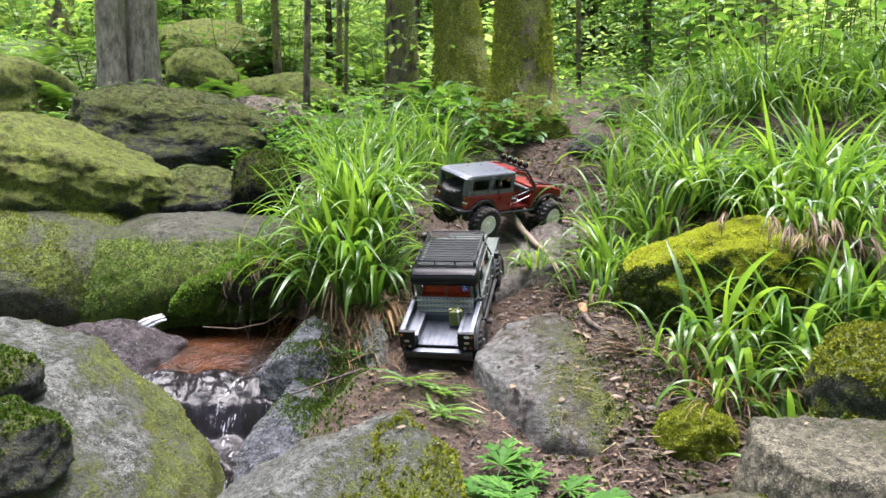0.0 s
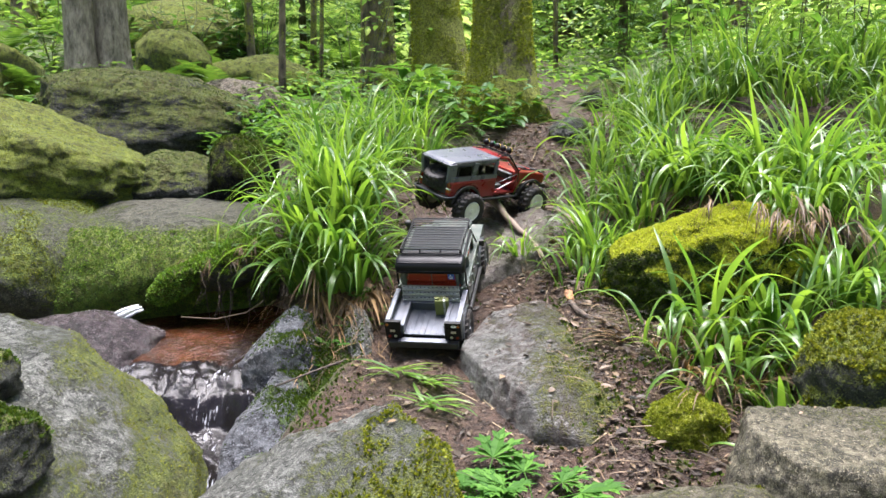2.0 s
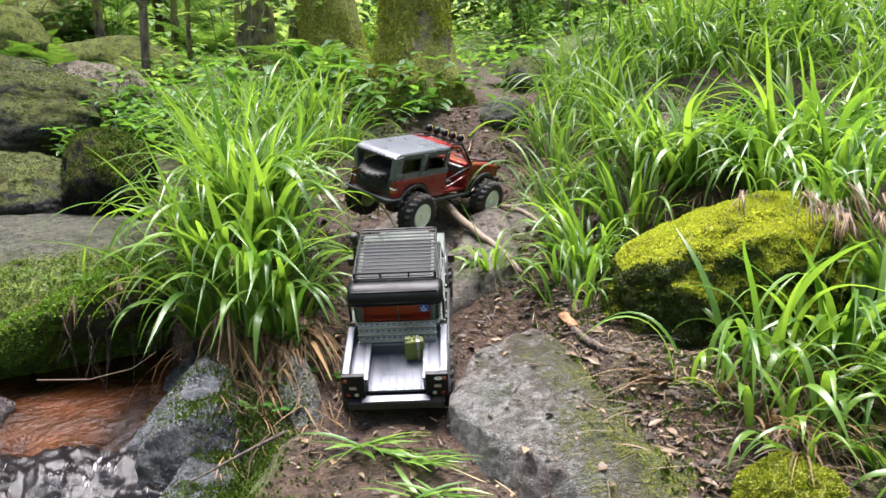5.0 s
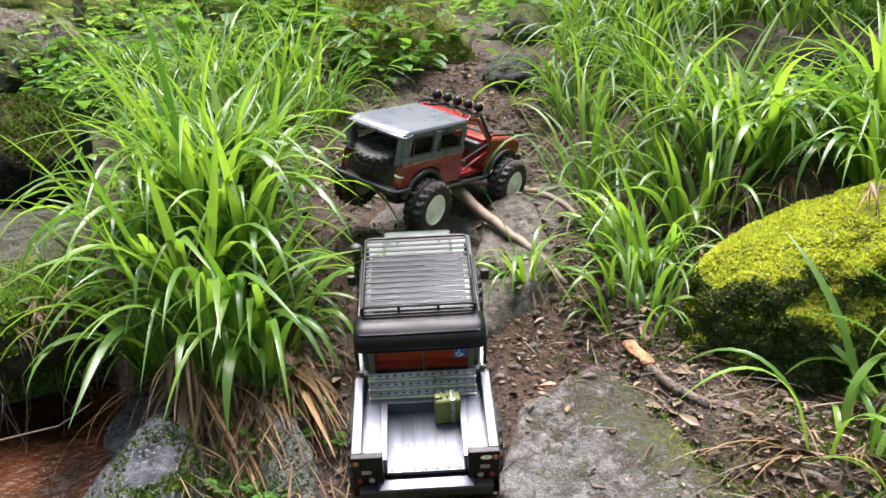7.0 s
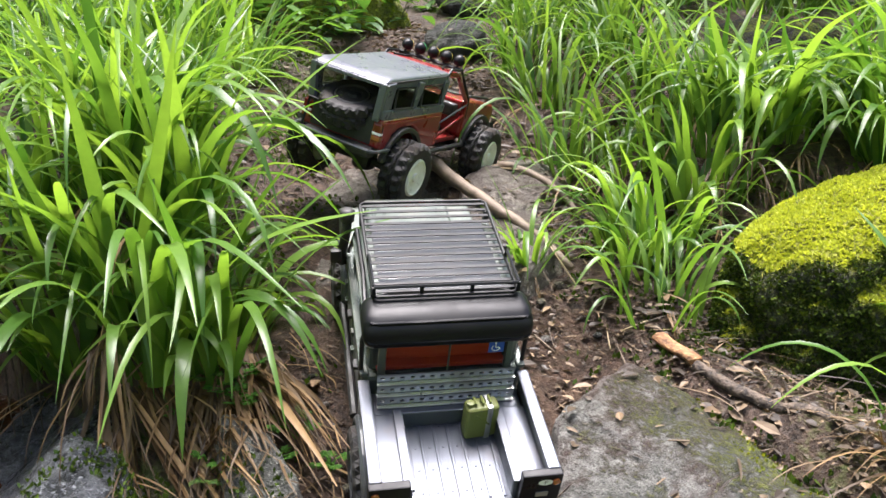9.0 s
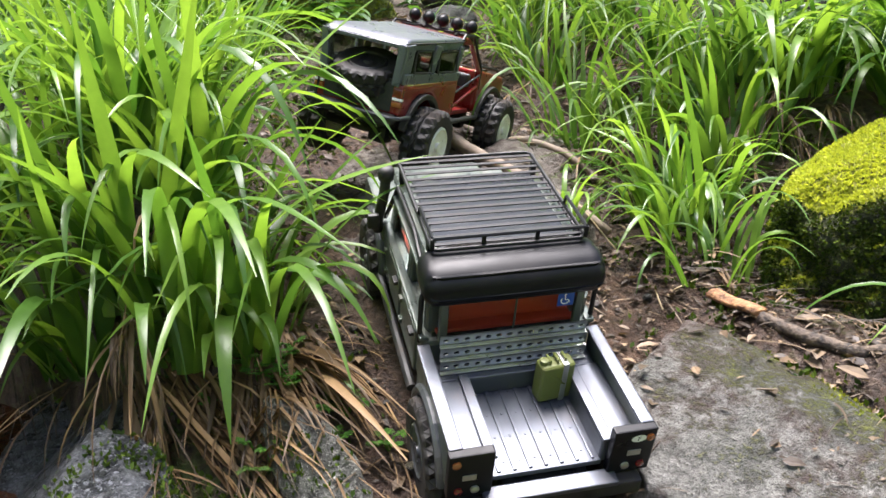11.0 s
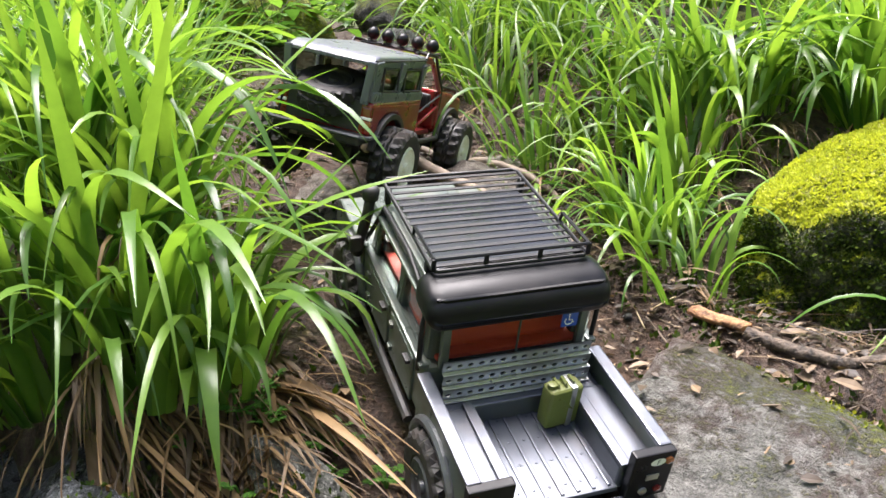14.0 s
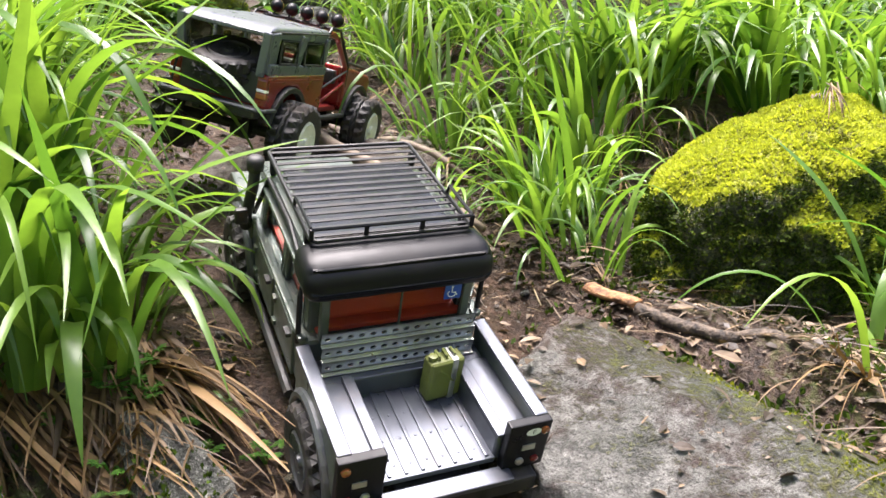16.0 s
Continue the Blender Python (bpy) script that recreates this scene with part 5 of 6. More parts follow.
# ---- plants ----
def blade(verts, faces, p, az, length, width, th0, th1, r, segs=7):
    """One arching leaf blade with a folded midrib."""
    d = Vector((math.cos(az), math.sin(az), 0))
    side = Vector((-d.y, d.x, 0))
    q = Vector(p)
    i0 = len(verts)
    step = length / segs
    tw = r.uniform(-0.7, 0.7)
    sway, knee = r.gauss(0, 0.35), r.uniform(0.12, 0.45)
    for s in range(segs + 1):
        u = s / segs
        bend = min(1, max(0, (u - knee * 0.6) / 0.75))
        th = th0 + (th1 - th0) * (0.35 * u ** 1.2 + 0.65 * bend * bend * (3 - 2 * bend))
        d = Vector((math.cos(az + sway * u * u), math.sin(az + sway * u * u), 0))
        side = Vector((-d.y, d.x, 0))
        ahead = d * math.sin(th) + Vector((0, 0, math.cos(th)))
        up = d * -math.cos(th) + Vector((0, 0, math.sin(th)))
        w = width * (0.68 + 0.32 * min(1, u * 4)) * max(0.03, 1 - u ** 2.8) * 0.50
        sd = side * math.cos(tw * u) + up * math.sin(tw * u)
        verts += [q - sd * w + up * w * 0.25, q.copy(), q + sd * w + up * w * 0.25]
        q = q + ahead * step
    for s in range(segs):
        a = i0 + 3 * s
        faces += [(a, a + 1, a + 4, a + 3), (a + 1, a + 2, a + 5, a + 4)]


def tussock(x, y, n, length, width, seed, spread=0.06, dead=0.25, hang=(0, 0), drop=0.7, label="tussock of broad arching green wood-rush blades", lean=(0, 0), z=None, lying=False):
    r = random.Random(seed)
    base = Vector((x, y, (gz(x, y) if z is None else z) - 0.012))
    vs, fs = [], []
    for _ in range(n):
        a = r.uniform(0, 6.283)
        rr = spread * math.sqrt(r.random())
        p = Vector((rr * math.cos(a), rr * math.sin(a), 0))
        az = a + r.gauss(0, 0.7)
        v = Vector((math.cos(az) + lean[0], math.sin(az) + lean[1]))
        az = math.atan2(v.y, v.x)
        ln = length * r.uniform(0.45, 1.15)
        blade(vs, fs, p, az, ln, width * r.uniform(0.45, 1.15), r.uniform(0.0, 0.6), r.uniform(2.0, 3.05) if r.random() < drop else r.uniform(0.5, 1.5), r, 13)
    ob = mesh_ob("grass_tussock", vs, fs, blade_m if y < 2.5 or x < 0.1 else blade_back)
    ob.location = base
    tagged(ob, label, "grass", "grass tussocks along the trail")
    if dead:
        vs, fs = [], []
        count = int(n * dead)
        bunch = []
        for _ in range(max(3, count // 8)):
            a, rr = r.uniform(0, 6.283), spread * 1.2 * math.sqrt(r.random())
            bunch.append((a, rr, r.uniform(-0.02, 0.025), r.uniform(0.3, 0.7), r.uniform(1.5, 2.6)))
        for _ in range(count):
            a, rr, pz, ln, t0 = r.choice(bunch)
            p = Vector((rr * math.cos(a) + hang[0] * 0.012 + r.gauss(0, 0.004), rr * math.sin(a) + hang[1] * 0.012 + r.gauss(0, 0.004), pz + r.gauss(0, 0.004)))
            v = Vector((math.cos(a) + hang[0], math.sin(a) + hang[1]))
            blade(vs, fs, p, math.atan2(v.y, v.x) + r.gauss(0, 0.28), length * ln * r.uniform(0.5, 1.15), width * r.choice((0.07, 0.10, 0.14, 0.2, 0.3)), t0 * (0.45 if lying else 1) + r.gauss(0, 0.2), r.uniform(1.7, 2.4) if lying else r.uniform(2.7, 3.15), r, 7)
        mesh_ob("withered_leaves", vs, fs, blade_old, ob, "brown withered blades hanging at the base")
    return ob


def leafy(verts, faces, p, d, up, length, width):
    """A broad leaf of six faces, folded and pointed."""
    side = d.cross(up).normalized() * width / 2
    i = len(verts)
    nrm = side.cross(d).normalized()
    verts += [p, p + d * length * 0.33 + side + nrm * width * 0.12, p + d * length * 0.33 - nrm * 0.02 * width, p + d * length * 0.33 - side + nrm * width * 0.12,
              p + d * length * 0.7 + side * 0.7 + nrm * width * 0.02, p + d * length * 0.7 - nrm * width * 0.10, p + d * length * 0.7 - side * 0.7 + nrm * width * 0.02, p + d * length - nrm * width * 0.25]
    faces += [(i, i + 2, i + 1), (i, i + 3, i + 2), (i + 1, i + 2, i + 5, i + 4), (i + 2, i + 3, i + 6, i + 5), (i + 4, i + 5, i + 7), (i + 5, i + 6, i + 7)]


def shrub(name, x, y, height, radius, n, size, material, seed, label, category="plant", z=None, stems=5):
    r = random.Random(seed)
    base = Vector((x, y, gz(x, y) if z is None else z))
    ob = thing(name, Matrix.Translation(base), label, category)
    vs, fs = [], []
    tips = []
    for _ in range(stems):
        a = r.uniform(0, 6.283)
        pts = [Vector((0, 0, -0.02))]
        for s in range(1, 6):
            u = s / 5
            pts.append(Vector((math.cos(a) * radius * u * r.uniform(0.5, 1), math.sin(a) * radius * u * r.uniform(0.5, 1), height * u * r.uniform(0.8, 1.05))))
        part("stem", tube(pts, 0.0026 * (0.5 + height), 5, None, 0.001), stem_m, ob)
        tips += pts[1:]
    for _ in range(n):
        q = r.choice(tips) + Vector((r.gauss(0, radius * 0.3), r.gauss(0, radius * 0.3), r.gauss(0, height * 0.08)))
        a = r.uniform(0, 6.283)
        d = Vector((math.cos(a), math.sin(a), r.uniform(-0.5, 0.35))).normalized()
        leafy(vs, fs, q, d, Vector((0, 0, 1)), size * r.uniform(0.6, 1.3), size * 0.55 * r.uniform(0.7, 1.2))
    mesh_ob("foliage", vs, fs, material, ob, smooth=False)
    return ob


def fern(x, y, fronds, length, seed, label="arching green fern among forest plants", z=None):
    r = random.Random(seed)
    base = Vector((x, y, gz(x, y) if z is None else z))
    vs, fs = [], []
    for f in range(fronds):
        az = 6.283 * f / fronds + r.uniform(-0.4, 0.4)
        d = Vector((math.cos(az), math.sin(az), 0))
        side = Vector((-d.y, d.x, 0))
        q = Vector((0, 0, 0))
        L = length * r.uniform(0.7, 1.1)
        th1 = r.uniform(1.5, 2.1)
        for s in range(22):
            u = s / 21
            th = 0.35 + (th1 - 0.35) * u
            ahead = d * math.sin(th) + Vector((0, 0, math.cos(th)))
            q = q + ahead * L / 22
            if s < 3:
                continue
            w = L * 0.30 * (1 - u) ** 0.8 * min(1, u * 5) + 0.004
            for sg in (-1, 1):
                t = (side * sg + ahead * 0.5 + Vector((0, 0, -0.15))).normalized()
                i = len(vs)
                h = L / 22 * 0.48
                vs += [q - ahead * h, q + t * w * 0.55 - ahead * h * 0.8, q + t * w, q + t * w * 0.5 + ahead * h * 0.9, q + ahead * h * 0.5]
                fs.append((i, i + 1, i + 2, i + 3, i + 4))
    ob = mesh_ob("fern", vs, fs, fern_m, smooth=False)
    ob.location = base
    return tagged(ob, label, "fern", "woodland ferns")


def tree(name, x, y, radius, height, seed, label, moss=0.35, lean=(0, 0), limbs=7, leaves=260, flare=0.5, leaf=None, low=4.2, size=0.09, fur=0, bark=None):
    r = random.Random(seed)
    base = Vector((x, y, gz(x, y)))
    ob = thing(name, Matrix.Translation(base), label, "tree")
    segs, rings = 32, 40
    vs, fs, at = [], [], []
    off = Vector((seed * 3.1, seed * 1.7, 0))
    for j in range(rings + 1):
        u = (j / rings) ** 1.8
        z = u * height - 0.15
        rr = radius * (1 - 0.8 * u) * (1 + flare * math.exp(-max(z, 0) / (radius * 1.2)))
        for i in range(segs):
            a = 6.283 * i / segs
            root = 1 + 0.35 * flare * math.exp(-max(z, 0) / (radius * 0.9)) * math.cos(5 * a + seed)
            n = noise.noise(Vector((math.cos(a) * 1.3, math.sin(a) * 1.3, z * 1.2)) + off)
            n2 = noise.noise(Vector((math.cos(a) * 6, math.sin(a) * 6, z * 5)) + off)
            q = rr * root * (1 + 0.11 * n + 0.05 * n2)
            vs.append((q * math.cos(a) + lean[0] * z, q * math.sin(a) + lean[1] * z, z))
            at.append(moss + 0.35 * n)
    for j in range(rings):
        for i in range(segs):
            a, b = j * segs + i, j * segs + (i + 1) % segs
            fs.append((a, b, b + segs, a + segs))
    mesh_ob("trunk", vs, fs, bark or bark_m, ob, attr=at)
    if fur:
        # shaggy moss hanging on the lower trunk
        mv, mf = [], []
        low_faces = [q for q in fs if vs[q[0]][2] < 2.2]
        while len(mf) < fur * 2:
            q = r.choice(low_faces)
            if at[q[0]] + 0.5 * noise.noise(Vector(vs[q[0]]) * 5 + off) < moss * 0.75 or r.random() > 0.25 + abs(vs[q[3]][2] - vs[q[0]][2]) * 8:
                continue
            u, v = r.random(), r.random()
            p = Vector(vs[q[0]]).lerp(Vector(vs[q[1]]), u).lerp(Vector(vs[q[3]]).lerp(Vector(vs[q[2]]), u), v)
            n = Vector((p.x - lean[0] * p.z, p.y - lean[1] * p.z, 0)).normalized()
            sprig(mv, mf, p - n * 0.002, (n * 0.6 + Vector((0, 0, r.uniform(-1.0, 0.1)))).normalized(), r.uniform(0.006, 0.015), r)
        mesh_ob("moss", mv, mf, gold_moss, ob, "shaggy yellow-green moss on the bark", smooth=False)
    if limbs:
        bm = bmesh.new()
        lv, lf = [], []
        for i in range(limbs):
            z = r.uniform(low, height * 0.95)
            a = r.uniform(0, 6.283)
            L = r.uniform(0.6, 1.5) * (1.1 - 0.5 * z / height)
            p0 = Vector((lean[0] * z, lean[1] * z, z))
            pts = [p0 + Vector((math.cos(a) * L * u, math.sin(a) * L * u, 0.25 * L * u + r.gauss(0, 0.03))) for u in np.linspace(0, 1, 6)]
            tube(pts, radius * 0.16, 6, bm, radius * 0.03)
            for _ in range(leaves // limbs):
                q = r.choice(pts[2:]) + Vector((r.gauss(0, 0.22), r.gauss(0, 0.22), r.gauss(0, 0.14)))
                az = r.uniform(0, 6.283)
                leafy(lv, lf, q, Vector((math.cos(az), math.sin(az), r.uniform(-0.6, 0.2))).normalized(), Vector((0, 0, 1)), size * r.uniform(0.6, 1.3), size * 0.6)
        part("limbs", bm, bark or bark_m, ob)
        mesh_ob("crown", lv, lf, leaf or wood_leaf, ob, smooth=False)
    return ob


# trees
tree("beech_tree", 0.35, 3.84, 0.138, 7.0, 3, "stout tree with shaggy mossy bark beside the trail", 0.80, fur=20000, flare=0.7)
tree("mossy_tree", 0.06, 4.75, 0.15, 7.0, 4, "leaning mossy tree trunk behind the trail", 0.85, (-0.11, 0.05), fur=15000)
tree("dark_tree", -0.38, 5.2, 0.11, 7.0, 5, "dark slender tree trunk", 0.5, flare=0.3)
tree("dark_tree", -0.12, 5.6, 0.09, 7.0, 6, "dark slender tree trunk", 0.5, flare=0.3)
tree("spruce_tree", -2.22, 5.0, 0.09, 8.0, 7, "grey straight spruce trunk", 0.1, flare=0.25, leaf=needle_m, bark=pale_bark)
tree("spruce_tree", -2.08, 5.15, 0.11, 8.0, 8, "grey spruce trunk with mossy flank", 0.3, flare=0.25, leaf=needle_m, bark=pale_bark)
tree("sapling", -0.79, 4.2, 0.020, 4.0, 9, "thin pale sapling stem", 0.2, (0.04, 0), 5, 250, 0.3, low=1.3, size=0.05)
for i, (x, y, rad) in enumerate(((-1.3, 5.6, 0.03), (-0.95, 6.0, 0.025), (-0.72, 5.0, 0.014), (-1.85, 6.5, 0.03), (-0.2, 6.4, 0.03), (2.6, 7.2, 0.12), (1.55, 5.6, 0.02), (3.9, 6.6, 0.12), (-3.4, 6.6, 0.10), (0.85, 6.0, 0.02), (2.2, 4.9, 0.015), (4.2, 9.0, 0.16), (-4.6, 9.5, 0.18), (1.2, 9.5, 0.10))):
    tree("slender_tree" if rad < 0.06 else "woodland_tree", x, y, rad, 5.5 if rad < 0.06 else 8.5, 20 + i, "slender young tree stem in the woods" if rad < 0.06 else "dark tree trunk in the woods", 0.5, (rnd.uniform(-0.04, 0.04), 0), 5, 160, 0.3, needle_m if i % 3 == 0 else wood_leaf ,2.8)

tree("dark_tree", 4.05, 6.0, 0.24, 8.0, 51, "broad dark tree trunk at the edge of the woods", 0.35, flare=0.25)

# left side tussocks beside the rut
for i, (x, y, n, ln, lean, hang) in enumerate(((-0.155, 2.275, 46, 0.34, (0.2, -0.5), (0.2, -2.2)), (-0.22, 2.285, 56, 0.38, (0, -0.6), (0, -2.5)), (-0.27, 2.355, 54, 0.41, (-0.2, -0.6), (0, -2.5)), (-0.335, 2.42, 70, 0.42, (-0.3, -0.1), (-0.6, -0.6)), (-0.19, 2.42, 75, 0.36, (0.1, 0), (0, 0)), (-0.27, 2.52, 80, 0.40, (0, 0), (0, 0)), (-0.18, 2.62, 70, 0.34, (0.2, 0), (0, 0)), (-0.38, 2.60, 60, 0.38, (-0.2, 0), (0, 0)), (-0.27, 2.74, 60, 0.36, (0, 0), (0, 0)))):
    tussock(x, y, int(n * (0.85 if i < 4 else 1.1)), ln * (0.98 if i < 4 else 1.06), 0.0200 if i < 4 else 0.0175, 200 + i, 0.055, (0.5, 0.5, 0.35, 0.3)[i] if i < 4 else 0.4, hang, 0.78 if i < 4 else 0.62, lean=lean, z=gz(x, y) - (0.02 if i < 4 else 0))


def withered_bundle(way, n, seed, width=0.009):
    """A bunch of dead blades trailing down the bank along a way."""
    r = random.Random(seed)
    way = [Vector(p) for p in way]
    vs, fs = [], []
    for _ in range(n):
        reach = r.uniform(0.55, 1.12)
        shift, fan = Vector((r.gauss(0, 0.010), r.gauss(0, 0.010), r.uniform(-0.006, 0.012))), Vector((r.gauss(0, 0.018), r.gauss(0, 0.014), r.uniform(0.0, 0.014)))
        w, tw, ph = width * r.choice((0.2, 0.3, 0.45, 0.65, 0.95)), r.uniform(-1.4, 1.4), r.uniform(0, 6.283)
        i0 = len(vs)
        for k_ in range(11):
            u = k_ / 10
            f = min(u * reach, 1.0) * (len(way) - 1)
            a = min(int(f), len(way) - 2)
            p = way[a].lerp(way[a + 1], f - a) + shift + fan * u
            p += Vector((math.sin(ph + 5 * u), math.cos(ph + 4 * u), 0)) * 0.005 * u + Vector((0, 0, 0.02 * math.sin(math.pi * u)))
            p.z = max(p.z, top(p.x, p.y) + 0.003 + 0.008 * r.random())
            d = (way[a + 1] - way[a]).normalized()
            side = d.cross(Vector((0, 0, 1))).normalized()
            side = side * math.cos(tw * u) + d.cross(side) * math.sin(tw * u)
            h = w * 0.5 * (0.7 + 0.5 * math.sin(math.pi * min(1, u * 1.1))) * (1 - 0.75 * u ** 4)
            vs += [p - side * h + Vector((0, 0, h * 0.35)), p.copy(), p + side * h + Vector((0, 0, h * 0.35))]
        for k_ in range(10):
            a = i0 + 3 * k_
            fs += [(a, a + 1, a + 4, a + 3), (a + 1, a + 2, a + 5, a + 4)]
    base = way[0].copy()
    ob = mesh_ob("withered_leaves", [v - base for v in vs], fs, blade_old)
    ob.location = base
    return tagged(ob, "bundle of brown withered blades trailing down the bank", "withered grass", "withered bundles below the tussock")


for i, way in enumerate((((-0.141, 2.290, 0.315), (-0.16, 2.185, 0.275), (-0.18, 2.085, 0.225)), ((-0.25, 2.275, 0.305), (-0.22, 2.195, 0.255), (-0.175, 2.105, 0.200), (-0.155, 2.045, 0.200)),
                         ((-0.281, 2.315, 0.300), (-0.278, 2.245, 0.220), (-0.272, 2.175, 0.150)), ((-0.115, 2.269, 0.315), (-0.085, 2.155, 0.300), (-0.053, 2.030, 0.275)),
                         ((-0.169, 2.291, 0.315), (-0.18, 2.205, 0.280), (-0.192, 2.125, 0.220)), ((-0.13, 2.275, 0.310), (-0.115, 2.165, 0.290), (-0.10, 2.055, 0.270)))):
    withered_bundle(way, (26, 34, 20, 30, 22, 16)[i], 700 + i)
for i, (x, y, n, ln) in enumerate(((-0.36, 3.02, 70, 0.36), (-0.16, 3.10, 80, 0.38), (0.0, 3.20, 60, 0.34), (-0.28, 3.28, 80, 0.40), (-0.44, 3.2, 50, 0.28), (-0.05, 3.45, 70, 0.34), (-0.50, 3.56, 50, 0.24), (-0.28, 3.56, 60, 0.32))):
    tussock(x, y, n, ln, 0.011, 220 + i, 0.07, 0.2)
# right bank
right = [(0.745, 1.86, 20, 0.34), (0.93, 1.90, 56, 0.38), (1.12, 1.96, 60, 0.40), (0.86, 1.62, 30, 0.22), (1.06, 1.52, 34, 0.24), (1.28, 1.80, 50, 0.34), (1.30, 2.10, 60, 0.38), (1.5, 2.0, 50, 0.36), (0.495, 2.215, 20, 0.24), (0.525, 2.32, 24, 0.26), (0.57, 2.42, 34, 0.28), (0.72, 2.44, 50, 0.34), (0.90, 2.46, 60, 0.36), (1.10, 2.40, 60, 0.38)]
bank_r = random.Random(31)
for gy0 in np.arange(2.45, 4.1, 0.19):
    for gx0 in np.arange(0.66 if gy0 < 3.0 else 0.66 + (gy0 - 3.0) * 0.5, 2.7, 0.21):
        x, y = gx0 + bank_r.uniform(-0.06, 0.06), gy0 + bank_r.uniform(-0.07, 0.07)
        if ((x - 1.36) / 0.30) ** 2 + ((y - 2.94) / 0.24) ** 2 > 1:
            right.append((x, y, bank_r.randint(30, 62), bank_r.uniform(0.30, 0.44)))
for i, (x, y, n, ln) in enumerate(right):
    ln *= 0.55 if 0.98 < x < 1.62 and 2.5 < y < 2.82 else 1.0
    tussock(x, y, n, ln, 0.013 if x < 0.66 else 0.0185 if y < 2.6 else 0.014, 1000 + i, 0.07, 1.4 if x < 0.66 + 0.5 * max(0, y - 2.7) + 0.3 else 0.5, (-0.9, -0.5))
for i, (x, y, n, ln, z) in enumerate(((1.06, 2.14, 26, 0.24, 0.545), (1.16, 2.20, 40, 0.32, 0.54), (1.02, 2.32, 50, 0.38, None), (1.20, 2.30, 60, 0.40, None), (0.70, 1.72, 8, 0.24, None), (0.80, 1.78, 14, 0.27, None), (0.98, 1.72, 26, 0.30, None), (0.90, 1.50, 30, 0.24, None), (1.15, 1.40, 30, 0.24, None), (1.25, 1.58, 36, 0.28, None), (0.76, 1.42, 18, 0.20, None))):
    tussock(x, y, n, ln, 0.018, 1400 + i, 0.05, 1.8, (-0.3, -0.9), 0.85, lean=(-0.2, -0.4), z=z)
tussock(0.97, 2.07, 14, 0.22, 0.015, 1450, 0.13, 8, (-0.5, -1.2), 0.8, "clump of tan withered leaves hanging over the boulder", z=0.60)
tussock(1.10, 2.0, 16, 0.24, 0.015, 1451, 0.13, 7, (-0.3, -1.2), 0.8, "clump of tan withered leaves hanging over the boulder", z=0.56)
for i, (x, y) in enumerate(((0.66, 1.76), (0.74, 1.70), (0.84, 1.80), (0.70, 1.64), (0.95, 1.76), (0.78, 1.88), (0.62, 1.86), (0.90, 1.64))):
    tussock(x, y, 8, 0.25, 0.018, 1460 + i, 0.06, 9, (-0.3, -0.3), 0.8, "clump of tan withered leaves with a few green blades", lying=True)
tussock(-0.62, 2.44, 6, 0.15, 0.008, 1470, 0.09, 9, (0.4, -1.2), 0.8, "thin grass and straw hanging over the pool", z=0.43)
tussock(-0.50, 2.44, 8, 0.17, 0.009, 1471, 0.06, 8, (0.2, -1.2), 0.8, "thin grass and straw hanging over the pool", z=0.46)
tussock(0.335, 2.37, 26, 0.21, 0.010, 290, 0.02, 0.6, (0.4, -0.8), 0.7, label="small flattened grass tuft on the trail", z=0.395)


def torn(x, y, n, length, seed):
    """A torn bunch of grass lying flat."""
    r = random.Random(seed)
    vs, fs = [], []
    for _ in range(n):
        a = r.gauss(-0.6, 0.5) + (math.pi if r.random() < 0.25 else 0)
        blade(vs, fs, (r.gauss(0, 0.02), r.gauss(0, 0.015), r.uniform(0.006, 0.02)), a, length * r.uniform(0.5, 1.1), 0.008 * r.uniform(0.6, 1.3), r.uniform(1.15, 1.5), r.uniform(1.5, 1.9), r, 7)
    ob = mesh_ob("torn_grass", vs, fs, blade_m)
    ob.location = (x, y, top(x, y))
    return tagged(ob, "torn bunch of grass lying on the mud", "grass")


torn(0.0, 1.87, 22, 0.14, 291)
torn(0.07, 1.80, 14, 0.13, 293)
torn(0.085, 1.70, 20, 0.12, 292)


def rosette(x, y, n, size, seed, label, material):
    """A ground plant with deeply lobed leaves on stalks."""
    r = random.Random(seed)
    ob = thing("lobed_plant", Matrix.Translation((x, y, gz(x, y))), label, "plant")
    for i in range(n):
        az = 6.283 * i / n + r.uniform(-0.5, 0.5)
        d = Vector((math.cos(az), math.sin(az), r.uniform(0.15, 0.7))).normalized()
        side = d.cross(Vector((0, 0, 1))).normalized()
        L = size * r.uniform(0.7, 1.2)
        p = d * L * 0.8 + Vector((0, 0, 0.01))
        part("stalk", tube([Vector((0, 0, 0)), d * L * 0.4 + Vector((0, 0, 0.012)), p], 0.0016, 5, None, 0.001), lobed_m, ob)
        vs, fs = [], []
        for a, ln in ((-1.7, 0.5), (-1.1, 0.75), (-0.55, 0.9), (0, 1.0), (0.55, 0.9), (1.1, 0.75), (1.7, 0.5)):
            ax = (d * math.cos(a) + side * math.sin(a) + Vector((0, 0, -0.15))).normalized()
            leafy(vs, fs, p, ax, Vector((0, 0, 1)), L * 0.8 * ln, L * 0.22 * ln)
            across = ax.cross(Vector((0, 0, 1))).normalized()
            for sg, u in ((-0.9, 0.2), (0.9, 0.2), (-0.7, 0.42), (0.7, 0.42)):
                leafy(vs, fs, p + ax * L * u * ln, (ax + across * sg).normalized(), Vector((0, 0, 1)), L * 0.30 * ln, L * 0.13 * ln)
        mesh_ob("leaf", vs, fs, material, ob, smooth=False)
    return ob


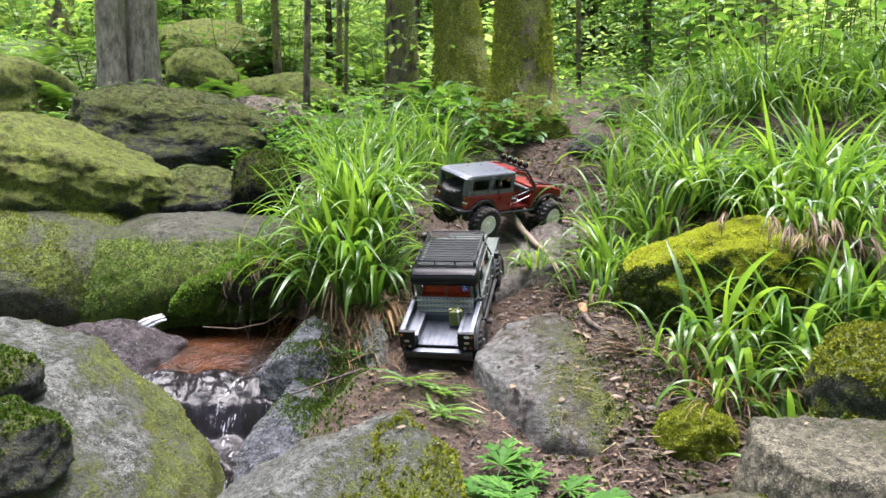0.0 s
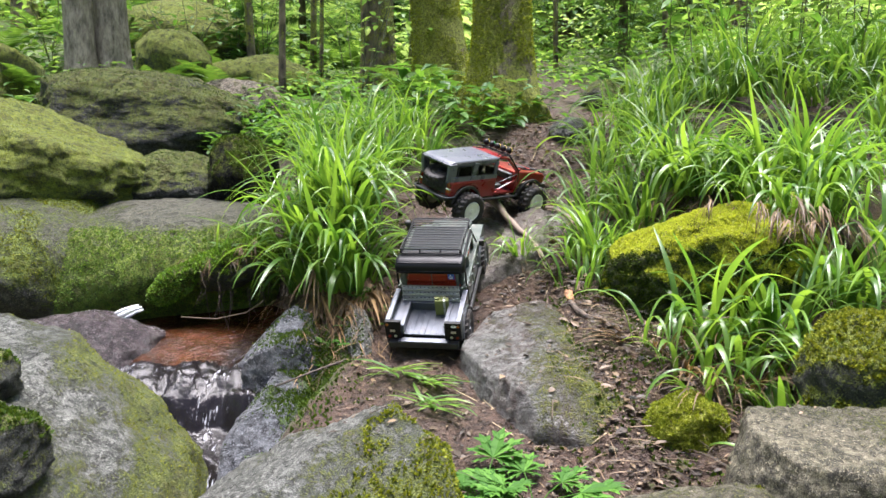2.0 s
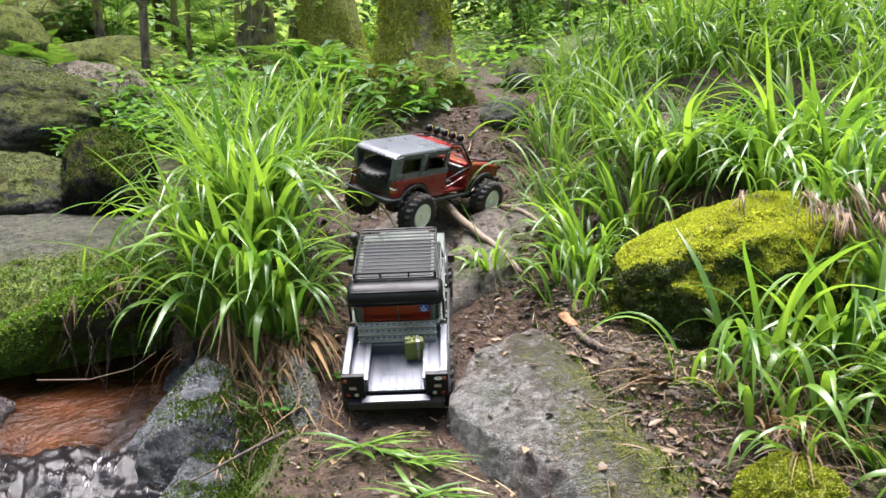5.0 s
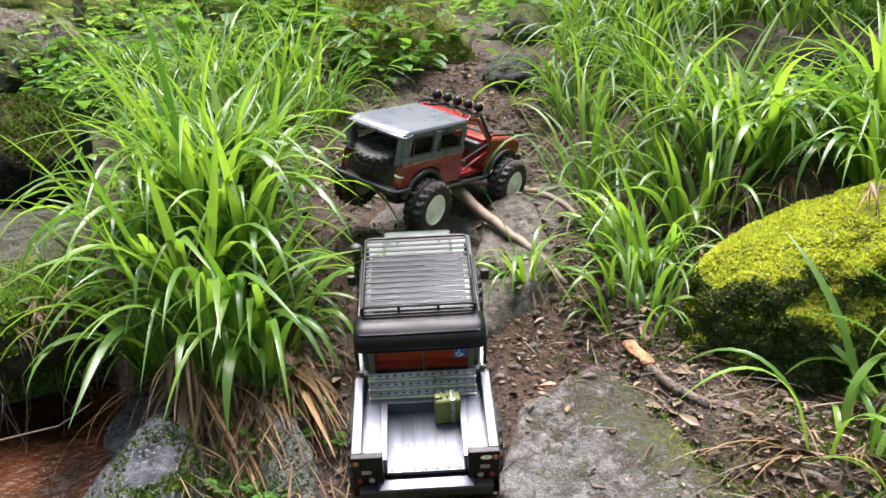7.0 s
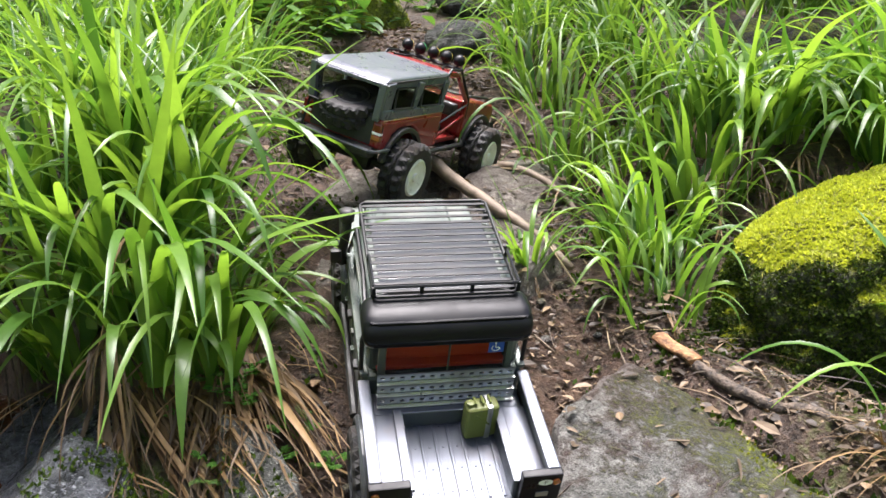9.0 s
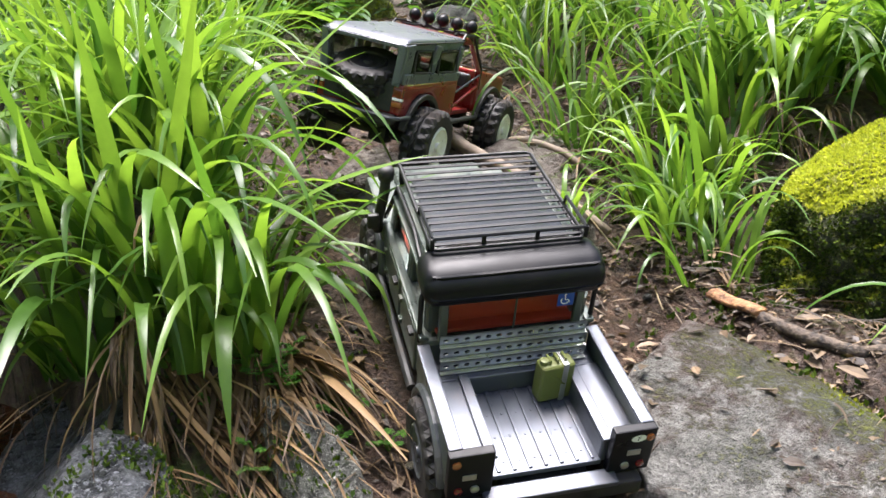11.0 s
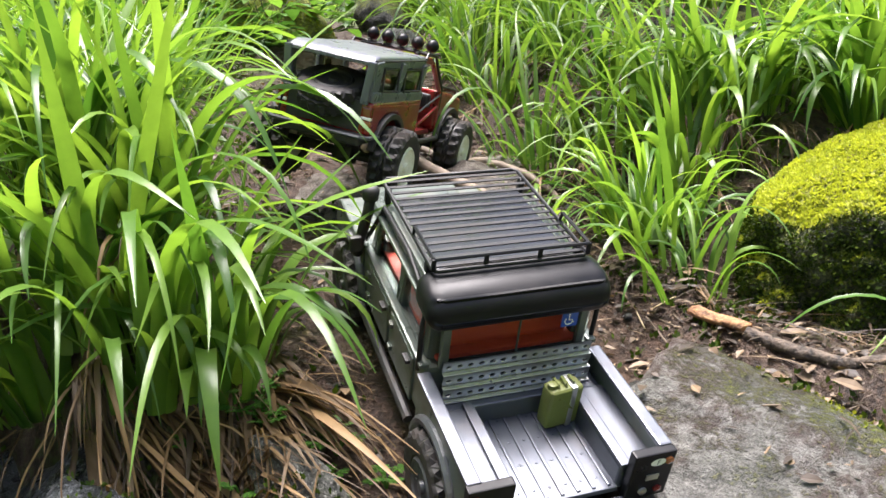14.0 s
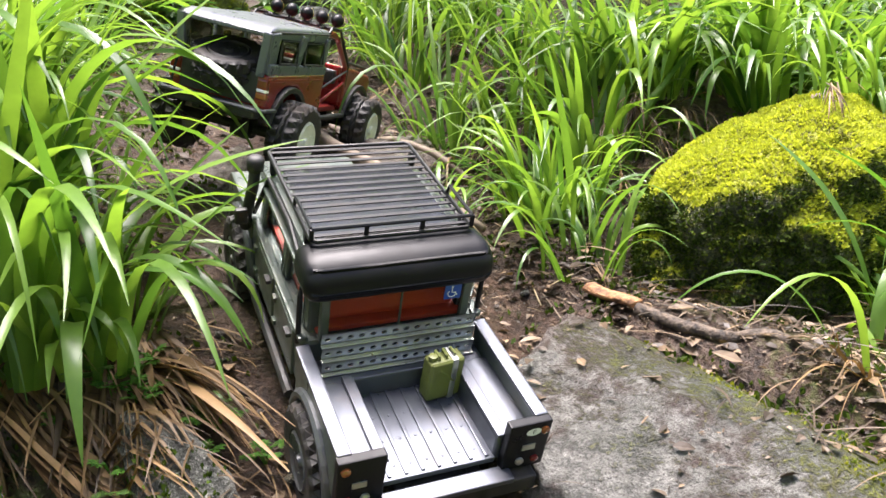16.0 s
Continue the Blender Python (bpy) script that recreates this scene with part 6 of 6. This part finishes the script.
rosette(0.19, 1.38, 8, 0.10, 71, "bright green plant with lobed leaves at the trail edge", lobed_m)
rosette(0.29, 1.36, 8, 0.10, 72, "bright green plant with lobed leaves at the trail edge", lobed_m)
rosette(0.11, 1.33, 7, 0.10, 73, "bright green plant with lobed leaves at the trail edge", lobed_m)
rosette(0.62, 2.78, 5, 0.06, 74, "pale green seedling at the foot of the grass", lobed_m)
rosette(0.60, 2.62, 4, 0.045, 75, "pale green seedling at the foot of the grass", lobed_m)
rosette(-0.215, 2.08, 4, 0.03, 76, "tiny green seedling on the mossy bank", lobed_m)
rosette(-0.08, 2.14, 6, 0.022, 77, "tiny green seedling on the mossy bank", lobed_m)
rosette(-0.05, 2.09, 6, 0.018, 78, "tiny green seedling on the mossy bank", lobed_m)

# straw, seedlings and tiny ferns on the bank under the tussocks
vs, fs = [], []
r = random.Random(88)
for _ in range(260):
    x, y = r.uniform(-0.28, -0.02), r.uniform(1.95, 2.32)
    a = r.gauss(-1.4, 0.5)
    blade(vs, fs, (x, y, top(x, y) + 0.003), a, r.uniform(0.03, 0.11), r.uniform(0.001, 0.0035), r.uniform(1.5, 1.9), r.uniform(1.8, 2.2), r, 6)
tagged(mesh_ob("straw", vs, fs, blade_old), "brown straw of withered leaves strewn on the bank", "straw", kind="stuff")
for i in range(16):
    x, y = r.uniform(-0.30, -0.05), r.uniform(1.95, 2.25)
    rosette(x, y, 5, r.uniform(0.012, 0.022), 600 + i, "tiny green seedling on the mossy bank", lobed_m)
for i in range(5):
    fern(r.uniform(-0.22, -0.06), r.uniform(2.02, 2.25), 6, r.uniform(0.022, 0.038), 640 + i, "tiny fern on the mossy bank")

# undergrowth at the tree foot and on the slopes
for i, (x, y) in enumerate(((-0.66, 3.36), (-0.56, 3.46), (-0.74, 3.50), (-0.62, 3.62), (-0.80, 3.66), (-0.52, 3.30), (-0.70, 3.80), (-0.86, 3.42))):
    shrub("undergrowth_plant", x, y, 0.10, 0.12, 70, 0.05, broad_m, 340 + i, "low leafy undergrowth behind the boulders")
for i, (x, y, h, rr, n, s) in enumerate(((0.12, 3.58, 0.24, 0.14, 80, 0.075), (0.34, 3.55, 0.26, 0.12, 80, 0.07), (0.52, 3.68, 0.18, 0.10, 40, 0.06), (-0.12, 3.62, 0.24, 0.14, 80, 0.085), (0.80, 4.12, 0.24, 0.14, 60, 0.07), (-0.35, 3.7, 0.24, 0.2, 80, 0.08), (0.22, 3.45, 0.14, 0.14, 60, 0.06), (-0.05, 3.9, 0.3, 0.16, 90, 0.09))):
    shrub("undergrowth_plant", x, y, h * 0.75, rr, int(n * 0.7), s * 1.1, broad_m, 300 + i, "low leafy undergrowth at the foot of the tree")
for i in range(70):
    x, y = rnd.uniform(-5, 5), rnd.uniform(4.3, 10.0)
    if -0.1 < x < 0.8 and y < 4.6:
        continue
    shrub("bush", x, y, rnd.uniform(0.35, 1.0), rnd.uniform(0.25, 0.6), 220, rnd.uniform(0.06, 0.11), rnd.choice((wood_leaf, wood_leaf, haze_leaf, broad_m)), 330 + i, "light green woodland bush", "bush", stems=7)
for i in range(40):
    x, y = rnd.uniform(-3.5, 3.2), rnd.uniform(3.6, 6.5)
    if -0.9 < x < 0.9 and y < 4.2:
        continue
    fern(x, y, 9, rnd.uniform(0.3, 0.5), 400 + i)


def nettle(x, y, height, size, seed, material, label):
    """An upright stem with crosswise pairs of broad hanging leaves."""
    r = random.Random(seed)
    ob = thing("tall_nettle", Matrix.Translation((x, y, gz(x, y))), label, "plant")
    lean = Vector((r.gauss(0, 0.12), r.gauss(0, 0.12), 1))
    pts = [lean * (height * u) + Vector((r.gauss(0, 0.004), r.gauss(0, 0.004), -0.02)) for u in np.linspace(0, 1, 9)]
    part("stem", tube(pts, 0.0035, 5, None, 0.0015), stem_m, ob)
    turn = r.uniform(0, 3.14)
    for i, u in enumerate(np.linspace(0.25, 1.0, 9)):
        p = lean * (height * u)
        for side in (0, math.pi):
            a = turn + i * 1.57 + side + r.gauss(0, 0.2)
            L = size * (1.15 - 0.55 * abs(u - 0.55) / 0.45) * r.uniform(0.8, 1.2)
            d = Vector((math.cos(a), math.sin(a), r.uniform(-0.35, 0.15))).normalized()
            vs, fs = [], []
            leafy(vs, fs, p + d * 0.006, d, Vector((0, 0, 1)), L, L * 0.55)
            mesh_ob("leaf", vs, fs, material, ob, smooth=False)
    return ob


def conifer(x, y, height, seed):
    """A young spruce: whorls of drooping boughs set with short needle twigs."""
    r = random.Random(seed)
    ob = thing("young_spruce", Matrix.Translation((x, y, gz(x, y))), "young spruce with drooping blue-green boughs in the woods", "tree")
    part("trunk", tube([Vector((0, 0, -0.05)), Vector((0, 0, height * 0.5)), Vector((0, 0, height))], height * 0.016, 7, None, 0.004), bark_m, ob)
    vs, fs = [], []
    levels = int(height / 0.17)
    for lv in range(levels):
        z = height * (0.12 + 0.86 * lv / levels)
        L0 = (1 - z / height) * 0.36 * height + 0.05
        for b in range(6):
            a = lv * 0.7 + b * 1.047 + r.gauss(0, 0.15)
            L = L0 * r.uniform(0.7, 1.1)
            d = Vector((math.cos(a), math.sin(a), 0))
            side = Vector((-d.y, d.x, 0))
            n = max(4, int(L / 0.045))
            for k2 in range(n):
                u = (k2 + 0.6) / n
                p = Vector((0, 0, z)) + d * L * u + Vector((0, 0, -0.30 * L * u * u + 0.06 * L * u))
                for sg in (-1, 1):
                    t = (side * sg + d * 0.8 + Vector((0, 0, r.uniform(-0.5, 0.0)))).normalized()
                    leafy(vs, fs, p, t, Vector((0, 0, 1)), (0.05 + 0.20 * L * (1 - u)) * r.uniform(0.7, 1.2), 0.028)
    mesh_ob("needles", vs, fs, needle_m, ob, smooth=False)
    return ob


for i in range(46):
    x, y = rnd.uniform(0.85, 3.0), rnd.uniform(3.3, 5.4)
    if x < 0.85 + (y - 3.3) * 0.35:
        continue
    nettle(x, y, rnd.uniform(0.45, 0.95), rnd.uniform(0.085, 0.125), 500 + i, wood_leaf if i % 3 else broad_m, "tall light-green broad-leaved woodland plant")
for i, (x, y, h) in enumerate(((1.42, 6.4, 2.5), (1.25, 8.6, 3.4), (2.7, 8.4, 3.2), (3.6, 7.4, 2.6), (-1.25, 7.2, 2.4), (-2.7, 7.6, 3.0), (-0.55, 8.2, 3.0), (0.72, 7.4, 1.7), (2.05, 6.9, 1.8), (-3.6, 8.4, 3.2), (0.1, 9.4, 3.6), (1.9, 10.4, 4.2))):
    conifer(x, y, h, 700 + i)
fern(1.75, 2.35, 8, 0.42, 450)
fern(1.95, 2.7, 8, 0.42, 451)

# low leafy plants covering the slopes behind
vs, fs = [], []
r = random.Random(6)
for _ in range(24000):
    x, y = r.uniform(-4.5, 4.5), r.uniform(2.85, 9.0)
    if (0.25 < x < 1.1 and y < 4.3) or (x > -0.4 and y < 3.4) or n3(x, y, 1, 1.6) < -0.15:
        continue
    a = r.uniform(0, 6.283)
    s = r.uniform(0.03, 0.075)
    leafy(vs, fs, Vector((x, y, gz(x, y) + r.uniform(0.0, 0.16))), Vector((math.cos(a), math.sin(a), r.uniform(-0.4, 0.4))).normalized(), Vector((0, 0, 1)), s, s * 0.6)
half = len(fs) // 12 * 6
cut = half // 6 * 8
tagged(mesh_ob("pale_ground_plants", vs[cut:], [tuple(i - cut for i in f) for f in fs[half:]], wood_leaf, smooth=False), "low light-green herbs covering the wooded slope", "plants", kind="stuff")
vs, fs = vs[:cut], fs[:half]
tagged(mesh_ob("ground_plants", vs, fs, broad_m, smooth=False), "low leafy ground plants covering the wooded slope", "plants", kind="stuff")

# leaves of the far woods, rising behind everything, haze painted into their colour
vs, fs = [], []
r = random.Random(5)
for _ in range(38000):
    y = r.uniform(8, 20)
    x = r.uniform(-0.75, 0.75) * y
    h = gz(x, y)
    a = r.uniform(0, 6.283)
    leafy(vs, fs, Vector((x, y, h + abs(r.gauss(0, 1)) * 0.12 * y)), Vector((math.cos(a), math.sin(a), r.uniform(-0.5, 0.3))).normalized(), Vector((0, 0, 1)), 0.02 * y * r.uniform(0.6, 1.2), 0.012 * y)
for _ in range(10000):
    a = r.uniform(0, 6.283)
    d = r.uniform(12, 24)
    x, y = d * math.sin(a), d * math.cos(a) + 2
    h = gz(x, y)
    b = r.uniform(0, 6.283)
    leafy(vs, fs, Vector((x, y, h + r.random() ** 1.3 * d * (0.5 if y > 0 else 0.35))), Vector((math.cos(b), math.sin(b), r.uniform(-0.6, 0.3))).normalized(), Vector((0, 0, 1)), 0.05 * d * r.uniform(0.6, 1.2), 0.032 * d)
tagged(mesh_ob("far_woods_foliage", vs, fs, haze_leaf, smooth=False), "leafage of the woods beyond, paled by haze put into its colour", "foliage", kind="stuff")

# ---- litter, twigs, roots ----
vs, fs = [], []
for _ in range(28000):
    x, y = rnd.choice((rnd.uniform(-0.14, 0.9), rnd.gauss(0.48, 0.16))), rnd.uniform(1.3, 3.8)
    if top(x, y) > gz(x, y) + 0.014 and (rnd.random() < 0.72 or n3(x, y, 6, 8) < 0.04):
        continue
    a = rnd.uniform(0, 6.283)
    d = Vector((math.cos(a), math.sin(a), rnd.uniform(-0.3, 0.5))).normalized()
    s = rnd.choice((0.003, 0.004, 0.005, 0.006, 0.007, 0.009, 0.011, 0.016)) * rnd.uniform(0.6, 1.2)
    leafy(vs, fs, Vector((x, y, top(x, y) + rnd.uniform(0.001, 0.007))), d, Vector((rnd.uniform(-0.5, 0.5), rnd.uniform(-0.5, 0.5), 1)), s, s * rnd.choice((0.18, 0.3, 0.55, 0.8)) * rnd.uniform(0.8, 1.2))
for _ in range(900):
    x, y = rnd.choice((rnd.uniform(-0.10, 0.9), rnd.gauss(0.55, 0.10))), rnd.uniform(1.35, 3.6)
    if top(x, y) > gz(x, y) + 0.03 and rnd.random() < 0.8:
        continue
    a, s = rnd.uniform(0, 6.283), rnd.uniform(0.018, 0.036)
    d = Vector((math.cos(a), math.sin(a), rnd.uniform(-0.1, 0.35))).normalized()
    leafy(vs, fs, Vector((x, y, top(x, y) + rnd.uniform(0.002, 0.006))), d, Vector((rnd.uniform(-0.5, 0.5), rnd.uniform(-0.5, 0.5), 1)), s, s * rnd.uniform(0.3, 0.55))
for _ in range(700):
    x, y = rnd.gauss(0.60, 0.12), rnd.uniform(1.35, 2.6)
    blade(vs, fs, (x, y, top(x, y) + 0.004), rnd.uniform(0, 6.283), rnd.uniform(0.05, 0.13), rnd.uniform(0.0015, 0.004), 1.4, 1.8, rnd, 5)
for _ in range(2600):
    x, y = rnd.uniform(-0.12, 0.85), rnd.uniform(1.3, 3.7)
    if top(x, y) > gz(x, y) + 0.03 and rnd.random() < 0.85:
        continue
    blade(vs, fs, (x, y, top(x, y) + 0.002), rnd.uniform(0, 6.283), rnd.uniform(0.01, 0.05), rnd.uniform(0.0012, 0.003), 1.45, 1.75, rnd, 3)
tagged(mesh_ob("leaf_litter", vs, fs, litter_m, smooth=False), "scattered brown dead leaves and chips on the soil", "leaf litter", kind="stuff")


def stick(name, pts, r0, r1, material, label, category="stick"):
    fine = []
    for a, b in zip(pts, pts[1:]):
        for u in np.linspace(0, 1, 6)[:-1]:
            q = Vector(a).lerp(Vector(b), u)
            fine.append(q + Vector((n3(q.x, q.y, 1, 30), n3(q.x, q.y, 2, 30), n3(q.x, q.y, 3, 30))) * r0 * 0.5)
    fine.append(Vector(pts[-1]))
    c = fine[0].copy()
    ob = part(name, tube([p - c for p in fine], r0, 8, None, r1), material, None, smooth=True)
    ob.location = c
    return tagged(ob, label, category)


stick("root", [(0.245, 2.76, 0.575), (0.275, 2.66, 0.548), (0.305, 2.57, 0.512), (0.335, 2.50, 0.484), (0.375, 2.43, 0.452), (0.405, 2.35, 0.405)], 0.015, 0.006, root_m, "pale worn tree root across the trail", "tree root")
stick("root", [(x, y, top(x, y) + 0.006) for x, y in ((0.38, 2.90), (0.43, 2.80), (0.475, 2.73), (0.52, 2.66), (0.55, 2.58))], 0.011, 0.006, root_m, "pale worn tree root across the trail", "tree root")
stick("dark_stick", [(x, y, top(x, y) + 0.004) for x, y in ((0.447, 2.085), (0.462, 2.02), (0.483, 1.962), (0.50, 1.925), (0.52, 1.885))], 0.009, 0.0065, twig_m, "dark broken stick along the slab's edge")
stick("bark_piece", [(0.455, 2.175, top(0.455, 2.175) + 0.009), (0.447, 2.085, top(0.447, 2.085) + 0.009)], 0.013, 0.011, orange_bark, "orange-brown piece of fresh bark", "bark").scale = (1, 1, 0.6)
stick("twig", [(-0.325, 1.90, 0.152), (-0.24, 1.945, 0.176), (-0.15, 2.0, 0.196)], 0.002, 0.004, twig_m, "dark mossy twig on the bank")
hang_r = random.Random(91)
for i in range(26):
    x, y, z = hang_r.uniform(-0.68, -0.36), hang_r.uniform(2.36, 2.44), hang_r.uniform(0.29, 0.38)
    L = hang_r.uniform(0.06, 0.16)
    stick("hanging_root", [(x, y, z), (x + hang_r.gauss(0, 0.008), y - 0.01, z - L * 0.4), (x + hang_r.gauss(0, 0.018), y - 0.015, z - L)], 0.0014, 0.0006, twig_m, "thin root hanging over the dark pool", "root")
stick("twig", [(-0.72, 2.36, 0.235), (-0.60, 2.33, 0.235), (-0.50, 2.30, 0.26), (-0.44, 2.28, 0.30)], 0.0018, 0.001, root_m, "thin bare twig over the pool")
fern(-0.50, 2.44, 7, 0.10, 660, "small fern on the mossy bank", z=0.42)
fern(-0.60, 2.46, 7, 0.08, 661, "small fern on the mossy bank", z=0.42)
for i in range(110):
    x, y = rnd.uniform(-0.1, 0.9), rnd.uniform(1.4, 3.4)
    a, L = rnd.uniform(0, 6.283), rnd.uniform(0.015, 0.07)
    p = Vector((x, y, top(x, y) + 0.003))
    q = Vector((x + math.cos(a) * L, y + math.sin(a) * L, 0))
    q.z = top(q.x, q.y) + rnd.uniform(0.002, 0.012)
    stick("twig", [p, q], 0.0013, 0.0008, rnd.choice((twig_m, twig_m, root_m, straw_m)), "thin dry twig on the trail")
